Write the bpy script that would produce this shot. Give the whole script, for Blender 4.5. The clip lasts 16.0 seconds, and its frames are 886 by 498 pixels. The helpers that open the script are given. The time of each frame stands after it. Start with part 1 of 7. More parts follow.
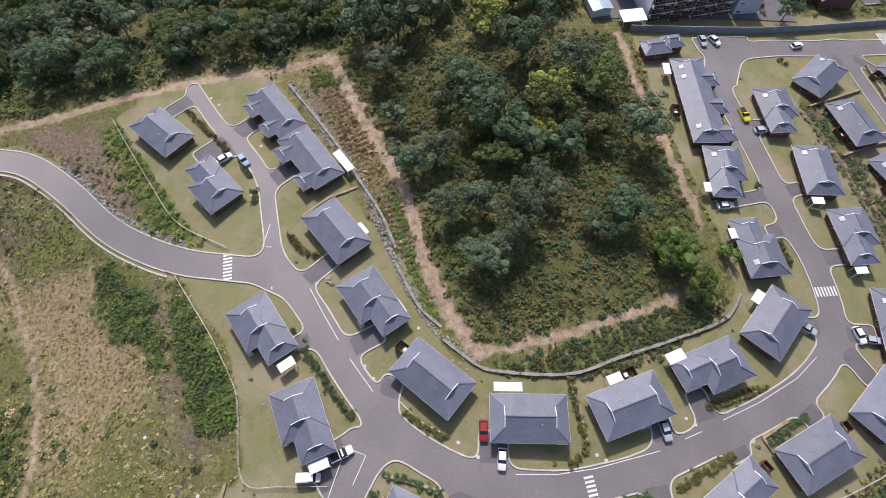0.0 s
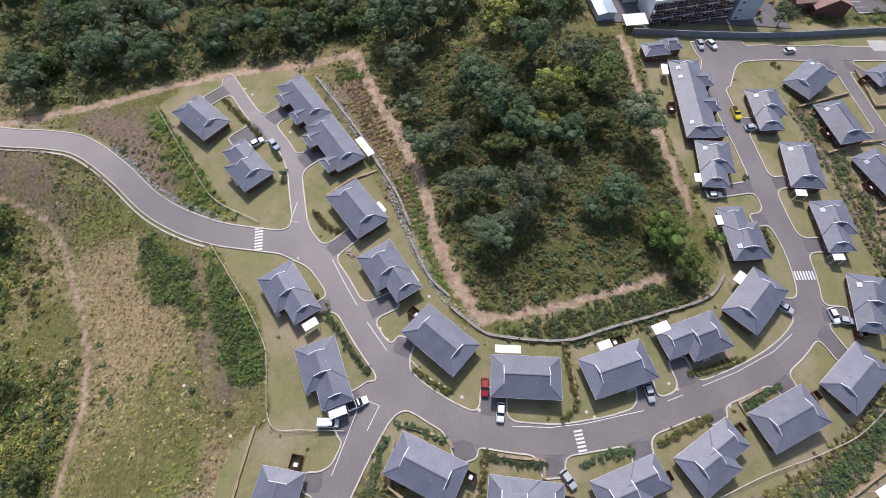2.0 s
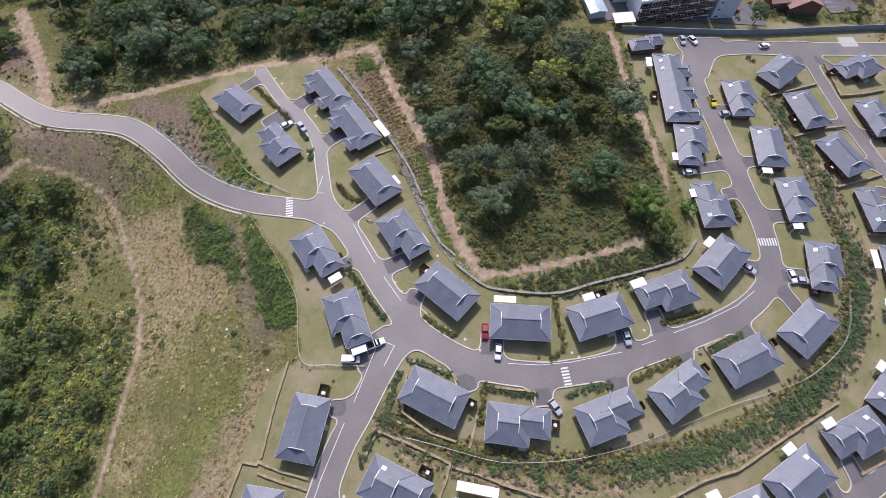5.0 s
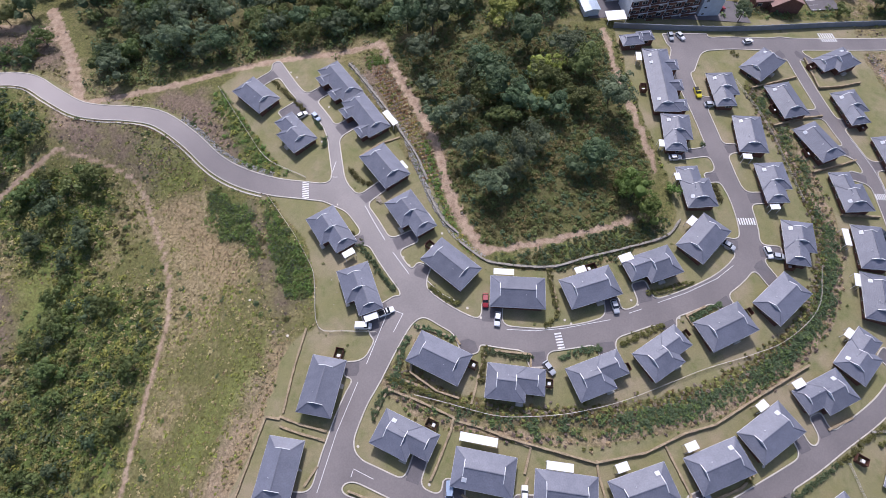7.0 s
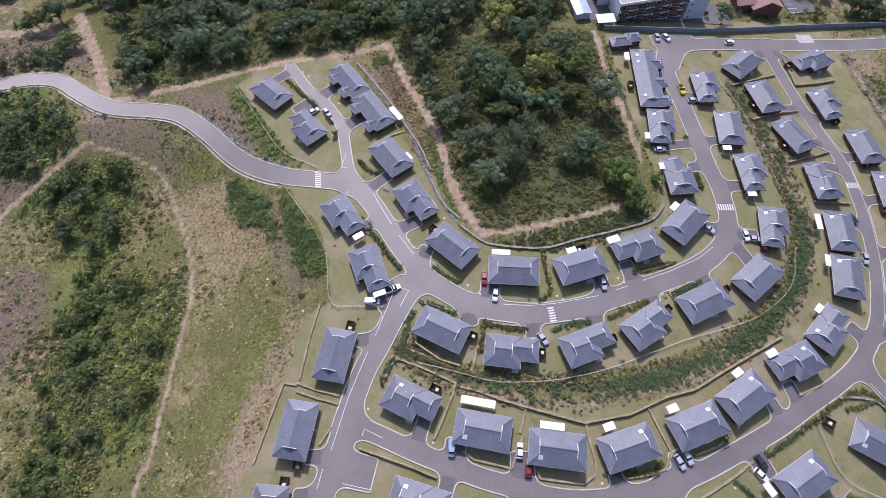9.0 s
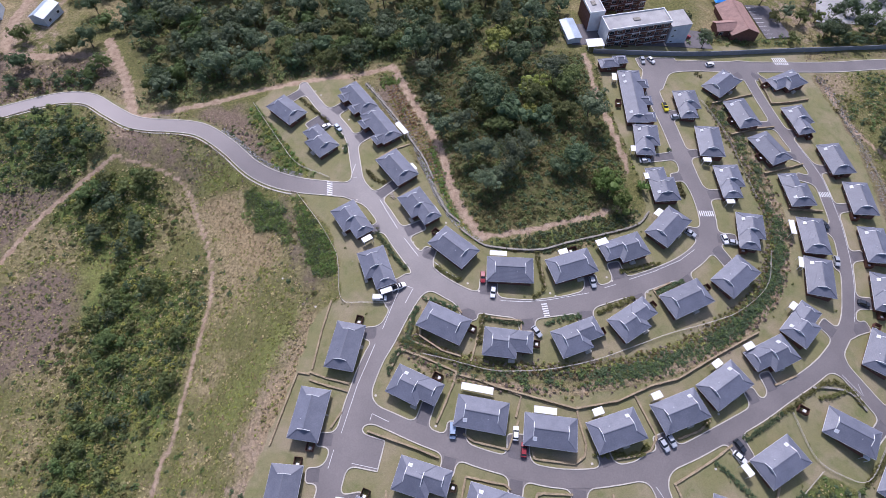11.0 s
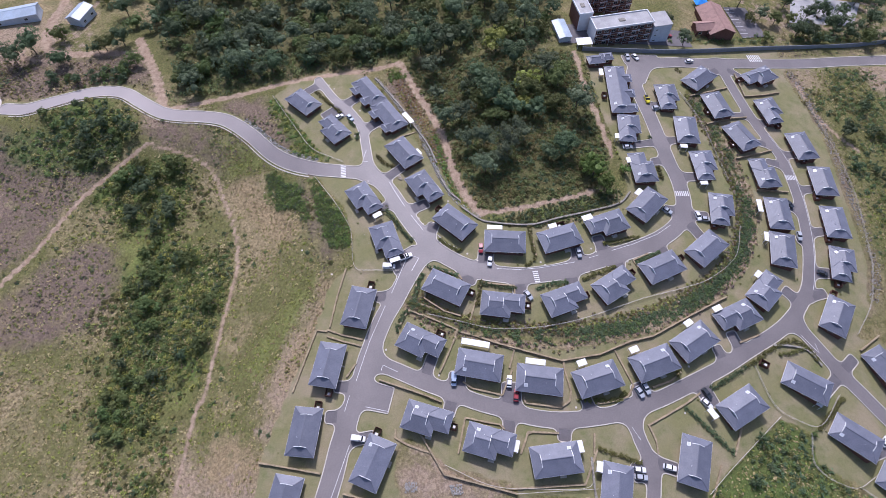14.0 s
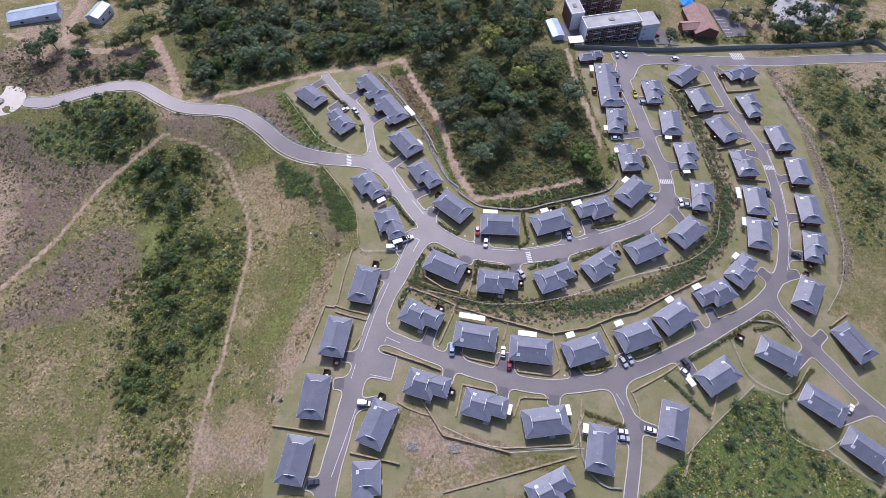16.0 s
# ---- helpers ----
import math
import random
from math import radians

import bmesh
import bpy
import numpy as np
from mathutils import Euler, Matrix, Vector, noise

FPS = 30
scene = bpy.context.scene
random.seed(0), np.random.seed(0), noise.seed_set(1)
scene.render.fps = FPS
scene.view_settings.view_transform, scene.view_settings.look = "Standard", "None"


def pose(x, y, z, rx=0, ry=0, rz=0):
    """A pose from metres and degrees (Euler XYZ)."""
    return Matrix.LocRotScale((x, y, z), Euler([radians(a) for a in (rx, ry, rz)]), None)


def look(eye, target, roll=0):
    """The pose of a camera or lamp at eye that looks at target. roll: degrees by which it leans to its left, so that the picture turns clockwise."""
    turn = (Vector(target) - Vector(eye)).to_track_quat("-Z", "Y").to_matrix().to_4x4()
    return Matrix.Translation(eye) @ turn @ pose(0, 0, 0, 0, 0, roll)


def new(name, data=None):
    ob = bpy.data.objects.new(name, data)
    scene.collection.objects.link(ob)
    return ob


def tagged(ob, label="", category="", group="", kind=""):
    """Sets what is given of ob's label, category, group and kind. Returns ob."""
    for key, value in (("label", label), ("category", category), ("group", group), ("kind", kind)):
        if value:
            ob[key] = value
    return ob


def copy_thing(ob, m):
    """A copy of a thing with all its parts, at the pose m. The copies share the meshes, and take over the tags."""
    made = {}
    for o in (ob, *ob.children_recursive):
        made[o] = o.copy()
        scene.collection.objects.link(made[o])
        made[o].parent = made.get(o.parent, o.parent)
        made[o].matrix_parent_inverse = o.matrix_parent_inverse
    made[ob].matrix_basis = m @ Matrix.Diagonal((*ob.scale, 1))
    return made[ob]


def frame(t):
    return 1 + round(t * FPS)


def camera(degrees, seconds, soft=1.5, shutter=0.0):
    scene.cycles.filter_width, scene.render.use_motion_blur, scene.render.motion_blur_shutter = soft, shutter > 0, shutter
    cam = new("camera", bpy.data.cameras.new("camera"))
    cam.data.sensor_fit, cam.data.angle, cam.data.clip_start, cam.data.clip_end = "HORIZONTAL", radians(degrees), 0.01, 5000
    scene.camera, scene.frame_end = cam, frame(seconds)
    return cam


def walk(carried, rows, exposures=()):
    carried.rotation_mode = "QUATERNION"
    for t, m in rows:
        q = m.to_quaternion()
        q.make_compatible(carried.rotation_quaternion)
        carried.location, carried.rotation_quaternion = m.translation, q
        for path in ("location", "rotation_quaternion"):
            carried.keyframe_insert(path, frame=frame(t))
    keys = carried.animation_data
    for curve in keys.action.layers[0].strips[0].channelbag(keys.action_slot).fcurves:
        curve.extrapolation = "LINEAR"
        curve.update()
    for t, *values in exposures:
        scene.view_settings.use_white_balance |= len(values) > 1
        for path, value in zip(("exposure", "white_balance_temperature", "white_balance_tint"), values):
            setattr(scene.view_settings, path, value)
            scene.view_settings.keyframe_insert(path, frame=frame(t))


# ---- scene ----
# camera: flying backwards and up
cam = camera(79.76, 16.0, soft=0.85)
PATH = [
    (0.0, 0.00, 0.00, 104.50, 26.956, -0.000, 0.000),
    (0.5, 0.12, -2.59, 106.45, 27.080, 0.125, 0.763),
    (1.0, 0.24, -5.20, 108.41, 27.192, 0.222, 1.250),
    (1.5, 0.36, -7.85, 110.38, 27.198, 0.374, 1.522),
    (2.0, 0.49, -10.53, 112.37, 27.263, 0.431, 1.865),
    (2.5, 0.63, -13.24, 114.36, 27.299, 0.397, 2.249),
    (3.0, 0.77, -15.97, 116.36, 27.362, 0.493, 2.299),
    (3.5, 0.90, -18.73, 118.36, 27.357, 0.635, 2.346),
    (4.0, 1.01, -21.50, 120.37, 27.404, 0.743, 2.416),
    (6.5, 1.36, -35.55, 130.46, 27.474, 1.083, 2.696),
    (7.0, 1.43, -38.39, 132.50, 27.502, 1.168, 2.687),
    (7.5, 1.51, -41.27, 134.56, 27.459, 1.279, 2.600),
    (8.0, 1.60, -44.18, 136.62, 27.499, 1.311, 2.608),
    (8.5, 1.70, -47.13, 138.68, 27.451, 1.389, 2.502),
    (9.0, 1.82, -50.13, 140.74, 28.055, 1.322, 2.657),
    (11.5, 2.45, -65.62, 151.10, 30.805, 1.425, 2.801),
    (12.0, 2.58, -68.76, 153.16, 30.845, 1.444, 2.843),
    (12.5, 2.73, -71.93, 155.22, 30.869, 1.379, 2.974),
    (13.0, 2.90, -75.13, 157.29, 30.901, 1.428, 2.871),
    (13.5, 3.09, -78.35, 159.37, 30.910, 1.437, 2.917),
    (14.0, 3.30, -81.59, 161.45, 30.927, 1.515, 2.898),
    (14.5, 3.53, -84.85, 163.54, 30.998, 1.434, 2.970),
    (15.0, 3.78, -88.10, 165.61, 31.047, 1.402, 2.995),
    (15.5, 4.03, -91.36, 167.69, 31.034, 1.410, 2.953),
    (16.0, 4.30, -94.60, 169.74, 31.033, 1.407, 2.984),
]
walk(cam, [(t, pose(*p)) for t, *p in PATH], exposures=[(0, 0.02, 6200, 16), (4, 0.03, 6090, 17), (8, 0.02, 5850, 21), (16, -0.02, 5660, 23)])

# ---- light: hazy sun from beyond the estate ----
world = bpy.data.worlds.new("world")
scene.world = world
world.use_nodes = True
sky = world.node_tree.nodes.new("ShaderNodeTexSky")
sky.sky_type, sky.sun_disc, sky.sun_elevation, sky.sun_rotation, sky.dust_density = "NISHITA", False, radians(52), radians(-8), 3.0
world.node_tree.links.new(sky.outputs[0], world.node_tree.nodes["Background"].inputs[0])
world.node_tree.nodes["Background"].inputs[1].default_value = 0.142
sun = bpy.data.lights.new("sun", "SUN")
sun.energy, sun.angle, sun.color = 3.65, radians(4), (1.0, 0.96, 0.92)
new("sun", sun).matrix_basis = look((0, 0, 300), (0 + 300 * math.sin(radians(8)) / math.tan(radians(52)), -300 * math.cos(radians(8)) / math.tan(radians(52)), 0))

# ---- plan ----
SLOPE = (-10.42, -2.32, 2.04, 0.99, 4.17, -7.75, 3.14, -4.47, -5.24, 0.10, -0.04, 1.15)
ROADS, PATHS = {}, {}
ROADS["main"] = [(-199.6, 79.0), (-191.0, 79.6), (-180.7, 84.9), (-165.6, 92.0), (-153.3, 92.7), (-142.5, 87.0), (-132.3, 81.8), (-123.6, 80.3), (-113.2, 79.8), (-102.2, 77.6), (-90.4, 70.2), (-78.9, 60.8), (-67.6, 54.6), (-56.6, 50.2), (-46.5, 48.3), (-37.6, 46.8), (-31.6, 43.4), (-26.9, 38.0), (-22.4, 31.2), (-19.2, 26.4), (-13.8, 19.4), (-8.2, 13.6), (-0.8, 9.0), (6.6, 6.1), (12.0, 5.2), (18.0, 4.8), (23.4, 4.9), (29.4, 6.0), (35.4, 7.4), (44.8, 11.0), (51.6, 13.8), (63.6, 18.8), (74.0, 24.8), (81.0, 32.0), (83.6, 40.5), (82.8, 51.0), (80.8, 58.0), (78.6, 70.0), (77.0, 79.0), (75.2, 87.5), (73.4, 95.0), (72.6, 101.0), (72.7, 106.9), (77.0, 112.8), (90.5, 117.1), (105.9, 119.5), (133.9, 124.7), (158.9, 129.7), (180.6, 135.2), (216.3, 142.5)]
ROADS["loop"] = [(-35.4, 46.5), (-39.8, 63.6), (-41.0, 68.5), (-43.8, 74.1), (-49.4, 81.3), (-56.0, 87.6), (-61.5, 94.9), (-65.6, 100.7)]
ROADS["two"] = [(114.5, 119.9), (117.2, 106.3), (120.2, 94.0), (123.6, 83.3), (126.6, 76.5), (129.9, 68.0), (130.9, 61.6), (131.5, 54.0), (131.7, 48.0), (131.3, 40.0), (130.6, 32.0), (129.5, 25.5), (127.8, 18.7), (125.0, 10.4), (120.2, 3.1), (114.5, -3.2), (107.6, -8.6), (97.0, -15.2), (87.0, -21.6), (73.0, -29.1), (65.4, -33.0), (57.5, -36.4), (50.0, -39.0), (40.8, -41.0), (32.7, -42.0), (25.5, -41.8), (19.8, -40.8), (14.5, -39.6), (7.2, -38.0), (-1.4, -35.3), (-8.7, -33.0), (-12.0, -31.8), (-17.8, -29.6), (-25.5, -26.8)]
ROADS["spur"] = [(-13.5, 10.5), (-16.2, 5.6), (-19.0, -0.6), (-21.4, -6.4), (-24.1, -12.0), (-26.4, -19.5), (-28.2, -28.0), (-30.3, -38.3), (-31.5, -42.6), (-32.5, -48.4), (-33.5, -53.8), (-34.3, -60.4), (-36.0, -70.0), (-36.8, -78.7)]
ROADS["se"] = [(118.1, -5.4), (128.3, -18.6), (135.1, -26.1), (141.8, -33.5), (151.4, -41.6)]
ROADS["south"] = [(55.0, -37.5), (55.8, -43.2), (56.8, -46.6), (58.3, -50.1), (59.6, -54.0), (58.9, -61.0), (56.0, -73.7)]
PATHS["n"] = [(-130.7, 83.8), (-113.5, 88.5), (-96.1, 93.1), (-79.1, 99.6), (-61.5, 103.8), (-43.5, 106.2), (-31.1, 109.7)]
PATHS["e"] = [(-30.2, 110.2), (-22.6, 94.7), (-14.5, 78.6), (-8.1, 65.0), (-2.4, 44.5), (4.0, 33.4), (7.9, 29.0)]
PATHS["s"] = [(7.9, 29.0), (23.5, 32.7), (38.7, 37.4), (49.6, 41.7)]
PATHS["r"] = [(47.7, 118.4), (49.9, 100.1), (54.2, 79.1), (58.1, 59.2)]
PATHS["b"] = [(96.2, 87.9), (100.7, 75.1), (104.7, 61.7), (108.2, 49.2), (108.7, 52.6), (109.0, 40.1), (107.8, 26.8)]
PATHS["d"] = [(149.9, 114.8), (152.9, 97.7), (158.5, 86.1), (166.8, 77.8)]
PATHS["w1"] = [(-157.4, 127.3), (-149.2, 115.1), (-141.9, 103.6), (-132.7, 85.7)]
PATHS["w0"] = [(-207.7, 170.0), (-205.2, 152.1), (-203.9, 135.3), (-200.6, 123.2), (-194.5, 115.3), (-181.3, 115.1), (-169.0, 117.6), (-155.6, 117.3)]
PATHS["w4"] = [(-230.3, 123.3), (-218.6, 118.6), (-207.9, 111.3), (-196.0, 109.7)]
PATHS["w2"] = [(-134.4, 65.5), (-145.5, 53.1), (-155.3, 39.5), (-161.1, 23.7), (-166.0, 8.6), (-177.1, -11.0)]
PATHS["w3"] = [(-134.4, 65.5), (-117.8, 61.4), (-104.3, 54.2), (-96.7, 41.5), (-88.2, 26.4), (-83.9, 11.8), (-83.3, -4.2), (-83.6, -21.3), (-83.3, -34.3), (-85.4, -45.3), (-85.1, -56.9), (-84.4, -69.0), (-82.5, -84.8)]
BANK = [(-16.3, -5.2), (-4.1, -13.0), (9.4, -15.3), (22.7, -16.6), (40.2, -14.8), (56.8, -10.5), (73.0, -3.9), (85.8, 4.4), (96.3, 13.5), (103.9, 25.3), (108.4, 40.1), (107.4, 55.1), (105.1, 69.1), (101.0, 83.8), (98.1, 97.4)]
LAWN = [(-83.7, 90.7), (-77.3, 99.5), (-65.5, 105.9), (-46.8, 103.7), (-40.6, 98.0), (-26.2, 76.5), (-16.5, 58.6), (-7.2, 47.4), (0.4, 29.6), (8.7, 25.0), (26.3, 23.8), (42.6, 27.5), (58.4, 37.1), (63.0, 44.0), (61.9, 56.6), (56.1, 81.6), (51.8, 113.4), (51.8, 124.4), (147.6, 139.5), (144.4, 127.4), (147.2, 109.3), (154.2, 81.8), (156.8, 54.9), (153.8, 22.7), (148.0, 5.8), (139.2, -5.9), (146.7, -6.5), (158.2, -14.1), (177.2, -24.9), (168.9, -47.7), (142.6, -68.5), (124.7, -53.7), (112.9, -48.6), (112.9, -40.0), (103.4, -35.8), (84.9, -51.6), (73.0, -62.3), (59.3, -73.5), (-57.6, -79.4), (-57.6, -58.7), (-52.7, -38.9), (-46.8, -16.9), (-43.8, 1.3), (-36.5, 6.1), (-38.8, 18.6), (-43.6, 31.2), (-57.4, 46.9), (-50.8, 53.1), (-57.7, 59.0)]
WALL_N = [(51.4, 119.3), (74.4, 121.1), (99.3, 125.1), (140.6, 135.7), (184.1, 146.1), (207.2, 153.0), (213.8, 154.1), (218.4, 147.8)]
HOUSES = []
HOUSES += [(-68.8, 84.6, 140, 0, 0), (-53.4, 68.5, 314, -1, 0), (-14.0, 38.7, 305, 1, 0), (-36.0, 33.3, 306, 1, 0), (-25.9, 15.8, 293, 1, 0), (-23.0, 55.4, 129, 0, 0), (-2.0, 23.8, 141, 0, 0), (15.8, 16.4, 179, 0, 0), (35.0, 18.9, 20, 0, 0), (52.2, 26.0, 22, -1, 0), (68.1, 35.9, 48, 0, 0)]
HOUSES += [(65.9, 72.0, 88, -1, 1), (68.7, 52.8, 96, 1, 1), (84.8, 92.2, 94, -1, 1), (89.7, 74.5, 88, 0, 1), (93.9, 57.2, 94, -1, 1), (96.9, 37.4, 83, -1, 1), (101.2, 106.1, 42, 0, 1), (106.0, 91.0, 104, 0, 1), (112.9, 75.0, 115, 0, 1), (118.6, 57.3, 95, 1, 1), (130.3, 112.8, 27, -1, 1), (130.0, 91.9, 103, -1, 1), (138.8, 74.1, 98, 0, 1), (142.8, 57.0, 88, 0, 1), (142.2, 38.1, 86, 0, 1), (140.0, 20.2, 78, -1, 1)]
HOUSES += [(131.6, -0.3, 59, 0, 1)]
HOUSES += [(145.0, -17.1, 119, 0, 1), (114.0, -24.9, 150, 0, 1), (126.6, -40.5, 144, 0, 1), (138.5, -54.0, 141, 0, 1), (89.9, -34.4, 32, 0, 1), (71.8, -51.5, 74, 0, 1), (47.5, -60.6, 80, 0, 1), (31.5, -73.1, 27, 1, 1), (30.4, -53.6, 10, 0, 1), (11.1, -50.0, 347, 1, 1), (-7.6, -44.5, 346, 1, 1), (-22.6, -57.0, 71, 0, 1), (-24.1, -75.1, 96, -1, 1), (-47.2, -68.6, 84, 0, 0), (-44.2, -49.3, 88, 0, 0), (-40.0, -29.0, 84, 0, 0)]
HOUSES += [(-32.5, -9.5, 82, 0, 0), (-11.1, -21.0, 337, 1, 1)]
HOUSES += [(7.6, -27.3, 172, 0, 1), (26.3, -30.9, 175, 0, 1), (44.4, -29.5, 20, 0, 1), (63.1, -23.1, 23, 0, 1), (77.5, -14.8, 35, 0, 1), (94.2, -4.8, 27, -1, 1), (107.3, 6.3, 47, 1, 1), (119.6, 38.8, 86, 0, 1), (117.4, 23.3, 79, 0, 1)]
HOUSES += [(-3.9, -1.6, 156, 0, 0), (15.0, -7.1, 355, 1, 0), (35.7, -4.0, 23, 1, 0), (53.0, 2.6, 35, 1, 0), (70.2, 10.8, 27, 0, 0), (87.8, 20.1, 42, 0, 0)]
PATIOS = []
PATIOS += [(-23.0, 73.8, 127, 6.5, 1.9), (-8.8, 37.7, 125, 3.2, 1.8), (-17.5, 55.6, 129, 3.2, 1.7), (-30.2, 26.5, 36, 3.3, 1.9), (-22.1, 8.4, 23, 3.6, 1.8), (12.2, 22.1, 179, 5.4, 1.7), (32.7, 23.8, 20, 3.0, 1.8), (45.4, 28.2, 22, 3.8, 2.2), (65.7, 41.2, 48, 3.2, 1.9), (57.7, 103.5, 89, 3.8, 1.8), (60.4, 67.5, 88, 2.6, 1.6), (63.6, 55.8, 96, 2.6, 1.6), (105.3, 87.4, 94, 2.8, 1.8), (87.2, 65.9, 178, 2.8, 1.9), (92.2, 48.8, 4, 2.8, 1.8), (112.8, 41.4, 86, 5.6, 1.8)]
PATIOS += [(112.3, 28.1, 79, 4.0, 1.5), (105.4, 12.2, 47, 3.0, 1.8), (87.6, -2.4, 27, 3.2, 2.0), (76.5, -8.6, 35, 3.0, 2.0), (57.0, -19.2, 23, 3.0, 2.0), (39.8, -24.7, 20, 3.0, 2.0), (25.2, -25.3, 175, 6.2, 1.9), (6.3, -20.3, 172, 9.0, 2.0), (18.9, -50.5, 77, 3.4, 1.6), (37.8, -49.5, 100, 3.4, 1.6), (43.1, -54.7, 80, 3.0, 1.8), (80.0, -37.1, 122, 3.4, 1.9), (117.2, -30.5, 60, 3.2, 1.8)]
YARDS = []
YARDS += [(-38.3, 91.0, 128), (-7.8, 29.8, 141), (35.9, 25.1, 20), (58.0, 90.7, 89), (4.3, -2.5, 156), (23.0, -6.3, 175), (42.6, -1.5, 23), (59.2, 8.1, 35), (77.6, 15.6, 27), (-5.0, -17.2, 157), (101.8, 88.0, 104), (109.0, 71.5, 115), (121.3, 110.4, 27), (132.2, 85.4, 103), (138.5, 67.8, 98), (139.1, 49.9, 88), (138.4, 31.3, 86), (136.9, 12.9, 78), (133.6, 8.4, 59), (0.0, -45.7, 166), (-22.5, -48.4, 71), (93.4, 31.1, 83), (101.3, -19.5, 150), (-29.6, -1.0, 82), (-41.6, -41.4, 88), (-38.8, -37.1, 84)]
CARS = []
CARS += [("white", -52.4, 77.0, 40), ("blue", -47.6, 76.2, -49), ("silver", 71.2, 116.8, -83), ("white", 74.8, 117.4, -57), ("yellow", 76.4, 91.3, -82), ("silver", 79.8, 86.8, 7), ("red", 7.5, 14.5, -90), ("white", 10.7, 9.6, -95), ("silver", 41.7, 14.7, -79), ("pickup", -18.5, 10.5, 26), ("van", -24.2, 6.5, 2), ("silver", 76.2, 35.4, -36), ("white", 87.9, 34.5, -78), ("silver", 90.7, 33.6, -8), ("silver", 23.7, -2.4, -54), ("white", 64.7, 63.9, 6), ("white", 99.9, 119.1, 17), ("bluevan", -0.1, -31.5, -90), ("white", 17.1, -31.4, 87), ("red", 19.2, -35.5, 86)]
CARS += [("silver", 57.9, -32.0, -61), ("silver", 60.1, -30.7, -65), ("dark", 79.8, -30.7, -56), ("white", 79.2, -33.8, -45), ("van", -28.0, -50.3, -4), ("dark", 126.5, 45.1, -54), ("silver", 126.9, 31.2, -93), ("dark", 132.1, 16.7, -19), ("white", 64.6, -53.3, -12), ("white", 55.2, -54.5, -2), ("silver", 55.5, -56.5, -5), ("white", 137.9, -40.4, 47), ("dark", -40.9, -74.5, 12)]
CARS += [("red", 89.7, 133.6, 20), ("red", 93.0, 135.0, 24), ("dark", 86.5, 132.2, 18)]
DRIVES = []
DRIVES += [(-64.5, 97.5, -70.5, 92.2, 4.0), (-53.4, 82.6, -45.7, 89.2, 4.6), (-40.6, 69.8, -34.5, 74.7, 4.6), (-49.3, 80.9, -54.6, 77.0, 3.2), (117.4, 119.6, 106.6, 111.8, 3.6), (115.0, 119.2, 123.5, 113.5, 3.2), (131.5, 42.1, 126.0, 44.7, 3.4), (59.8, -54.2, 53.2, -55.6, 5.0), (60.1, -52.0, 67.3, -53.8, 3.6), (141.3, -41.1, 131.8, -44.7, 4.2), (130.4, -18.5, 117.8, -29.9, 3.6), (-37.2, -75.5, -43.5, -74.7, 3.6), (-15.0, 11.9, -23.4, 6.7, 7.0), (-28.4, 45.2, -22.3, 50.9, 3.6), (-27.2, 31.9, -29.9, 31.1, 3.0), (-18.5, 30.1, -12.3, 33.4, 4.0), (-10.6, 20.5, -9.4, 24.5, 4.0), (9.1, 8.4, 9.4, 14.4, 5.2), (41.4, 11.7, 41.0, 17.5, 3.8), (2.6, 4.4, 4.0, 0.3, 4.4)]
DRIVES += [(20.6, 1.8, 21.1, -2.1, 4.6), (38.7, 4.5, 39.3, 0.7, 4.4), (75.7, 67.8, 63.2, 64.6, 3.0), (77.1, 58.8, 73.5, 57.8, 3.2), (81.2, 69.2, 86.1, 70.7, 3.2), (77.8, 87.8, 83.3, 89.4, 3.8), (85.6, 52.2, 91.8, 53.2, 3.6), (86.6, 35.0, 92.4, 35.1, 3.8), (79.6, 36.0, 75.4, 36.5, 3.4), (-24.4, -4.5, -27.8, -4.7, 3.6), (86.4, 27.8, 88.2, 25.1, 4.0), (-9.1, -30.7, -7.1, -24.0, 3.4), (0.7, -33.8, 0.9, -29.1, 5.0), (17.8, -38.1, 17.7, -31.6, 5.8), (42.2, -38.4, 40.4, -34.2, 3.4), (59.3, -33.2, 57.5, -29.1, 5.4), (87.6, -18.9, 85.8, -14.6, 3.4), (93.7, -14.2, 91.8, -9.3, 3.6), (-0.7, -38.9, -1.6, -42.8, 3.6), (17.1, -44.1, 16.6, -48.0, 3.6)]
DRIVES += [(33.7, -44.8, 33.5, -48.0, 3.8), (79.1, -29.4, 81.7, -34.5, 5.0), (119.0, 5.2, 115.2, 8.8, 4.0), (132.9, 33.7, 138.5, 35.1, 3.4), (129.7, 16.8, 136.1, 17.3, 3.8), (126.4, 7.4, 131.6, 9.2, 3.4), (128.4, 30.3, 125.8, 29.8, 3.0), (117.6, 89.1, 110.3, 88.1, 3.2), (125.9, 74.3, 120.1, 75.1, 3.2), (127.7, 64.5, 122.4, 65.5, 3.2), (125.2, 86.0, 130.9, 88.0, 3.2), (132.2, 70.2, 136.2, 70.8, 3.2), (134.2, 53.0, 139.8, 54.6, 3.2), (-33.9, -35.2, -37.5, -35.1, 3.4), (-35.2, -44.2, -39.0, -44.4, 3.6), (-27.7, -50.3, -23.2, -49.3, 3.2), (50.8, 16.0, 48.8, 22.3, 4.0), (54.0, 14.5, 56.1, 9.8, 4.4), (69.6, 21.7, 73.3, 16.6, 4.4)]
BARRIERS = []
BARRIERS.append(("fence", [(-84.0, 90.4), (-69.4, 70.7), (-60.4, 60.0), (-47.2, 52.8)]))
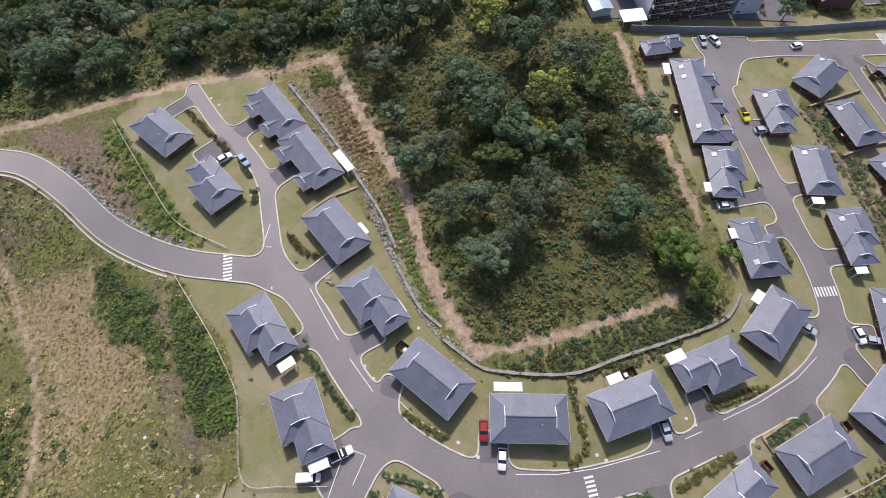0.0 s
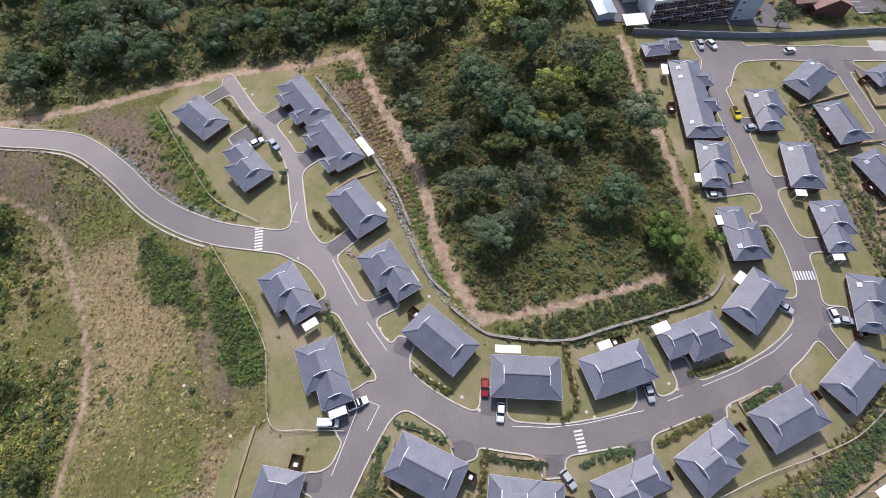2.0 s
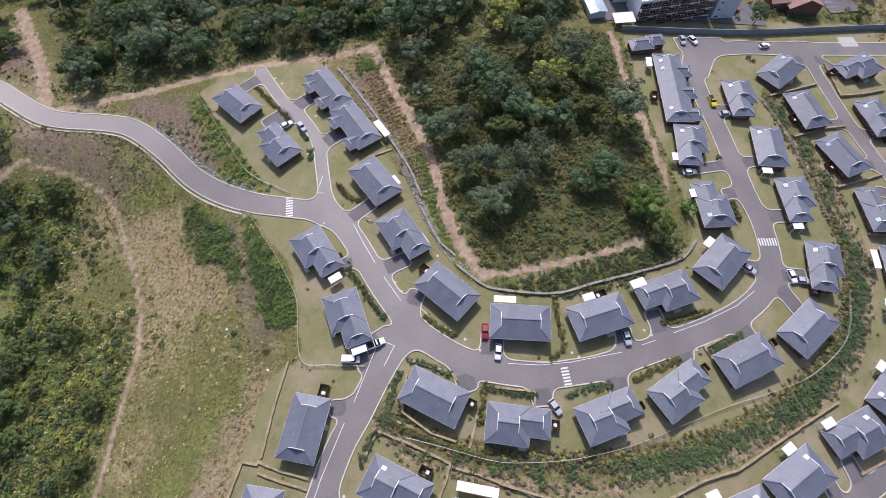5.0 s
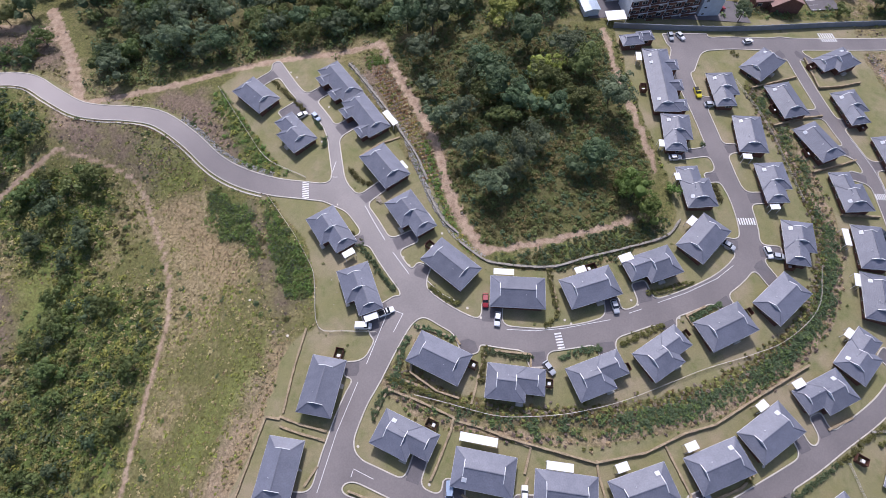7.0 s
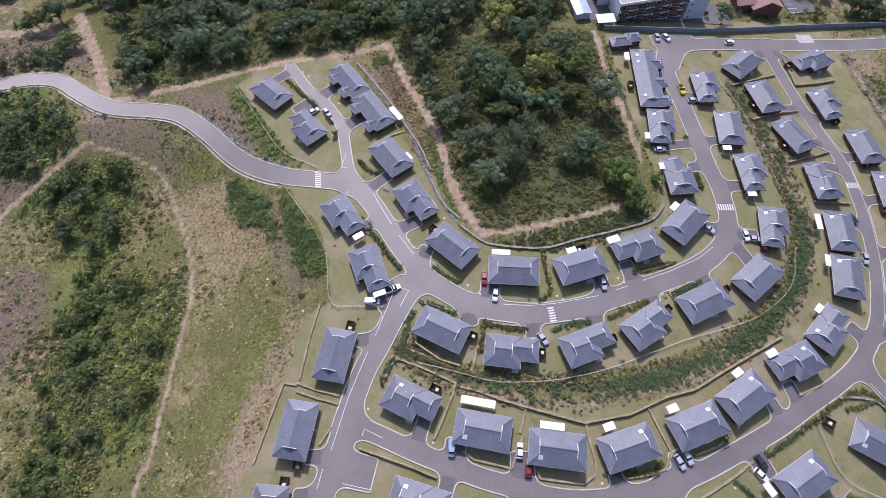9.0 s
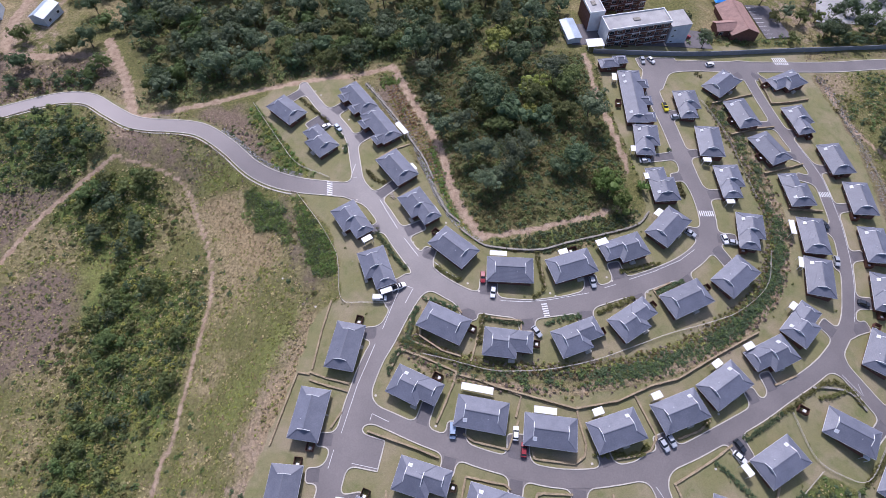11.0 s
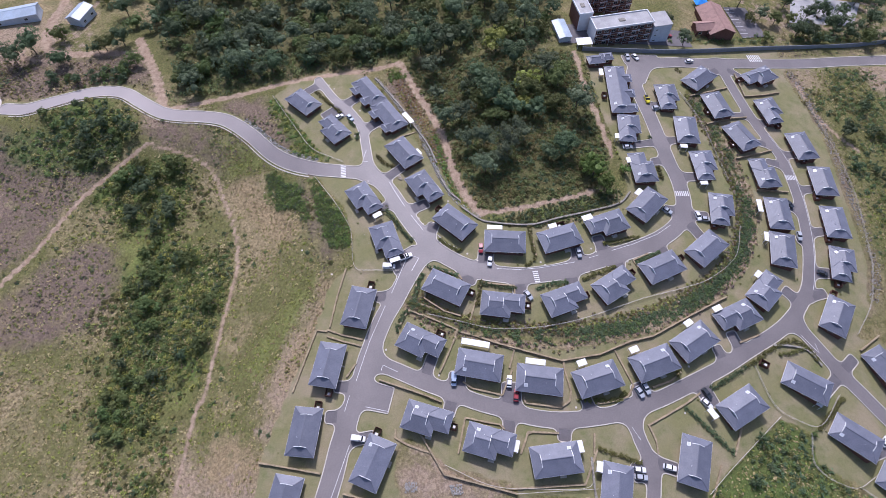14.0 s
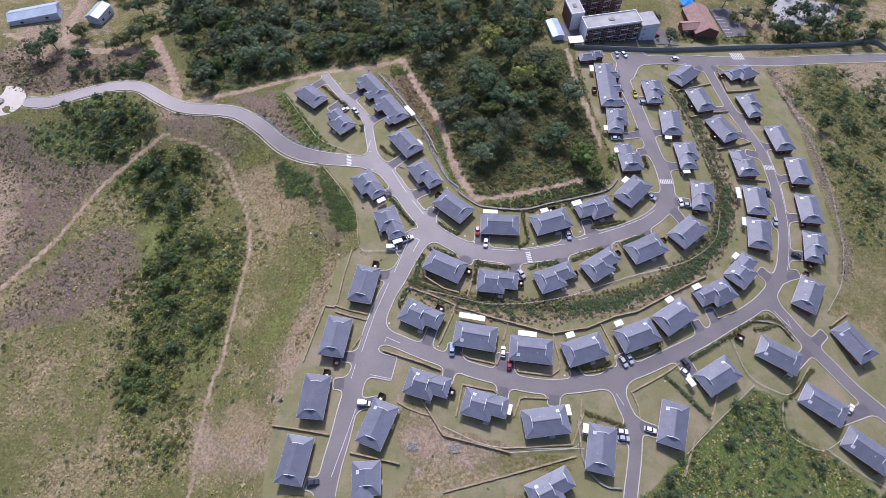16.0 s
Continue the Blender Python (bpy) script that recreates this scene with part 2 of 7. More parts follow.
BARRIERS.append(("fence", [(-58.3, 47.1), (-53.1, 40.6), (-47.7, 33.8), (-43.1, 27.1), (-40.0, 21.9), (-38.8, 17.6), (-36.1, 6.0), (-29.0, 5.1), (-20.7, 5.1)]))
BARRIERS.append(("fence", [(-9.7, -10.4), (-2.2, -11.9), (9.6, -14.4), (17.7, -14.4), (28.7, -13.0), (40.8, -9.7), (53.6, -4.5), (63.9, -0.1), (77.9, 4.8), (88.3, 9.6), (99.3, 19.3), (103.8, 32.4)]))
BARRIERS.append(("fence", [(103.4, -35.8), (84.9, -51.6), (75.9, -59.8)]))
BARRIERS.append(("fence", [(19.2, -63.0), (42.6, -60.4)]))
BARRIERS.append(("fence", [(98.1, -20.4), (102.1, -32.1), (109.5, -36.5), (117.1, -37.1), (126.1, -27.0)]))
BARRIERS.append(("fence", [(112.9, -40.0), (111.9, -49.9), (122.9, -55.0), (132.4, -50.6)]))
BARRIERS.append(("fence", [(125.7, -54.8), (137.3, -62.0), (143.7, -65.0)]))
BARRIERS.append(("fence", [(148.8, 108.3), (154.2, 81.8), (156.8, 54.9), (153.8, 22.7)]))
BARRIERS.append(("fence", [(153.8, 22.7), (148.4, 7.4), (139.4, -5.1)]))
BARRIERS.append(("fence", [(-1.8, -56.4), (11.8, -61.2), (25.0, -61.4), (40.2, -60.0), (41.0, -53.1)]))
BARRIERS.append(("fence", [(91.0, 99.2), (97.7, 82.8), (101.1, 65.3), (103.5, 53.2)]))
BARRIERS.append(("stone", [(-40.0, 100.5), (-26.1, 81.0), (-19.8, 70.3), (-14.0, 60.9), (-10.2, 51.9)]))
BARRIERS.append(("stone", [(-10.0, 48.3), (-5.0, 38.8), (-0.3, 34.2)]))
BARRIERS.append(("stone", [(0.0, 31.8), (4.5, 28.2), (9.6, 25.6), (24.4, 25.0), (35.4, 28.5), (47.8, 32.6), (58.5, 36.9), (63.2, 42.5)]))
BARRIERS.append(("stone", [(41.3, -51.9), (42.3, -64.3), (47.8, -70.5), (53.6, -71.2)]))
BARRIERS.append(("stone", [(98.0, -17.0), (106.1, -12.6), (117.9, -12.7), (122.6, -17.8)]))
BARRIERS.append(("hedge", [(12.5, 8.9), (16.6, 8.2), (22.9, 8.9), (26.0, 10.8), (26.2, 13.8), (25.0, 20.0), (24.5, 24.2)]))
BARRIERS.append(("hedge", [(8.1, 1.3), (14.2, 0.2), (18.9, 0.2)]))
BARRIERS.append(("hedge", [(27.4, 0.4), (32.3, 2.6), (36.6, 3.3)]))
BARRIERS.append(("hedge", [(43.1, 5.1), (47.2, 7.3), (53.9, 10.3)]))
BARRIERS.append(("hedge", [(61.9, 12.9), (66.3, 15.3), (70.4, 17.7)]))
BARRIERS.append(("hedge", [(-27.6, 30.0), (-19.9, 20.0), (-17.1, 17.2)]))
BARRIERS.append(("hedge", [(-32.6, 42.2), (-29.3, 34.7), (-32.7, 33.5)]))
BARRIERS.append(("hedge", [(-9.3, 19.9), (-5.3, 16.4), (-0.0, 13.7)]))
BARRIERS.append(("hedge", [(51.5, 19.2), (59.9, 21.9), (68.9, 25.5), (77.9, 30.4)]))
BARRIERS.append(("hedge", [(60.1, -32.0), (70.0, -27.2), (71.8, -23.7)]))
BARRIERS.append(("hedge", [(75.5, -26.7), (84.5, -21.8)]))
BARRIERS.append(("hedge", [(95.0, -13.8), (103.9, -9.2)]))
BARRIERS.append(("hedge", [(94.2, 111.8), (92.1, 115.1), (98.8, 120.0), (105.0, 122.2)]))
BARRIERS.append(("hedge", [(95.9, -20.3), (100.3, -17.4), (111.4, -10.7), (117.3, -10.9), (121.2, -15.5)]))
BARRIERS.append(("hedge", [(116.4, -38.3), (121.8, -33.2), (127.0, -28.2)]))
BARRIERS.append(("hedge", [(38.8, -35.6), (50.3, -34.9), (53.1, -32.2)]))
BARRIERS.append(("hedge", [(-10.1, 6.8), (-6.6, 6.2), (-0.8, 4.2)]))
BARRIERS.append(("hedge", [(-12.4, 3.8), (-14.0, -1.8), (-14.4, -5.9)]))
BARRIERS.append(("hedge", [(-65.1, 92.7), (-58.1, 85.5), (-52.7, 80.1)]))
BARRIERS.append(("hedge", [(-47.4, 74.2), (-44.0, 69.3), (-43.2, 64.6)]))
BARRIERS.append(("hedge", [(-33.5, 55.5), (-30.2, 51.3), (-27.2, 50.3)]))
BARRIERS.append(("hedge", [(73.0, 86.5), (74.4, 78.5), (74.6, 70.2)]))
BARRIERS.append(("hedge", [(75.8, 55.5), (76.5, 50.4)]))
BARRIERS.append(("hedge", [(108.5, -15.5), (122.0, -12.0), (126.3, -18.6)]))
BARRIERS.append(("hedge", [(7.2, -6.2), (8.4, 2.2), (18.2, 1.1)]))
BARRIERS.append(("hedge", [(86.0, -24.0), (95.5, -19.0)]))
BARRIERS.append(("hedge", [(44.0, -49.4), (55.6, -52.6)]))
BARRIERS.append(("hedge", [(-16.5, -6.4), (-9.7, -8.6), (-2.6, -10.7), (6.7, -13.8)]))
BARRIERS.append(("hedge", [(-19.4, -16.0), (-18.1, -12.4), (-16.7, -9.6)]))
BARRIERS.append(("hedge", [(72.6, -35.8), (78.2, -40.9), (85.2, -47.7)]))
BARRIERS.append(("hedge", [(82.1, -28.8), (93.3, -22.0), (95.7, -18.6)]))
BARRIERS.append(("timberwall", [(-30.7, -65.4), (-14.8, -68.0)]))
BARRIERS.append(("timberwall", [(-9.9, -47.6), (-1.8, -59.0), (19.2, -63.0)]))
BARRIERS.append(("timberwall", [(138.5, -11.1), (147.2, -5.0)]))
BARRIERS.append(("timberwall", [(-10.6, 3.5), (-11.0, -5.0), (-4.2, -9.3), (1.4, -10.8)]))
BARRIERS.append(("timberwall", [(120.1, 114.7), (121.7, 100.9), (130.9, 103.4), (139.0, 106.5)]))
BARRIERS.append(("timberwall", [(96.1, 96.5), (105.1, 100.5), (114.5, 104.8)]))
BARRIERS.append(("timberwall", [(100.3, 81.2), (112.1, 86.2), (119.3, 88.2)]))
BARRIERS.append(("timberwall", [(109.4, 64.5), (120.2, 68.8), (127.7, 72.1)]))
BARRIERS.append(("timberwall", [(114.6, 50.0), (127.8, 51.0)]))
BARRIERS.append(("timberwall", [(-23.6, -32.6), (-19.1, -33.9), (-10.4, -36.3), (-3.6, -38.6)]))
BARRIERS.append(("timberwall", [(11.1, -18.9), (18.0, -20.5), (33.9, -23.9), (46.3, -21.0), (56.3, -16.1), (64.6, -13.5), (75.5, -6.9), (83.9, -2.0), (92.8, 3.1)]))
BARRIERS.append(("timberwall", [(-57.7, -58.0), (-38.1, -60.4)]))
BARRIERS.append(("brickwall", [(-1.0, -75.3), (16.2, -70.2), (40.0, -62.8)]))
BARRIERS.append(("brickwall", [(-31.4, 60.5), (-26.1, 65.0), (-19.6, 67.8)]))
BARRIERS.append(("brickwall", [(24.0, 25.1), (25.9, 17.9), (26.8, 12.5)]))
BARRIERS.append(("brickwall", [(51.4, 19.1), (55.8, 20.1), (63.2, 23.0)]))
BARRIERS.append(("brickwall", [(68.1, 17.6), (60.9, 13.7), (62.5, 11.1)]))
BARRIERS.append(("brickwall", [(17.3, -61.8), (39.0, -59.4), (43.4, -49.4)]))
BARRIERS.append(("brickwall", [(-12.7, 6.9), (-14.3, 1.2), (-14.2, -6.3), (-9.7, -7.8), (-2.6, -10.7)]))
BARRIERS.append(("brickwall", [(-10.7, 7.0), (-0.0, 4.3), (1.2, 2.6)]))
BARRIERS.append(("brickwall", [(4.4, -12.0), (6.2, -4.7), (7.7, 1.2)]))
BARRIERS.append(("brickwall", [(8.0, 1.6), (19.2, 0.9), (19.1, -2.5)]))
BARRIERS.append(("brickwall", [(-42.6, -16.7), (-37.6, -18.3), (-30.4, -19.8)]))
BARRIERS.append(("brickwall", [(-42.2, -19.0), (-37.3, -20.4), (-30.5, -21.9)]))
BARRIERS.append(("brickwall", [(-29.9, -20.6), (-30.7, -26.2), (-34.1, -32.1)]))
BARRIERS.append(("brickwall", [(-41.9, -15.9), (-40.9, -4.6), (-39.3, 5.6)]))
BARRIERS.append(("brickwall", [(-46.2, -17.1), (-48.5, -27.3), (-50.7, -37.2)]))
BARRIERS.append(("brickwall", [(-46.2, -16.9), (-42.4, -17.3)]))
BARRIERS.append(("brickwall", [(-19.2, -16.0), (-16.3, -9.2), (-8.7, -11.7), (0.3, -15.3), (-0.4, -18.4), (-3.4, -26.6), (-4.7, -29.6)]))
BARRIERS.append(("brickwall", [(0.7, -16.0), (6.8, -17.3), (18.8, -21.1), (17.2, -27.1)]))
BARRIERS.append(("brickwall", [(2.7, -32.1), (5.6, -34.0), (15.0, -35.6), (18.0, -27.8)]))
BARRIERS.append(("brickwall", [(-17.1, -47.0), (-16.9, -49.6), (-13.2, -51.3), (-9.7, -52.4), (-5.5, -53.4)]))
BARRIERS.append(("brickwall", [(3.7, -42.8), (10.1, -43.8), (14.3, -44.3), (15.6, -45.5)]))
BARRIERS.append(("brickwall", [(3.7, -42.8), (2.0, -53.1)]))
BARRIERS.append(("brickwall", [(20.4, -52.2), (22.6, -46.4), (24.7, -45.6)]))
BARRIERS.append(("brickwall", [(21.4, -35.5), (22.1, -37.6), (33.0, -38.3), (35.7, -36.1), (36.3, -33.3), (34.5, -26.2), (34.3, -23.3)]))
BARRIERS.append(("brickwall", [(44.2, -36.4), (50.3, -35.2), (54.2, -33.6), (56.2, -29.9), (51.2, -19.1)]))
BARRIERS.append(("brickwall", [(62.3, -30.2), (68.9, -27.5), (72.6, -24.3)]))
BARRIERS.append(("brickwall", [(94.5, -12.8), (102.1, -9.3)]))
BARRIERS.append(("brickwall", [(59.5, -41.8), (65.7, -38.3), (72.4, -34.4), (77.8, -30.6)]))
BARRIERS.append(("brickwall", [(59.9, -42.0), (61.5, -46.0), (61.7, -49.8)]))
BARRIERS.append(("brickwall", [(21.5, -49.5), (22.6, -45.9), (31.9, -45.8)]))
BARRIERS.append(("brickwall", [(42.7, -45.1), (42.2, -51.0)]))
BARRIERS.append(("brickwall", [(93.5, -31.1), (86.0, -48.5)]))
BARRIERS.append(("brickwall", [(81.2, -51.4), (74.1, -66.4)]))
BARRIERS.append(("rail", [(-133.6, 76.4), (-117.5, 76.2), (-104.2, 73.3), (-90.4, 65.7), (-77.6, 56.5), (-66.9, 50.9), (-57.4, 46.9)]))
BARRIERS.append(("rail", [(-194.1, 74.6), (-182.2, 80.1), (-170.5, 86.4), (-157.3, 89.5), (-145.0, 85.0), (-133.6, 76.4)]))
ZONES = {}
EAST_ROCKS = [(148.7, 122.1), (152.5, 103.1), (154.6, 83.1), (155.0, 64.6), (155.2, 56.0), (155.4, 24.0), (149.6, 8.0)]
ZONES["scrub1"] = []
ZONES["scrub1"].append([(-184, 79), (-164, 89), (-142, 79), (-140, 68), (-149, 53), (-158, 50)])
ZONES["scrub1"].append([(-198, 66), (-182, 69), (-161, 69), (-158, 50), (-173, 48), (-191, 54)])
ZONES["scrub4"] = []
ZONES["verge"] = [[(9, 25), (26, 24), (43, 28), (58, 37), (60, 43), (49, 40), (23, 31), (10, 28)]]
ZONES["scrub4"].append([(-84, 92), (-75, 80), (-66, 67.6), (-59, 59.5), (-48, 53), (-57, 53.5), (-66, 59), (-74, 70.5), (-85, 86)])
ZONES["scrub5"] = []
ZONES["scrub5"].append([(50, 116), (54, 115), (62, 59), (59, 56), (52, 86)])

ZONES["soil"] = [[(-39, 101), (-33, 107), (-24, 93), (-15, 76), (-9, 64), (-5, 52), (-8, 45), (-13, 55), (-17, 62), (-20, 70), (-26, 79), (-33, 90)], [(-228, 88), (-190, 84.5), (-165, 97), (-150, 98), (-138, 92), (-150, 118), (-185, 112), (-228, 114)], [(x + o, y) for (x, y), o in zip(EAST_ROCKS + EAST_ROCKS[::-1], [-2.4] * 7 + [2.6] * 7)]]
ZONES["tufts"] = [[(-108, 88), (-87, 87), (-79, 74), (-66, 60.7), (-74, 61), (-83, 68), (-97, 79), (-107, 84)]]
ZONES["hay"] = [[(-95, 49), (-86, 52), (-78, 42), (-62, 29), (-56, 20), (-70, 19), (-88, 36), (-97, 43)],
                [(-50, 1), (-41, 4), (-42.5, -16), (-50, -36), (-56, -36), (-51.5, -19), (-48.5, -11)],
                [(-80, -52), (-66, -51), (-56, -56), (-56, -64), (-70, -67), (-80, -63)]]
ZONES["bare"] = []
ZONES["bare"].append([(-66, -34), (-56, -28), (-53, -38), (-55, -55), (-62, -55)])
ZONES["bare"].append([(-82, -61), (-60, -58), (-53, -62), (-72, -69), (-81, -67)])
ZONES["bare"].append([(-48, 1), (-43, 1), (-46, -17), (-49, -18), (-50, -8)])
ZONES["bare"].append([(-204, 53), (-195, 46), (-184, 16), (-185, 6)])
ZONES["bare"].append([(-209, 135), (-201, 149), (-182, 138), (-175, 114), (-195, 112)])
ZONES["bare"].append([(-159, 118), (-149, 119), (-133, 86), (-144, 93)])
ZONES["bare"].append([(144, 122), (171, 131), (193, 137), (213, 134), (204, 111), (189, 125), (167, 124), (150, 111)])
ZONES["bare"].append([(129, 173), (237, 194), (223, 159), (185, 150), (148, 143), (146, 157)])
ZONES["bare"].append([(-238, 132), (-220, 118), (-203, 117), (-209, 135), (-202, 156), (-184, 158), (-184, 137), (-174, 114), (-196, 104), (-225, 104)])
ZONES["straw"] = []
ZONES["straw"].append([(-99, 52), (-78, 52), (-64, 25), (-73, 13), (-87, 28)])
ZONES["straw"].append([(-101, 50), (-80, 48), (-68, 32), (-60, 15), (-75, 17), (-92, 31)])
ZONES["straw"].append([(-108, 73), (-95, 69), (-86, 56), (-105, 57)])
ZONES["plot"] = []
ZONES["plot"].append([(-2, -57), (5, -60), (19, -62), (19, -64), (41, -62), (39, -67), (16, -70), (-1, -75), (-14, -76), (-9, -63)])
ZONES["plot"].append([(-17, -51), (-13, -49), (0, -57), (21, -61), (5, -66), (-15, -66)])
ZONES["scrub6"] = []
ZONES["scrub6"].append([(171, 130), (211, 128), (173, 25), (159, 23), (161, 58), (161, 85)])
ZONES["scrub6"].append([(76, -57), (103, -37), (114, -40), (114, -51), (122, -57), (144, -63), (142, -71), (60, -76)])
ZONES["scrub6"].append([(98, -28), (105, -32), (103, -37), (96, -40)])
ZONES["sparse"] = []
ZONES["sparse"].append([(146, 120), (215, 140), (173, 25), (155, 23), (157, 57), (155, 84)])
ZONES["sparse"].append([(104, -37), (113, -40), (112, -50), (124, -55), (143, -66), (143, -68), (59, -73), (76, -62)])
ZONES["sparse"].append([(-145, 84), (-130, 82), (-105, 84), (-82, 77), (-84, 88), (-110, 88)])
ZONES["sparse"].append([(-210, 71), (-184, 80), (-145, 84), (-129, 79), (-103, 76), (-78, 56), (-57, 46), (-42, 29), (-36, 6), (-44, 1), (-47, -17), (-53, -39), (-58, -59), (-58, -79), (-145, -83)])
ZONES["scrub2"] = []
ZONES["scrub2"].append([(-154, 42), (-140, 57), (-119, 60), (-110, 46), (-113, 30), (-119, 23), (-125, 22), (-145, 35)])
ZONES["scrub2"].append([(-121, 25), (-106, 22), (-88, 14), (-83, -1), (-88, -15), (-86, -31), (-101, -35), (-103, -44), (-113, -35), (-121, -19), (-125, 5)])
ZONES["scrub2"].append([(-117, -30), (-102, -35), (-96, -51), (-112, -54), (-121, -41)])
ZONES["scrub2"].append([(-100, -61), (-92, -62), (-89, -71), (-96, -72)])
ZONES["scrub9"] = [[(-112, 54), (-104, 49), (-97, 38), (-89, 23), (-86, 4), (-90, 2), (-100, 20), (-113, 28)], [(-130, 8), (-121, 20), (-124, -8), (-118, -28), (-128, -34), (-136, -20)], [(-60, 40), (-48, 22), (-44, 8), (-50, 8), (-58, 26)],
                   [(-126, 0), (-112, 8), (-90, -10), (-88, -60), (-100, -76), (-118, -70), (-130, -40)]]
ZONES["scrub3"] = [[(-59.8, 46.3), (-57.3, 45.1), (-52.8, 39.2), (-47.4, 32.1), (-43.4, 26.2), (-40.3, 21.5), (-38.9, 14.6), (-46.6, 14.5), (-50.4, 23.0), (-55.1, 34.1)], [(-71.3, 46.1), (-64.1, 44.6), (-61.4, 36.5), (-56.8, 29.9), (-55.5, 26.4), (-60.2, 28.5), (-65.1, 35.2)], [(-79.6, 52.3), (-72.1, 49.9), (-67.0, 41.8), (-65.8, 34.0), (-71.2, 34.3), (-77.9, 42.1)]]
ZONES["lush"] = [[(-131, 46), (-124, 48), (-120, 40), (-121, 25), (-132, 31), (-130, 40)], [(-99, 66), (-89, 60), (-88, 53), (-97.5, 50)],
                 [(-55.5, 5), (-47.5, 2), (-48, -8), (-54, -15.6), (-59, -23), (-64, -30.5), (-72, -40), (-75, -31), (-68, -21), (-62, -11), (-57, 0)]]
ZONES["lush"].append([(-134, 24), (-125, 44), (-114, 32), (-117, 16), (-118, 1), (-126, 5)])
ZONES["lush"].append([(-82, -53), (-75, -51), (-72, -59), (-80, -57)])
ZONES["lush"].append([(-115, 68), (-101, 70), (-82, 59), (-77, 54), (-93, 55)])
ZONES["lush"].append([(-104, -30), (-92, -15), (-86, -22), (-88, -43), (-97, -47)])
ZONES["heath"] = [[(-134, 74), (-112, 74.5), (-103, 70), (-104.5, 62), (-116, 61), (-126, 65), (-132, 67)], [(-107, 60), (-98, 67), (-99, 49), (-102, 50)]]
ZONES["heath"].append([(-215, 65), (-182, 69), (-152, 65), (-146, 56), (-155, 41), (-165, 18), (-180, -15)])
ZONES["heath"].append([(-169, -8), (-157, 12), (-141, 22), (-129, 12), (-127, -10), (-140, -20), (-173, -30)])
ZONES["heath"].append([(-142, 81), (-123, 77), (-99, 69), (-86, 58), (-99, 57), (-115, 62), (-136, 66)])
ZONES["heath"].append([(-69, 46), (-60, 47), (-42, 11), (-43, 3), (-49, 9)])
ZONES["heath"].append([(-105, 87), (-88, 90), (-81, 75), (-70, 62), (-59, 55), (-69, 57), (-85, 68), (-97, 79)])
ZONES["heath"].append([(-230, 108), (-189, 99), (-173, 95), (-191, 84), (-202, 86), (-222, 92)])
ZONES["heath"].append([(68, 118), (132, 128), (216, 148), (217, 151), (133, 132), (69, 121)])
ZONES["red"] = []
ZONES["red"].append([(-210, 50), (-190, 42), (-180, 12), (-184, -8)])
ZONES["red"].append([(-50, 0), (-43, 4), (-40, 0), (-44, -16), (-49, -31), (-51, -52), (-59, -52), (-60, -33), (-54, -16)])
ZONES["red"].append([(-88, -56), (-80, -52), (-55, -56), (-54, -73), (-84, -74)])
ZONES["red"].append([(-231, 129), (-210, 144), (-197, 120), (-200, 111), (-226, 118)])
ZONES["red"].append([(-199, 122), (-207, 156), (-198, 157), (-196, 138), (-196, 118)])
ZONES["red"].append([(-160, 126), (-155, 124), (-131, 85), (-135, 85), (-147, 105)])
ZONES["red"].append([(-142, 85), (-133, 83), (-130, 73), (-138, 72)])
ZONES["red"].append([(188, 137), (217, 144), (201, 101), (191, 111), (184, 126)])
ZONES["red"].append([(143, 121), (161, 126), (163, 114), (151, 111)])
ZONES["red"].append([(151, 15), (155, 13), (150, -0), (144, -2)])
ZONES["red"].append([(-2, -54), (12, -61), (20, -62), (14, -64), (-1, -68)])
ZONES["red"].append([(-17, -51), (-13, -49), (0, -57), (21, -61), (5, -66), (-15, -66)])
ZONES["red"].append([(-51, -3), (-43, 3), (-42, -3), (-47, -18), (-47, -28), (-51, -28)])
ZONES["scrub7"] = []
ZONES["scrub7"].append([(-38, 5), (-21, 5), (-22, 2), (-35, 2)])
ZONES["scrub7"].append([(-1, -68), (37, -61), (42, -62), (41, -65), (14, -70), (-1, -72)])
ZONES["scrub8"] = []
ZONES["scrub8"].append([(-189, 98), (-174, 102), (-153, 113), (-154, 99), (-171, 94)])
ZONES["scrub8"].append([(-220, 105), (-212, 108), (-205, 92), (-212, 89)])
ZONES["scrub8"].append([(150, 108), (187, 118), (186, 99), (168, 86), (155, 98)])
ZONES["scrub8"].append([(162, 161), (209, 180), (207, 155), (159, 142)])
ZONES["scrub8"].append([(84, 128), (128, 136), (148, 143), (201, 156), (203, 162), (149, 149), (129, 142), (85, 135)])
COVERS = [(-60.1, 97.1), (-57.5, 94.7), (-44.2, 80.8), (-44.3, 66.5), (-26.5, 44.1), (-4.9, 34.2), (-15.3, 26.6), (-35.9, 43.3), (-13.5, 24.2), (28.3, 10.4), (29.9, 9.5), (46.4, 17.0), (48.0, 15.9), (58.9, 13.0), (-8.3, 6.5), (2.8, 12.5), (6.4, 10.0), (24.9, -13.5), (59.0, 13.3), (-22.4, -22.8), (-4.9, -30.4), (14.2, -35.6), (37.6, -37.9), (75.4, -22.4), (71.9, -37.1), (-79.3, 43.8), (-57.0, 13.8), (-44.1, 3.6)]
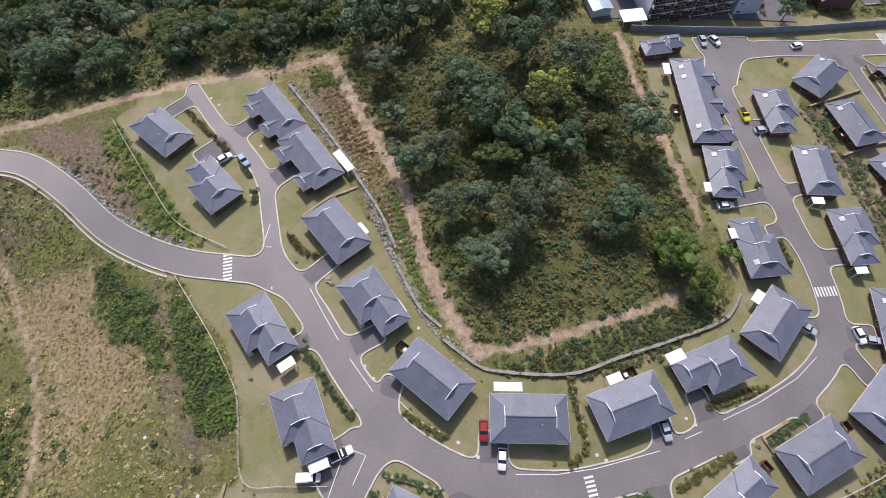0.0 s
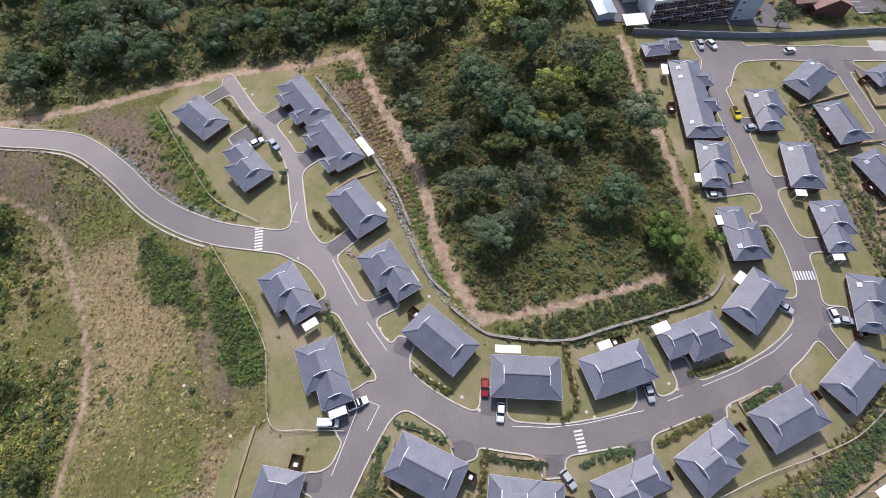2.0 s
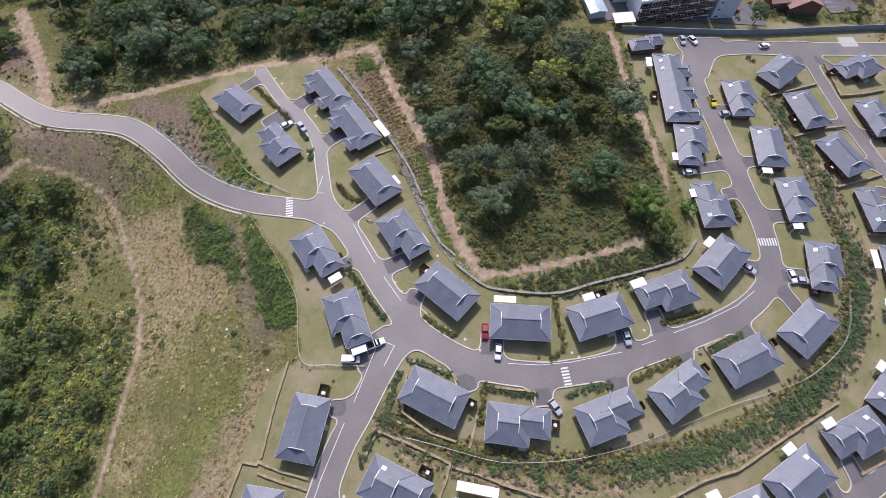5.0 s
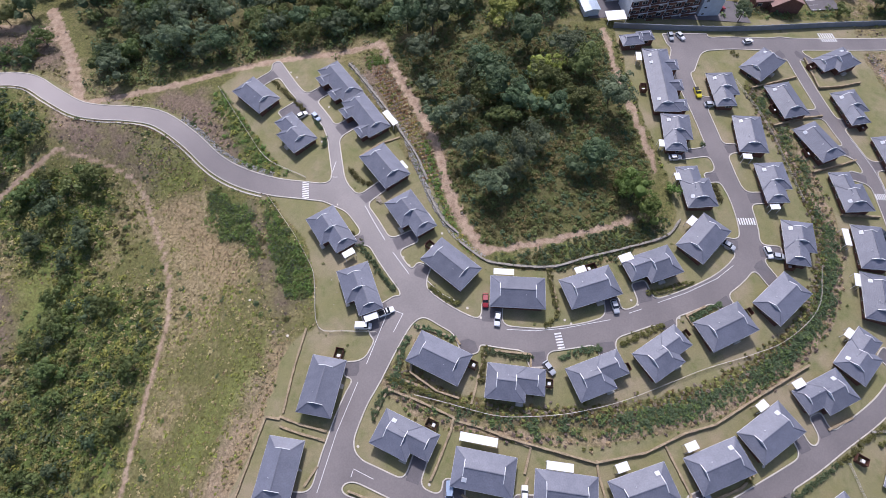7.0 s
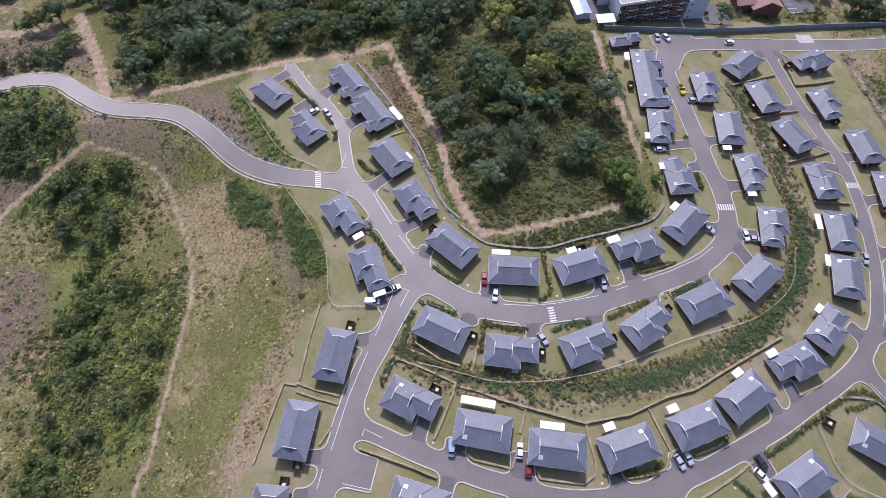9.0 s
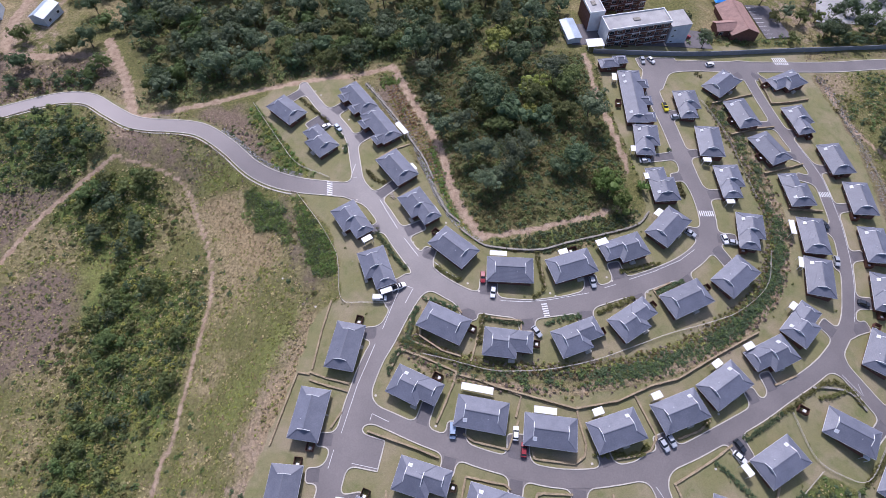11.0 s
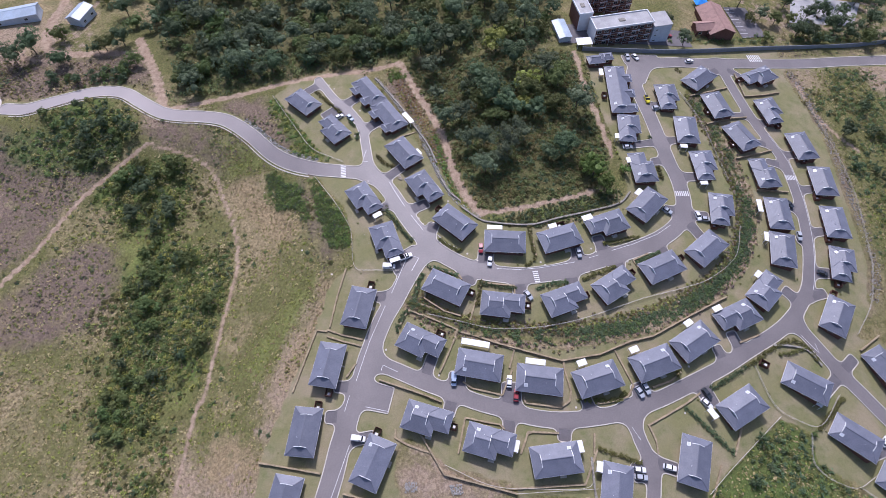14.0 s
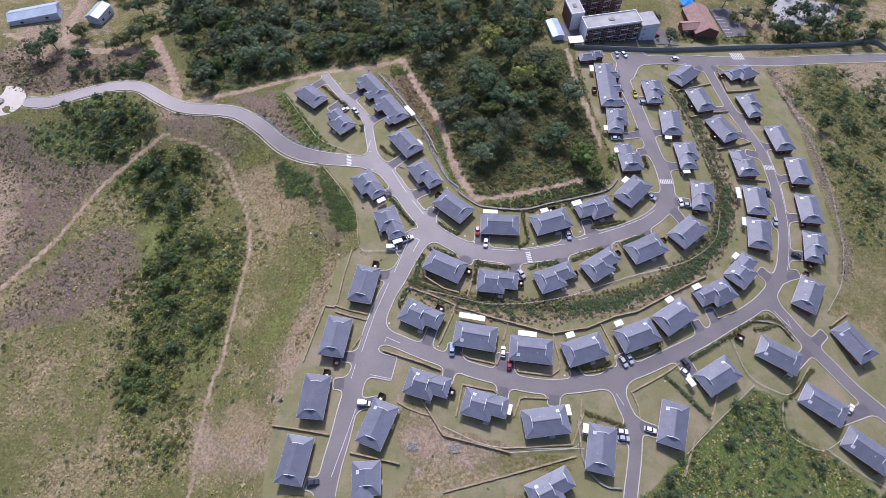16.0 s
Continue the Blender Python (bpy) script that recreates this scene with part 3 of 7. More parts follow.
PAINTED = [[(-38.6, 58.7), (-39.5, 53.0), (-37.4, 52.9)],
           [(13.1, 7.1), (20.6, 7.1), (27.7, 8.1), (40.3, 11.2)],
           [(45.4, 13.3), (49.0, 14.7)],
           [(53.6, 16.8), (61.8, 20.2), (71.3, 25.2), (76.8, 29.6)],
           [(-27.8, 42.9), (-24.5, 37.4), (-20.9, 31.8)],
           [(-18.3, 28.0), (-13.4, 21.7)],
           [(-8.3, 19.9), (-4.6, 16.4), (-0.0, 14.1)],
           [(-30.5, -52.1), (-33.3, -63.8), (-35.6, -72.7)],
           [(117.6, -7.6), (122.9, -13.5), (122.2, -10.0)],
           [(54.5, -42.6), (56.8, -46.1)],
           [(-16.9, 11.3), (-14.1, 10.3), (-16.2, 5.3)],
           [(-18.5, 9.6), (-22.4, -3.2)],
           [(-18.7, -35.4), (-19.9, -42.0), (-27.0, -40.9)],
           [(-23.3, -29.6), (-22.9, -27.8), (-18.0, -29.8)],
           [(-24.1, -7.8), (-28.0, -20.1), (-30.9, -33.3)],
           [(-32.4, -37.7), (-33.3, -42.5)]]
GATE_APRON = [(68.7, 118.1), (69.7, 113.4), (72.0, 110.7), (72.2, 101.1), (77.2, 101.8), (85.3, 120.8)]
SEATS = [(-24.1, 45.1), (-23.4, 44.2), (0.6, 41.0), (1.8, 27.5), (3.2, 27.0), (4.6, 25.8), (-34.5, 19.4), (-32.5, 15.9), (-32.9, 12.4), (-33.5, 11.2), (-22.1, 17.9), (-20.2, 14.4), (-19.4, 13.3), (-2.0, -29.3), (-3.0, -29.6), (66.3, -47.9), (-33.7, 66.6), (137.1, 8.0)]
TREES = []
TREES += [("gum", 8.6, 48.1, 0.99), ("gum", 17.0, 57.8, 1.15), ("gum", 1.9, 59.3, 0.83), ("gum", 21.4, 64.8, 0.86), ("gum", 7.9, 60.9, 0.94), ("gum", 12.1, 49.7, 0.90), ("dark", 37.9, 60.7, 1.15), ("dark", 33.1, 56.4, 0.78), ("bright", 49.5, 48.5, 1.01), ("bright", 53.7, 43.0, 0.81), ("bright", 47.4, 52.1, 0.65), ("dark", 13.1, 86.2, 1.51), ("dark", 6.2, 95.4, 1.17), ("dark", 17.3, 77.9, 1.20), ("mid", 25.9, 87.0, 1.25), ("lime", 26.2, 95.1, 1.24), ("lime", 12.6, 117.4, 1.59), ("dark", 20.5, 107.2, 1.41), ("gum", 33.6, 100.9, 1.21), ("gum", 45.7, 83.3, 1.27)]
TREES += [("mid", 4.7, 81.9, 1.06), ("gum", -8.0, 71.1, 0.84), ("gum", -12.5, 85.9, 0.71), ("gum", -14.5, 102.9, 1.05), ("dark", 0.8, 91.7, 0.89), ("mid", 36.0, 81.2, 1.10), ("dark", 27.7, 77.6, 0.97), ("mid", 12.2, 74.7, 1.02), ("lime", 23.3, 82.8, 0.99), ("gum", -1.8, 75.3, 0.90), ("mid", 39.0, 95.9, 1.34), ("dark", -21.0, 116.5, 1.50), ("dark", -12.1, 114.0, 1.46), ("gum", 98.7, 129.6, 0.76), ("dark", 159.7, 149.6, 1.04), ("dark", 181.1, 155.8, 1.09), ("mid", 195.2, 150.8, 1.05), ("dark", 171.9, 147.5, 0.78), ("mid", 137.2, 155.7, 0.62), ("dark", 95.5, 147.0, 0.46)]
TREES += [("dark", 162.2, 85.6, 0.79), ("dark", 175.7, 87.3, 0.58), ("mid", 170.9, 41.6, 0.58), ("dark", -206.0, 106.2, 1.13), ("dark", -201.1, 114.2, 1.26), ("mid", -191.8, 123.8, 0.96), ("dark", -186.5, 108.2, 0.84), ("dark", -183.2, 108.8, 0.54), ("mid", -169.9, 119.1, 1.05), ("dark", -162.5, 122.5, 1.08), ("mid", -152.5, 109.9, 0.87), ("dark", -172.6, 117.1, 0.72), ("dark", 163.0, 149.1, 0.91), ("mid", 171.1, 147.7, 0.71), ("dark", 187.6, 155.1, 0.89), ("mid", 142.9, 142.6, 0.60), ("mid", 150.7, 157.1, 0.85), ("dark", 206.6, 152.4, 0.84), ("mid", 216.4, 161.9, 0.95), ("dark", 202.4, 165.2, 1.00)]
TREES += [("dark", 169.7, 165.2, 0.81), ("dark", 176.7, 101.8, 0.54), ("mid", 179.9, 86.8, 0.58), ("dark", 161.7, 67.8, 0.49), ("dark", 174.0, 62.0, 0.50), ("mid", 177.8, 53.8, 0.54), ("mid", 193.0, 104.4, 0.61), ("bright", 62.1, 51.0, 0.46)]
WIDTHS = {"main": 5.7, "loop": 3.3, "two": 4.5, "spur": 6.0, "se": 4.7, "south": 3.9}
PATH_WIDTH = {"n": 1.05, "e": 1.2, "s": 0.75, "r": 0.8, "b": 0.9, "d": 0.9, "w1": 1.5, "w0": 1.5, "w4": 1.0, "w2": 0.8, "w3": 0.7}
TRODDEN = {"n": 0.85, "s": 0.9, "b": 0.75, "d": 0.75, "w2": 0.85, "w3": 0.75}
CROSSINGS = [((-47.0, 51.6), (-46.0, 45.2), 2.0, 8), ((26.2, 7.0), (27.1, 2.6), 1.8, 6), ((80.9, 43.9), (86.3, 44.5), 2.2, 7), ((129.9, 127.4), (136.6, 128.8), 4.5, 7), ((128.9, 58.4), (133.6, 58.9), 2.2, 7)]
EDGE_LINES = [("two", 1.95, 0.15, 0.4)]
TERRACES = [(-41.2, 89.9, 128, 17.0, 7.6, 1, (-4.2, 3.6), 2.2), (-30.9, 75.2, 127, 17.4, 8.0, 1, (-5.2, 4.2), 2.2), (63.7, 93.6, 91, 27.5, 8.4, -1, (-11.0, -2.5, 6.5), 2.4)]
WOODS = {
    "north": [(-175, 200), (-150, 128), (-125, 94), (-60, 109), (-30, 115), (40, 126), (38, 165), (40, 260), (-190, 260)],
    "triangle": [(-28, 110), (-12, 77), (-1, 45), (8, 31), (24, 35), (40, 40), (53, 45), (57, 60), (52, 85), (48, 119)],
}
NORTH_BELT = [(-128, 96), (-60, 109), (-30, 115), (40, 126), (36, 150), (-150, 150)]
WOOD_MIX = {
    "belt": (NORTH_BELT, 120, 4.7, ("dark", "mid", "gum", "dark", "bush"), (0.55, 1.25)),
    "valley": (ZONES["scrub2"][0], 17, 5.5, ("bush", "dark", "mid"), (0.35, 0.85)),
    "valley_low": (ZONES["scrub2"][1], 30, 5.2, ("bush", "mid", "bush", "dark"), (0.25, 0.8)),
    "valley_foot": (ZONES["scrub2"][2], 14, 5.2, ("bush", "mid"), (0.3, 0.55)),
    "roadside": (ZONES["scrub1"][0], 24, 4.6, ("dark", "bush"), (0.35, 0.75)),
    "shed_trees": ([(-185, 145), (-152, 118), (-150, 128), (-160, 225), (-245, 235), (-245, 178), (-200, 165)], 40, 5.4, ("dark", "bush", "mid"), (0.6, 1.1)),
    "sheds": (ZONES["scrub8"][0], 18, 3.8, ("dark", "bush"), (0.3, 0.6)),
    "far_side": ([(150, 150), (215, 160), (240, 240), (100, 240), (95, 176)], 50, 6.5, ("dark", "mid", "gum"), (0.6, 1.2)),
    "falling": (ZONES["scrub6"][1], 14, 5.0, ("bush", "dark"), (0.22, 0.45)),
    "north": (WOODS["north"], 170, 7.4, ("dark", "dark", "mid", "gum"), (0.8, 1.5)),
    "east": ([(165, 60), (220, 80), (220, 120), (180, 110)], 10, 5.0, ("dark", "mid"), (0.4, 0.8)),
}
ZONES["belt"] = [[(-129, 87), (-96, 96), (-60, 106), (-31, 112), (40, 124)] + [(36, 140), (-30, 128), (-60, 124), (-135, 112)]]
SOWING = [
    ("scrub1", 0.4, (0.4, 1.5), 20, 0.26, ("bush", "dark", "scrub"), "dense dark green roadside scrub", 1.4, 0.0),
    ("scrub2", 0.75, (0.4, 1.5), 16, 0.26, ("bush", "bright", "lime", "mid", "scrub", "dark"), "dense green scrub in the valley", 1.6, 0.0),
    ("scrub3", 1.5, (0.7, 1.6), 20, 0.25, ("bush", "bright", "bright", "dark"), "bright green shrubs along a fence", 1.2, 0.0),
    ("scrub6", 0.7, (0.35, 1.3), 16, 0.25, ("bush", "dark", "olive", "dark"), "green scrub on the falling slope", 1.2, 0.05),
    ("scrub4", 1.7, (0.4, 1.1), 18, 0.22, ("bright", "bright", "lime", "bush"), "bright green shrubs on a slope", 1.2, 0.0),
    ("scrub5", 0.90, (0.3, 0.8), 14, 0.20, ("lime", "olive", "dry", "mid"), "yellow-green and rusty shrubs beside the track", 1.5, 0.0),
    ("scrub7", 1.6, (0.3, 0.75), 14, 0.2, ("heath", "olive", "mid"), "dry purple-brown bank plants between plots", 1.0, 0.0),
    ("scrub8", 0.3, (0.5, 1.6), 18, 0.26, ("bush", "dark", "scrub"), "green bushes on the upper slope", 1.4, 0.0),
    ("heath", 0.9, (0.2, 0.6), 6, 0.26, ("heath", "dry", "scrub", "heath", "mid"), "grey-brown dry heath", 1.0, 0.0),
    ("heath", 0.07, (0.4, 1.2), 18, 0.24, ("bush", "dark", "scrub"), "scattered bushes on the heath", 1.4, 0.05),
    ("sparse", 0.95, (0.22, 0.65), 5, 0.27, ("dry", "scrub", "scrub", "lime"), "tufts of dry and green grass", 0.8, 0.045),
    ("sparse", 0.55, (0.2, 0.5), 5, 0.27, ("dry", "scrub", "dry"), "thin dry veld grass", 0.8, 0.0),
    ("sparse", 0.09, (0.4, 1.2), 18, 0.24, ("scrub", "bush", "dry", "dark"), "scattered bushes on the dry slope", 1.4, 0.03),
    ("lush", 1.5, (0.15, 0.45), 6, 0.2, ("lime", "scrub", "scrub", "dry"), "thick bright green grass", 0.8, 0.0),
    ("triangle", 1.35, (0.45, 1.3), 13, 0.27, ("olive", "dark", "mid", "rust", "bush", "olive"), "tangled undergrowth of green and rusty scrub", 1.3, 0.0),
    ("north", 0.09, (0.5, 1.8), 14, 0.32, ("scrub", "bush", "dark"), "undergrowth below the trees", 2.0, 0.0),
    ("belt", 0.42, (0.7, 2.3), 13, 0.32, ("bush", "mid", "dark", "olive"), "thick undergrowth along the edge of the wood", 2.0, 0.0),
    ("verge", 1.7, (0.35, 0.9), 15, 0.22, ("bush", "dark", "olive", "dark"), "dark green shrubs below a track", 1.0, 0.0),
    ("scrub9", 0.38, (0.35, 1.2), 16, 0.26, ("mid", "scrub", "bush", "olive"), "loose green scrub on the valley side", 1.4, 0.07),
    ("soil", 0.8, (0.25, 0.7), 10, 0.22, ("olive", "heath", "scrub", "dry"), "dry scrub on brown stony earth", 1.0, 0.0),
    ("tufts", 0.8, (0.25, 0.6), 8, 0.2, ("dry", "heath", "dry", "olive"), "pale dry tufts on a brown cutting", 1.0, 0.0),
    ("hay", 1.0, (0.2, 0.5), 6, 0.22, ("dry", "dry", "scrub"), "flattened straw-coloured grass", 0.8, 0.0),
]
# terrain: a spur that falls away to both sides
def ground_z(x, y):
    u, v = 1.7 * np.tanh(np.asarray(x, float) / 170), 1.5 * np.tanh((np.asarray(y, float) - 30) / 150)
    west = 1 / (1 + np.exp(np.clip((np.asarray(x) + 66) / 6, -50, 50))) / (1 + np.exp(np.clip((np.asarray(y) - 58) / 9, -50, 50)))
    far_west = 1 / (1 + np.exp(np.clip((np.asarray(x) + 105) / 10, -50, 50))) / (1 + np.exp(np.clip((np.asarray(y) - 112) / 8, -50, 50)))
    terms = (west, far_west, 1 + 0 * u, u, v, u * u, u * v, v * v, u ** 3, u * u * v, u * v * v, u ** 4)
    return sum(c * t for c, t in zip(SLOPE, terms))


def gz(x, y):
    return float(ground_z(x, y))


# ---- small builders ----
def mesh_object(name, verts, faces, material, smooth=False, parent=None, label=""):
    data = bpy.data.meshes.new(name)
    data.from_pydata([tuple(v) for v in verts], [], faces)
    if material:
        data.materials.append(material)
    if smooth:
        data.polygons.foreach_set("use_smooth", [True] * len(data.polygons))
    ob = new(name, data)
    if parent:
        ob.parent = parent
    if label:
        ob["label"] = label
    return ob


def part(name, bm, material, parent, label="", smooth=False):
    data = bpy.data.meshes.new(name)
    bm.normal_update()
    bm.to_mesh(data)
    bm.free()
    data.materials.append(material)
    if smooth:
        data.polygons.foreach_set("use_smooth", [True] * len(data.polygons))
    ob = new(name, data)
    ob.parent = parent
    if label:
        ob["label"] = label
    return ob


def box(bm, x0, x1, y0, y1, z0, z1, bevel=0.0):
    vs = [bm.verts.new(p) for p in ((x0, y0, z0), (x1, y0, z0), (x1, y1, z0), (x0, y1, z0), (x0, y0, z1), (x1, y0, z1), (x1, y1, z1), (x0, y1, z1))]
    fs = [bm.faces.new([vs[i] for i in f]) for f in ((3, 2, 1, 0), (4, 5, 6, 7), (0, 1, 5, 4), (1, 2, 6, 5), (2, 3, 7, 6), (3, 0, 4, 7))]
    if bevel:
        bmesh.ops.bevel(bm, geom=list({e for f in fs for e in f.edges}), offset=bevel, segments=1, affect="EDGES")
    return vs


def boxes(*rows, bevel=0.0):
    bm = bmesh.new()
    for r in rows:
        box(bm, *r, bevel=bevel)
    return bm


def tube(bm, a, b, r0, r1, sides=6):
    a, b = Vector(a), Vector(b)
    q = (b - a).to_track_quat("Z", "Y").to_matrix()
    rings = []
    for p, r in ((a, r0), (b, r1)):
        rings.append([bm.verts.new(p + q @ Vector((r * math.cos(k * 2 * math.pi / sides), r * math.sin(k * 2 * math.pi / sides), 0))) for k in range(sides)])
    for k in range(sides):
        bm.faces.new((rings[0][k], rings[0][(k + 1) % sides], rings[1][(k + 1) % sides], rings[1][k]))
    bm.faces.new(rings[0][::-1])
    bm.faces.new(rings[1])


def empty(name, m, label, category, group=""):
    ob = new(name)
    ob.matrix_basis = m
    ob.empty_display_size = 0.3
    return tagged(ob, label, category, group)


def smooth_line(points, step):
    """A soft curve through the points, resampled at even steps."""
    p = [Vector((*q, 0)) for q in points]
    p = [2 * p[0] - p[1]] + p + [2 * p[-1] - p[-2]]
    fine = []
    for a, b, c, d in zip(p, p[1:], p[2:], p[3:]):
        for k in range(16):
            t = k / 16
            fine.append(0.5 * (2 * b + (c - a) * t + (2 * a - 5 * b + 4 * c - d) * t * t + (3 * b - a - 3 * c + d) * t ** 3))
    fine.append(p[-2])
    out, rest = [fine[0]], step
    for a, b in zip(fine, fine[1:]):
        gap = (b - a).length
        while gap >= rest and gap > 1e-6:
            a = a + (b - a) * (rest / gap)
            out.append(a)
            gap, rest = (b - a).length, step
        rest -= gap
    out.append(fine[-1])
    return np.array([(q.x, q.y) for q in out])


def offsets(line, d):
    """The line moved d metres to its left."""
    t = np.gradient(line, axis=0)
    t /= np.linalg.norm(t, axis=1)[:, None] + 1e-9
    return line + d * np.c_[-t[:, 1], t[:, 0]]


def line_gap(x, y, line):
    """The distance from places to a polyline."""
    x, y = np.asarray(x, float), np.asarray(y, float)
    best = np.full(x.shape, 1e9)
    for (ax, ay), (bx, by) in zip(line, line[1:]):
        dx, dy = bx - ax, by - ay
        t = np.clip(((x - ax) * dx + (y - ay) * dy) / (dx * dx + dy * dy + 1e-9), 0, 1)
        best = np.minimum(best, np.hypot(x - ax - t * dx, y - ay - t * dy))
    return best


def inside(x, y, poly):
    x, y = np.asarray(x, float), np.asarray(y, float)
    hit = np.zeros(x.shape, bool)
    for (ax, ay), (bx, by) in zip(poly, [*poly[1:], poly[0]]):
        cross = (ay > y) != (by > y)
        hit ^= cross & (x < (bx - ax) * (y - ay) / (by - ay + 1e-12) + ax)
    return hit


def ribbon(name, line, left, right, lift, material, parent=None, across=3):
    """A strip draped over the ground from left to right metres beside the line."""
    verts, faces = [], []
    ds = np.linspace(left, right, across + 1)
    cols = [offsets(line, d) for d in ds]
    zs = [ground_z(c[:, 0], c[:, 1]) + lift for c in cols]
    n = len(line)
    for c, z in zip(cols, zs):
        verts += [(x, y, k) for (x, y), k in zip(c, z)]
    for j in range(across):
        for i in range(n - 1):
            a = j * n + i
            faces.append((a, a + n, a + n + 1, a + 1))
    return mesh_object(name, verts, faces, material, parent=parent)


# ---- materials ----
def material(name, base, rough=0.85, metal=0.0, vary=0.25, scale=0.6, fine=8.0, bump=0.15, second=None, seed=False):
    """A worn surface: two scales of noise over one or two colours, with a bump."""
    m = bpy.data.materials.new(name)
    m.use_nodes = True
    t = m.node_tree
    n, link = t.nodes, t.links.new
    b = n["Principled BSDF"]
    b.inputs["Roughness"].default_value, b.inputs["Metallic"].default_value = rough, metal
    geo = n.new("ShaderNodeNewGeometry")
    big, small = n.new("ShaderNodeTexNoise"), n.new("ShaderNodeTexNoise")
    big.inputs["Scale"].default_value, small.inputs["Scale"].default_value = scale, fine
    big.inputs["Detail"].default_value, small.inputs["Detail"].default_value = 4, 3
    for k in (big, small):
        link(geo.outputs["Position"], k.inputs["Vector"])
    ramp = n.new("ShaderNodeMix")
    ramp.data_type = "RGBA"
    two = second or [c * (1 - vary) for c in base]
    ramp.inputs[6].default_value, ramp.inputs[7].default_value = (*base, 1), (*two, 1)
    spread = n.new("ShaderNodeMapRange")
    spread.inputs[1].default_value, spread.inputs[2].default_value = 0.35, 0.65
    link(big.outputs["Fac"], spread.inputs[0])
    link(spread.outputs[0], ramp.inputs[0])
    hsv = n.new("ShaderNodeHueSaturation")
    value = n.new("ShaderNodeMapRange")
    value.inputs[1].default_value, value.inputs[2].default_value = 0.3, 0.7
    value.inputs[3].default_value, value.inputs[4].default_value = 1 - vary * 0.8, 1 + vary * 0.8
    link(small.outputs["Fac"], value.inputs[0])
    if seed:
        info, mul = n.new("ShaderNodeObjectInfo"), n.new("ShaderNodeMath")
        r = n.new("ShaderNodeMapRange")
        r.inputs[3].default_value, r.inputs[4].default_value = 0.88, 1.12
        link(info.outputs["Random"], r.inputs[0])
        mul.operation = "MULTIPLY"
        link(value.outputs[0], mul.inputs[0])
        link(r.outputs[0], mul.inputs[1])
        link(mul.outputs[0], hsv.inputs["Value"])
    else:
        link(value.outputs[0], hsv.inputs["Value"])
    link(ramp.outputs[2], hsv.inputs["Color"])
    link(hsv.outputs[0], b.inputs["Base Color"])
    if bump:
        bp = n.new("ShaderNodeBump")
        bp.inputs["Strength"].default_value, bp.inputs["Distance"].default_value = bump, 0.05
        link(small.outputs["Fac"], bp.inputs["Height"])
        link(bp.outputs[0], b.inputs["Normal"])
    return m


def leaf_material(name, base, second, thin_part=0.38, seed=0.25):
    """Foliage: each clump its own tone, leaves lit through."""
    m = bpy.data.materials.new(name)
    m.use_nodes = True
    t = m.node_tree
    n, link = t.nodes, t.links.new
    b = n["Principled BSDF"]
    b.inputs["Roughness"].default_value = 0.6
    b.inputs["Specular IOR Level"].default_value = 0.25
    geo, info = n.new("ShaderNodeNewGeometry"), n.new("ShaderNodeObjectInfo")
    mix = n.new("ShaderNodeMix")
    mix.data_type = "RGBA"
    mix.inputs[6].default_value, mix.inputs[7].default_value = (*base, 1), (*second, 1)
    noise_ = n.new("ShaderNodeTexNoise")
    noise_.inputs["Scale"].default_value = 0.35
    link(geo.outputs["Position"], noise_.inputs["Vector"])
    add = n.new("ShaderNodeMath")
    add.operation = "MULTIPLY_ADD"
    add.inputs[1].default_value, add.inputs[2].default_value = 0.34, -0.17
    link(geo.outputs["Random Per Island"], add.inputs[0])
    tot = n.new("ShaderNodeMath")
    tot.operation, tot.use_clamp = "ADD", True
    link(add.outputs[0], tot.inputs[0])
    link(noise_.outputs["Fac"], tot.inputs[1])
    link(tot.outputs[0], mix.inputs[0])
    hsv = n.new("ShaderNodeHueSaturation")
    r1, r2 = n.new("ShaderNodeMapRange"), n.new("ShaderNodeMapRange")
    r1.inputs[3].default_value, r1.inputs[4].default_value = 1 - seed, 1 + seed
    r2.inputs[3].default_value, r2.inputs[4].default_value = 0.48, 0.52
    link(info.outputs["Random"], r1.inputs[0])
    link(info.outputs["Random"], r2.inputs[0])
    link(r1.outputs[0], hsv.inputs["Value"])
    link(r2.outputs[0], hsv.inputs["Hue"])
    link(mix.outputs[2], hsv.inputs["Color"])
    link(hsv.outputs[0], b.inputs["Base Color"])
    thin, both = n.new("ShaderNodeBsdfTranslucent"), n.new("ShaderNodeMixShader")
    both.inputs[0].default_value = thin_part
    link(hsv.outputs[0], thin.inputs["Color"])
    link(b.outputs[0], both.inputs[1])
    link(thin.outputs[0], both.inputs[2])
    link(both.outputs[0], n["Material Output"].inputs["Surface"])
    return m


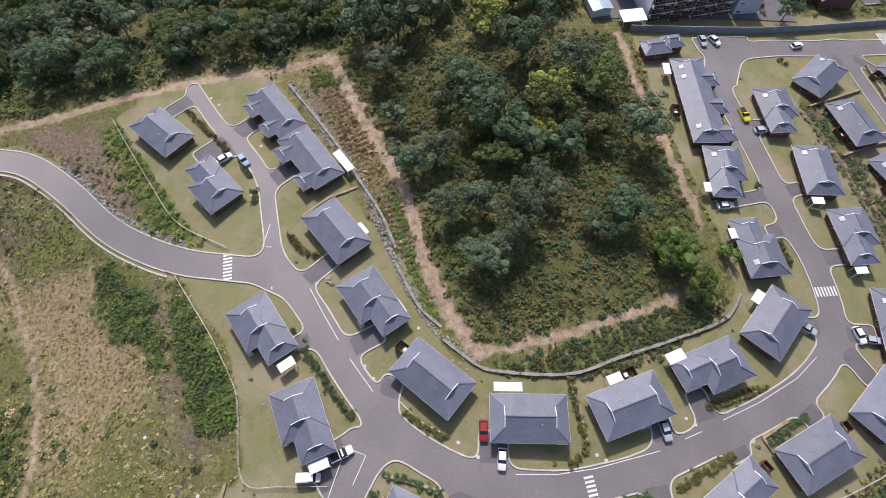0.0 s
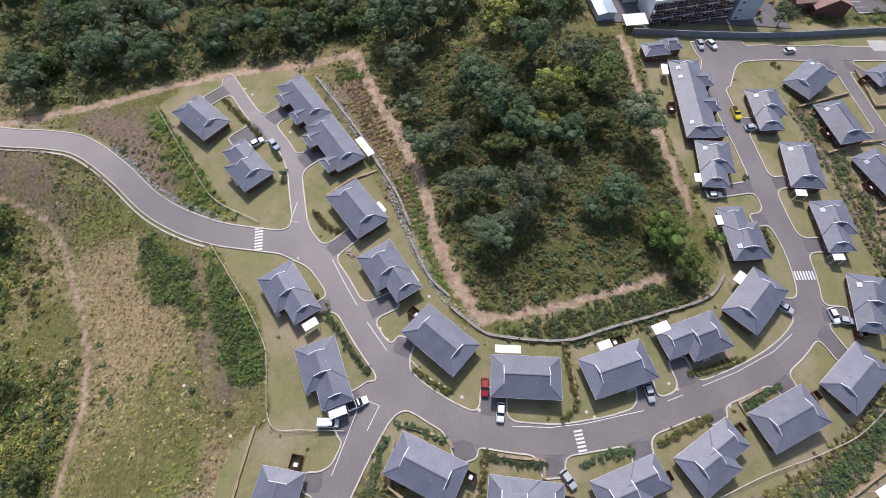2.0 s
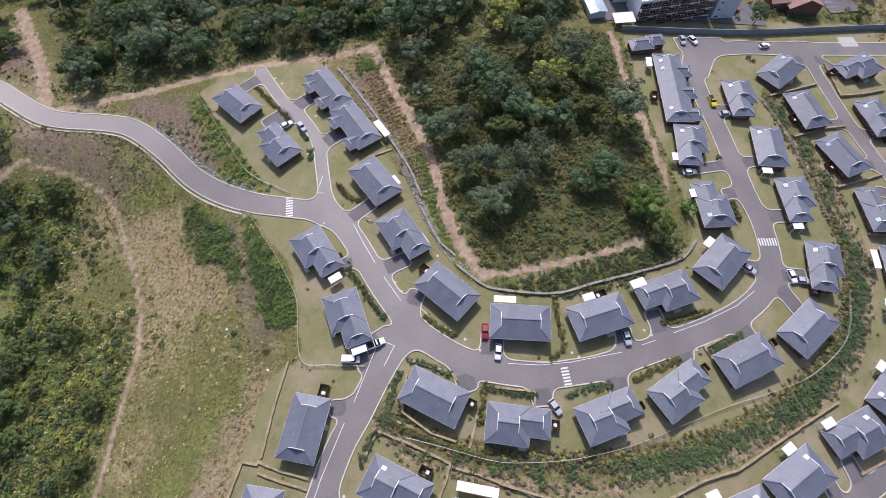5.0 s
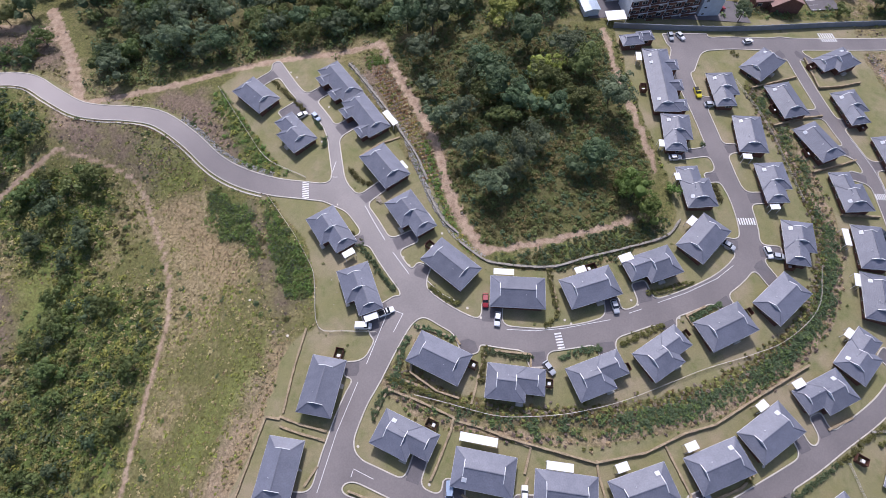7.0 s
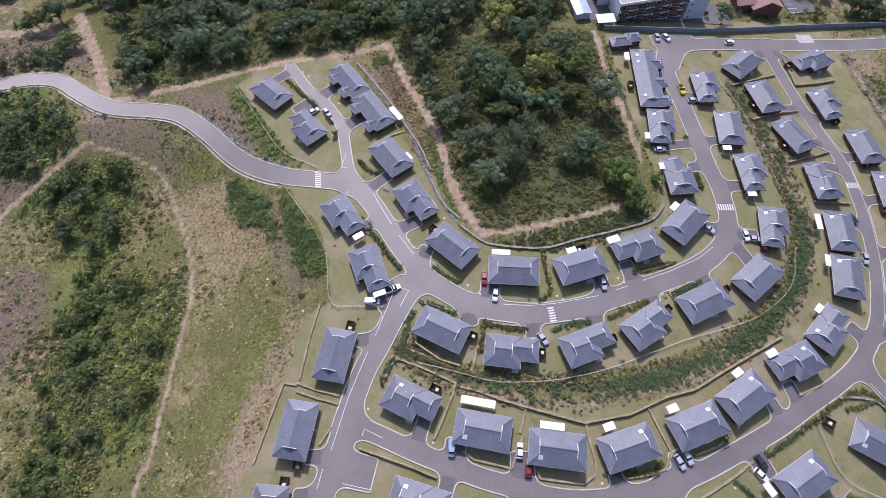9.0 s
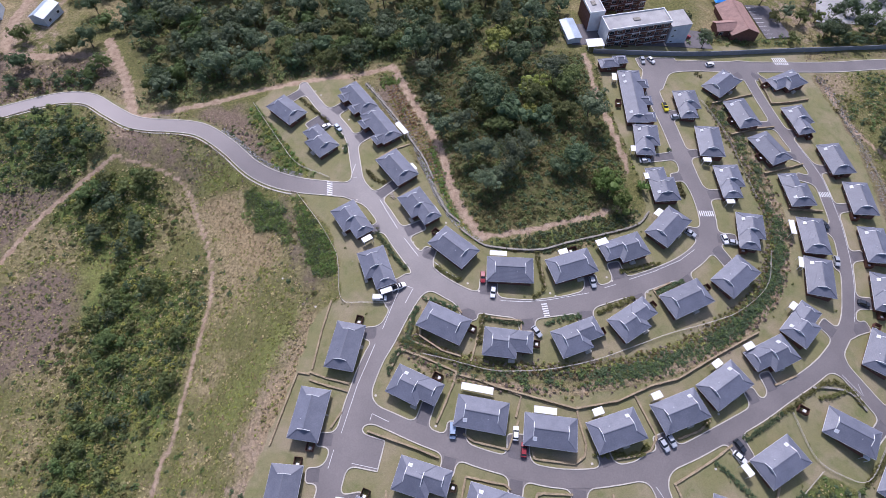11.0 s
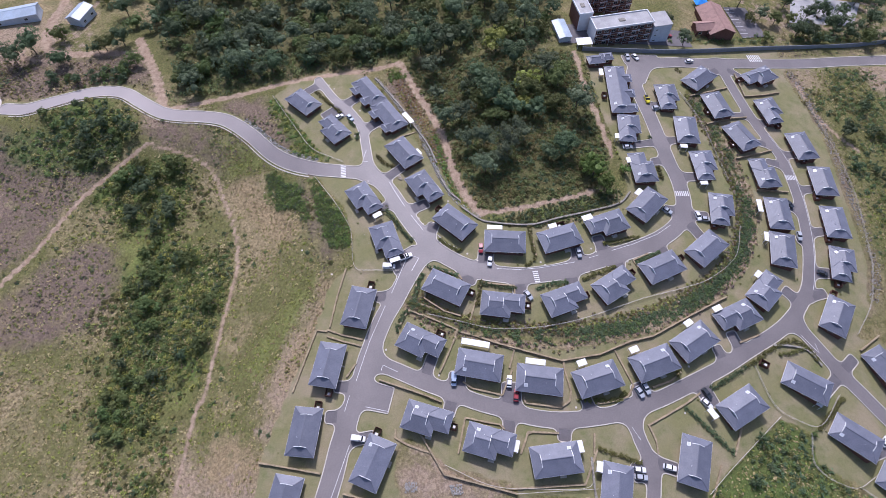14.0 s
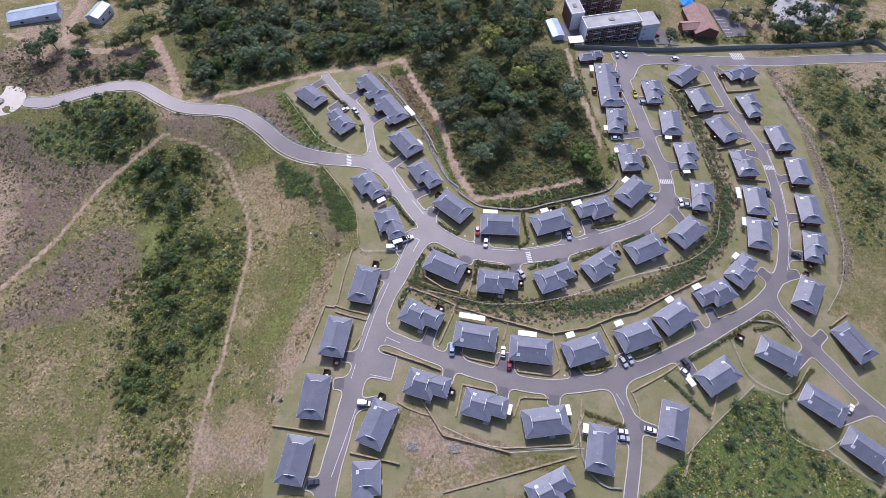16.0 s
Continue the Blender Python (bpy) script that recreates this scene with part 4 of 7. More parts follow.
def ground_material():
    """Bare earth, dry veld grass, green scrub and mown lawn, mixed by the zones of the land and by noise."""
    m = bpy.data.materials.new("land")
    m.use_nodes = True
    t = m.node_tree
    n, link = t.nodes, t.links.new
    b = n["Principled BSDF"]
    b.inputs["Roughness"].default_value = 0.95
    b.inputs["Specular IOR Level"].default_value = 0.15
    geo = n.new("ShaderNodeNewGeometry")

    def noise_at(scale, detail=5, rough=0.6):
        k = n.new("ShaderNodeTexNoise")
        k.inputs["Scale"].default_value, k.inputs["Detail"].default_value, k.inputs["Roughness"].default_value = scale, detail, rough
        link(geo.outputs["Position"], k.inputs["Vector"])
        return k.outputs["Fac"]

    def sharpen(src, lo, hi, to0=0.0, to1=1.0):
        k = n.new("ShaderNodeMapRange")
        k.inputs[1].default_value, k.inputs[2].default_value, k.inputs[3].default_value, k.inputs[4].default_value = lo, hi, to0, to1
        link(src, k.inputs[0])
        return k.outputs[0]

    def mixed(f, a, c):
        k = n.new("ShaderNodeMix")
        k.data_type = "RGBA"
        link(f, k.inputs[0])
        for src, slot in ((a, 6), (c, 7)):
            if isinstance(src, tuple):
                k.inputs[slot].default_value = (*src, 1)
            else:
                link(src, k.inputs[slot])
        return k.outputs[2]

    def math_(op, a, c):
        k = n.new("ShaderNodeMath")
        k.operation, k.use_clamp = op, True
        for src, slot in ((a, 0), (c, 1)):
            if isinstance(src, float):
                k.inputs[slot].default_value = src
            else:
                link(src, k.inputs[slot])
        return k.outputs[0]

    def blend(src, gain, plus, offset):
        """src * gain + plus + offset, unclamped."""
        k, p = n.new("ShaderNodeMath"), n.new("ShaderNodeMath")
        k.operation, p.operation = "MULTIPLY_ADD", "ADD"
        link(src, k.inputs[0])
        k.inputs[1].default_value, k.inputs[2].default_value = gain, offset
        link(k.outputs[0], p.inputs[0])
        link(plus, p.inputs[1])
        return p.outputs[0]

    zone = n.new("ShaderNodeAttribute")
    zone.attribute_name = "zone"
    parts = n.new("ShaderNodeSeparateColor")
    link(zone.outputs["Color"], parts.inputs[0])
    lawn, dirt, green = parts.outputs
    wood = zone.outputs["Alpha"]
    mid, fine, grain = noise_at(0.13, 8, 0.68), noise_at(0.9, 6, 0.75), noise_at(4.0, 4, 0.75)
    veld = mixed(sharpen(fine, 0.42, 0.58), LAND["dry"], LAND["straw"])
    scrub = mixed(sharpen(fine, 0.36, 0.64), LAND["green"], LAND["deep"])
    wild = mixed(sharpen(blend(green, 0.45, mid, -0.17), 0.36, 0.64), veld, scrub)
    earth = mixed(sharpen(noise_at(0.7, 6, 0.65), 0.35, 0.65), LAND["earth"], LAND["clay"])
    bare = sharpen(blend(noise_at(0.22, 7, 0.68), 2.2, math_("SUBTRACT", dirt, 0.0), -1.1), 0.35, 0.6)
    mown = mixed(sharpen(noise_at(0.12, 7, 0.65), 0.38, 0.66), LAND["lawn"], LAND["worn"])
    mown = mixed(sharpen(noise_at(0.24, 7, 0.72), 0.44, 0.66, 0.0, 0.8), mown, LAND["lawn_dark"])
    mown = mixed(sharpen(noise_at(0.07, 4, 0.6), 0.5, 0.66, 0.0, 0.7), mown, LAND["tan"])
    kinds = n.new("ShaderNodeAttribute")
    kinds.attribute_name = "growth"
    kind_parts = n.new("ShaderNodeSeparateColor")
    link(kinds.outputs["Color"], kind_parts.inputs[0])
    for slot, name in enumerate(("heath", "lush", "red")):
        tone = mixed(sharpen(fine, 0.38, 0.62), LAND[name], LAND[name + "_deep"])
        wild = mixed(sharpen(blend(mid, 2.6, kind_parts.outputs[slot], -1.3), 0.25, 0.95), wild, tone)
    covers = n.new("ShaderNodeAttribute")
    covers.attribute_name = "cover"
    cover_parts = n.new("ShaderNodeSeparateColor")
    link(covers.outputs["Color"], cover_parts.inputs[0])
    for slot, name in enumerate(("hay", "soil", "moss")):
        tone = mixed(sharpen(fine, 0.38, 0.62), LAND[name], LAND[name + "_deep"])
        wild = mixed(sharpen(blend(mid, 2.6, cover_parts.outputs[slot], -1.3), 0.25, 0.95), wild, tone)
    wild = mixed(bare, wild, earth)
    clumped = n.new("ShaderNodeHueSaturation")
    link(sharpen(noise_at(1.1, 5, 0.72), 0.36, 0.64, 0.66, 1.3), clumped.inputs["Value"])
    link(wild, clumped.inputs["Color"])
    wild = clumped.outputs[0]
    forest = mixed(sharpen(fine, 0.35, 0.65), LAND["litter"], LAND["deep"])
    col = mixed(sharpen(blend(fine, 0.5, lawn, -0.25), 0.42, 0.58), wild, mown)
    col = mixed(wood, col, forest)
    trodden = mixed(sharpen(noise_at(0.5, 5, 0.6), 0.36, 0.64), LAND["sand"], LAND["rut"])
    col = mixed(sharpen(blend(noise_at(0.6, 6, 0.7), 1.6, kinds.outputs["Alpha"], -0.8), 0.3, 0.7), col, trodden)
    shade = n.new("ShaderNodeHueSaturation")
    link(sharpen(grain, 0.3, 0.7, 0.78, 1.22), shade.inputs["Value"])
    link(col, shade.inputs["Color"])
    link(shade.outputs[0], b.inputs["Base Color"])
    bp = n.new("ShaderNodeBump")
    bp.inputs["Distance"].default_value = 0.45
    link(sharpen(lawn, 0.2, 0.9, 0.9, 0.15), bp.inputs["Strength"])
    link(math_("ADD", fine, grain), bp.inputs["Height"])
    link(bp.outputs[0], b.inputs["Normal"])
    return m


LAND = {"dry": (0.232, 0.182, 0.096), "straw": (0.335, 0.268, 0.15), "green": (0.182, 0.17, 0.062), "deep": (0.108, 0.112, 0.04), "earth": (0.26, 0.19, 0.135), "clay": (0.37, 0.285, 0.205),
        "lawn": (0.208, 0.195, 0.09), "worn": (0.27, 0.228, 0.138), "lawn_dark": (0.135, 0.155, 0.055), "tan": (0.315, 0.255, 0.175), "litter": (0.095, 0.085, 0.04),
        "hay": (0.37, 0.285, 0.16), "hay_deep": (0.23, 0.17, 0.092), "soil": (0.25, 0.185, 0.135), "soil_deep": (0.165, 0.122, 0.086), "moss": (0.135, 0.175, 0.048), "moss_deep": (0.08, 0.11, 0.03),
        "sand": (0.44, 0.33, 0.235), "rut": (0.29, 0.205, 0.14),
        "heath": (0.215, 0.162, 0.12), "heath_deep": (0.145, 0.106, 0.078), "lush": (0.235, 0.25, 0.078), "lush_deep": (0.15, 0.175, 0.048), "red": (0.375, 0.288, 0.198), "red_deep": (0.29, 0.212, 0.142)}
land = ground_material()
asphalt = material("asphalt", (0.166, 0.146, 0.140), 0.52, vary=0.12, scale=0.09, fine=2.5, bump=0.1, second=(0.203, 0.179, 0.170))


def painted_sheen(m, x0, x1, sheen_tone, most):
    """Pale sheen painted into a surface's colour, from none at x0 to most at x1."""
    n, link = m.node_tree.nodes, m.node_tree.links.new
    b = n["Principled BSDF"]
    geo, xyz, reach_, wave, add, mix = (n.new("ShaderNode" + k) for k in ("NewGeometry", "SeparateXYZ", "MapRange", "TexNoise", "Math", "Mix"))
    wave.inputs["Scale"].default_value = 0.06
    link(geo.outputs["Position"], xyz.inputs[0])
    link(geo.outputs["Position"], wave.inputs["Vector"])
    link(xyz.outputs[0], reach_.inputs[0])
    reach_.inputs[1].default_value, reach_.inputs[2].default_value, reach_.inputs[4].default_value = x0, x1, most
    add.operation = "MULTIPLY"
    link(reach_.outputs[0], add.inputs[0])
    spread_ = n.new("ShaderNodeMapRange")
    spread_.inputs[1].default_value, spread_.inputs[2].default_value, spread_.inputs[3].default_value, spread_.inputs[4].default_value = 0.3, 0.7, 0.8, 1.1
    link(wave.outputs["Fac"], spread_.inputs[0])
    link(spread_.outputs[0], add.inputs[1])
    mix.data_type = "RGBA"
    mix.inputs[7].default_value = (*sheen_tone, 1)
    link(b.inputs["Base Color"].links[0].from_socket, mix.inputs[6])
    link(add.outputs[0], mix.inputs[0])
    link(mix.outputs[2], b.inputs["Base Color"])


# the sun's sheen on the western road, put into the asphalt's base colour
painted_sheen(asphalt, -40, -150, (0.37, 0.325, 0.30), 0.8)
drive = material("driveway_asphalt", (0.150, 0.136, 0.139), 0.9, vary=0.15, scale=0.4, fine=4.0)
concrete = material("kerb_concrete", (0.58, 0.535, 0.46), 0.9, vary=0.2, scale=0.5, fine=5.0)
pale_paving = material("pale_paving", (0.62, 0.555, 0.47), 0.9, vary=0.12, scale=0.3, fine=3.0)
paint = material("road_paint", (0.75, 0.74, 0.72), 0.7, vary=0.15, scale=1.5, fine=12.0)
tile = material("roof_tile", (0.150, 0.158, 0.196), 0.52, vary=0.16, scale=0.35, fine=3.0, bump=0.3, second=(0.122, 0.130, 0.166), seed=True)
white = material("white_paint", (0.8, 0.8, 0.8), 0.5, vary=0.08, scale=1.0)
brick = material("red_brick", (0.16, 0.075, 0.055), 0.9, vary=0.3, scale=1.5, fine=9.0)
plaster = material("plaster", (0.50, 0.45, 0.38), 0.9, vary=0.12)
timber = material("brown_timber", (0.13, 0.055, 0.035), 0.8, vary=0.3, scale=2.0)
glass = material("window_glass", (0.03, 0.035, 0.04), 0.08, vary=0.1, bump=0.0)
stone = material("stone_wall", (0.31, 0.285, 0.24), 0.95, vary=0.35, scale=0.9, fine=4.0, bump=0.5)
rock = material("grey_rock", (0.36, 0.345, 0.315), 0.95, vary=0.3, scale=1.2, fine=3.0, bump=0.3)
earth_wall = material("brown_block", (0.37, 0.29, 0.18), 0.95, vary=0.35, scale=0.8, fine=5.0, bump=0.4)
grey_wall = material("precast_grey", (0.24, 0.26, 0.29), 0.9, vary=0.15, scale=0.4)
pale_wall = material("pale_plaster", (0.55, 0.60, 0.66), 0.85, vary=0.12)
pale_roof = material("pale_screed", (0.42, 0.41, 0.40), 0.9, vary=0.25, scale=0.25)
brown_tile = material("brown_tile", (0.34, 0.205, 0.17), 0.8, vary=0.22, scale=0.5, fine=4.0)
metal_roof = material("metal_sheet", (0.42, 0.50, 0.58), 0.45, vary=0.2, scale=0.3)
blue_cloth = material("blue_canvas", (0.02, 0.25, 0.75), 0.8, vary=0.15)
pale_glass = material("panel_glass", (0.55, 0.58, 0.62), 0.12, vary=0.08, bump=0.0)
pale_timber = material("pale_timber", (0.34, 0.29, 0.23), 0.7, vary=0.2, scale=2.0)
bark = material("bark", (0.13, 0.10, 0.075), 0.95, vary=0.3)
LEAVES = {
    "dark": leaf_material("leaves_dark", (0.072, 0.112, 0.054), (0.165, 0.210, 0.102)),
    "gum": leaf_material("leaves_gum", (0.105, 0.142, 0.080), (0.220, 0.262, 0.142)),
    "mid": leaf_material("leaves_mid", (0.115, 0.145, 0.046), (0.235, 0.255, 0.092)),
    "lime": leaf_material("leaves_lime", (0.20, 0.225, 0.045), (0.36, 0.36, 0.085), 0.15),
    "bright": leaf_material("leaves_bright", (0.118, 0.185, 0.042), (0.215, 0.30, 0.08)),
    "scrub": leaf_material("leaves_scrub", (0.175, 0.175, 0.05), (0.32, 0.295, 0.10), 0.15),
    "dry": leaf_material("leaves_dry", (0.32, 0.25, 0.125), (0.50, 0.40, 0.22), 0.15),
    "russet": leaf_material("leaves_russet", (0.23, 0.12, 0.06), (0.36, 0.21, 0.10), 0.2),
    "gold": leaf_material("leaves_gold", (0.26, 0.23, 0.05), (0.42, 0.35, 0.08), 0.2),
    "rust": leaf_material("leaves_rust", (0.15, 0.105, 0.05), (0.24, 0.18, 0.08)),
    "olive": leaf_material("leaves_olive", (0.105, 0.105, 0.036), (0.205, 0.19, 0.068)),
    "bush": leaf_material("leaves_bush", (0.092, 0.138, 0.046), (0.220, 0.270, 0.090)),
    "heath": leaf_material("leaves_heath", (0.185, 0.145, 0.11), (0.29, 0.235, 0.175), 0.15),
}
# ---- the land ----
def spread(lo, hi, a, b, step):
    """Coordinates with even steps from a to b that widen out to lo and hi."""
    mid, out, s = list(np.arange(a, b, step)), [], step
    x = a
    while x > lo:
        s *= 1.35
        x -= s
        out.append(x)
    left, right, s, x = out[::-1], [], step, mid[-1]
    while x < hi:
        s *= 1.35
        x += s
        right.append(x)
    return np.array(left + mid + right)


lines = {name: smooth_line(pts, 1.5) for name, pts in ROADS.items()}
paths = {name: smooth_line(pts, 1.5) for name, pts in PATHS.items()}
bank_line = smooth_line(BANK, 2.0)


def road_gap(x, y, skip=None):
    gap = np.full(np.shape(x), 1e9)
    for name, line in lines.items():
        if name != skip:
            gap = np.minimum(gap, line_gap(x, y, line[::3]) - WIDTHS[name] / 2)
    return gap


def build_land():
    xs, ys = spread(-2600, 2600, -250, 260, 1.7), spread(-2600, 2600, -130, 240, 1.7)
    gx, gy = np.meshgrid(xs, ys)
    x, y = gx.ravel(), gy.ravel()
    rough = np.array([noise.noise((a * 0.05, b * 0.05, 0)) for a, b in zip(x, y)])
    rough2 = np.array([noise.noise((a * 0.3, b * 0.3, 5)) for a, b in zip(x, y)])
    lawn = inside(x, y, LAWN) | (road_gap(x, y) < 1.5)
    z = ground_z(x, y)
    dirt, track = np.zeros(len(x)), np.zeros(len(x))
    for name, line in paths.items():
        d = line_gap(x, y, line[::2])
        track = np.maximum(track, TRODDEN.get(name, 1.0) * np.clip(2.0 - 1.1 * d / PATH_WIDTH[name], 0, 1.0))
    for poly in ZONES["bare"] + ZONES["plot"]:
        dirt = np.maximum(dirt, 0.42 * inside(x, y, poly))
    bank = np.clip(1.5 - line_gap(x, y, bank_line) / 3.2, 0, 1)
    green = np.clip(0.5 + 0.9 * rough, 0, 1)
    for poly in ZONES["straw"]:
        green = np.where(inside(x, y, poly), 0.05, green)
    for poly in ZONES["lush"]:
        green = np.maximum(green, 1.6 * inside(x, y, poly))
    for kind in ("scrub1", "scrub2", "scrub3", "scrub4", "scrub5", "scrub6", "scrub8"):
        for poly in ZONES[kind]:
            green = np.maximum(green, 0.9 * inside(x, y, poly))
    green = np.maximum(green, bank)
    wood = np.zeros(len(x))
    for poly in WOODS.values():
        wood = np.maximum(wood, inside(x, y, poly) * 0.8)
    wood *= track < 0.3
    lawn = lawn & (line_gap(x, y, bank_line) > 4.3) & (line_gap(x, y, EAST_ROCKS) > 2.6)
    for poly in ZONES["plot"]:
        lawn = lawn & ~inside(x, y, poly)
    wild = ~lawn & (road_gap(x, y) > 3)
    z = z + wild * (0.5 * rough + 0.22 * rough2)
    nx, ny = len(xs), len(ys)

    def soften(mask, rounds):
        k = np.asarray(mask, float).reshape(ny, nx)
        for _ in range(rounds):
            p = np.pad(k, 1, mode="edge")
            k = (4 * k + p[2:, 1:-1] + p[:-2, 1:-1] + p[1:-1, 2:] + p[1:-1, :-2]) / 8
        return k.ravel()

    z, green, wood, dirt = soften(z, 1), soften(green, 14), soften(wood, 10), soften(dirt, 9)
    growth = []
    for kind in ("heath", "lush", "red"):
        mask = np.zeros(len(x))
        for poly in ZONES[kind]:
            mask = np.maximum(mask, inside(x, y, poly))
        growth.append(soften(mask * {"heath": 0.95, "lush": 0.74, "red": 0.88}[kind], 14))
    # the foot of the planted bank shows red earth
    low = 0.75 * np.clip(1.4 - line_gap(x, y, offsets(bank_line, -2.8)) / 2.2, 0, 1)
    growth[0] = np.maximum(growth[0], 0.6 * bank * (low < 0.3))
    growth[2] = np.maximum(growth[2], low)
    i, j = np.meshgrid(np.arange(nx - 1), np.arange(ny - 1))
    a = (j * nx + i).ravel()
    faces = np.c_[a, a + 1, a + nx + 1, a + nx]
    ob = mesh_object("ground", np.c_[x, y, z], faces.tolist(), land, smooth=True)
    zone = ob.data.color_attributes.new("zone", "FLOAT_COLOR", "POINT")
    zone.data.foreach_set("color", np.c_[soften(lawn, 2), dirt, green, wood].ravel())
    kinds = ob.data.color_attributes.new("growth", "FLOAT_COLOR", "POINT")
    kinds.data.foreach_set("color", np.c_[growth[0], growth[1], growth[2], np.clip(track, 0, 1)].ravel())
    cover = []
    for polys, strength in ((ZONES["hay"], 0.85), (ZONES["tufts"] + ZONES["soil"], 0.95), (ZONES["scrub2"] + ZONES["scrub1"] + ZONES["scrub3"] + ZONES["scrub4"] + ZONES["verge"] + ZONES["scrub6"][1:], 0.9)):
        mask = np.zeros(len(x))
        for poly in polys:
            mask = np.maximum(mask, inside(x, y, poly))
        cover.append(soften(mask * strength, 8))
    covers = ob.data.color_attributes.new("cover", "FLOAT_COLOR", "POINT")
    covers.data.foreach_set("color", np.c_[cover[0], cover[1], cover[2], np.ones(len(x))].ravel())
    tagged(ob, "hillside of mown lawn, dry grass and green scrub", "ground", kind="structure")


build_land()


# ---- roads ----
TURNING_BAY = [(-28.4, -32.7), (-18.7, -34.9), (-20.0, -42.5), (-29.0, -41.2)]


def reach(ax, ay, bx, by, w):
    """A drive drawn out until it meets its road."""
    length = math.hypot(bx - ax, by - ay)
    for k in range(20):
        if road_gap(np.array([ax]), np.array([ay]))[0] < -1.0:
            break
        ax, ay = ax + 0.3 * (ax - bx) / length, ay + 0.3 * (ay - by) / length
    return ax, ay, bx, by, w


DRIVES = [reach(*d) for d in DRIVES]
BAYS = [TURNING_BAY, GATE_APRON]


def box_gap(x, y, ax, ay, bx, by, w):
    """The distance from places to a straight drive, negative on it."""
    length = math.hypot(bx - ax, by - ay)
    ux, uy = (bx - ax) / length, (by - ay) / length
    px, py = x - (ax + bx) / 2, y - (ay + by) / 2
    p, q = np.abs(px * ux + py * uy) - length / 2 + 0.9, np.abs(py * ux - px * uy) - w / 2 + 0.9
    return np.hypot(np.maximum(p, 0), np.maximum(q, 0)) + np.minimum(np.maximum(p, q), 0) - 0.9


def merge(a, b, k):
    """The union of two shapes with the corner between them rounded."""
    h = np.maximum(k - np.abs(a - b), 0) / k
    return np.minimum(a, b) - h * h * k / 4


STEP = 0.5
GX, GY = np.arange(-214, 222, STEP), np.arange(-78, 156, STEP)


def paved_fields():
    """Over a fine grid, the distance to the asphalt: with rounded corners, and without."""
    x, y = np.meshgrid(GX, GY)
    soft, hard = np.full(x.shape, 60.0), np.full(x.shape, 60.0)
    for name, line in lines.items():
        pts, own = line[::2], np.full(x.shape, 60.0)
        if len(line) % 2 == 0:
            pts = np.r_[pts, line[-1:]]
        for a, b in zip(pts, pts[1:]):
            c0, c1 = np.searchsorted(GX, (min(a[0], b[0]) - 14, max(a[0], b[0]) + 14))
            r0, r1 = np.searchsorted(GY, (min(a[1], b[1]) - 14, max(a[1], b[1]) + 14))
            if c1 > c0 and r1 > r0:
                own[r0:r1, c0:c1] = np.minimum(own[r0:r1, c0:c1], line_gap(x[r0:r1, c0:c1], y[r0:r1, c0:c1], [a, b]))
        own = own - WIDTHS[name] / 2
        soft, hard = merge(soft, own, 5.0), np.minimum(hard, own)
    road_only = hard.copy()
    shapes = [("bay", p) for p in BAYS] + [("drive", d) for d in DRIVES]
    for kind, s in shapes:
        sx, sy = ([p[0] for p in s], [p[1] for p in s]) if kind == "bay" else (s[0:3:2], s[1:4:2])
        c0, c1 = np.searchsorted(GX, (min(sx) - 10, max(sx) + 10))
        r0, r1 = np.searchsorted(GY, (min(sy) - 10, max(sy) + 10))
        wx, wy = x[r0:r1, c0:c1], y[r0:r1, c0:c1]
        if kind == "bay":
            own = line_gap(wx, wy, [*s, s[0]]) * np.where(inside(wx, wy, s), -1, 1)
        else:
            own = box_gap(wx, wy, *s)
        soft[r0:r1, c0:c1] = merge(soft[r0:r1, c0:c1], own, 2.6)
        hard[r0:r1, c0:c1] = np.minimum(hard[r0:r1, c0:c1], own)
    return soft, hard, road_only


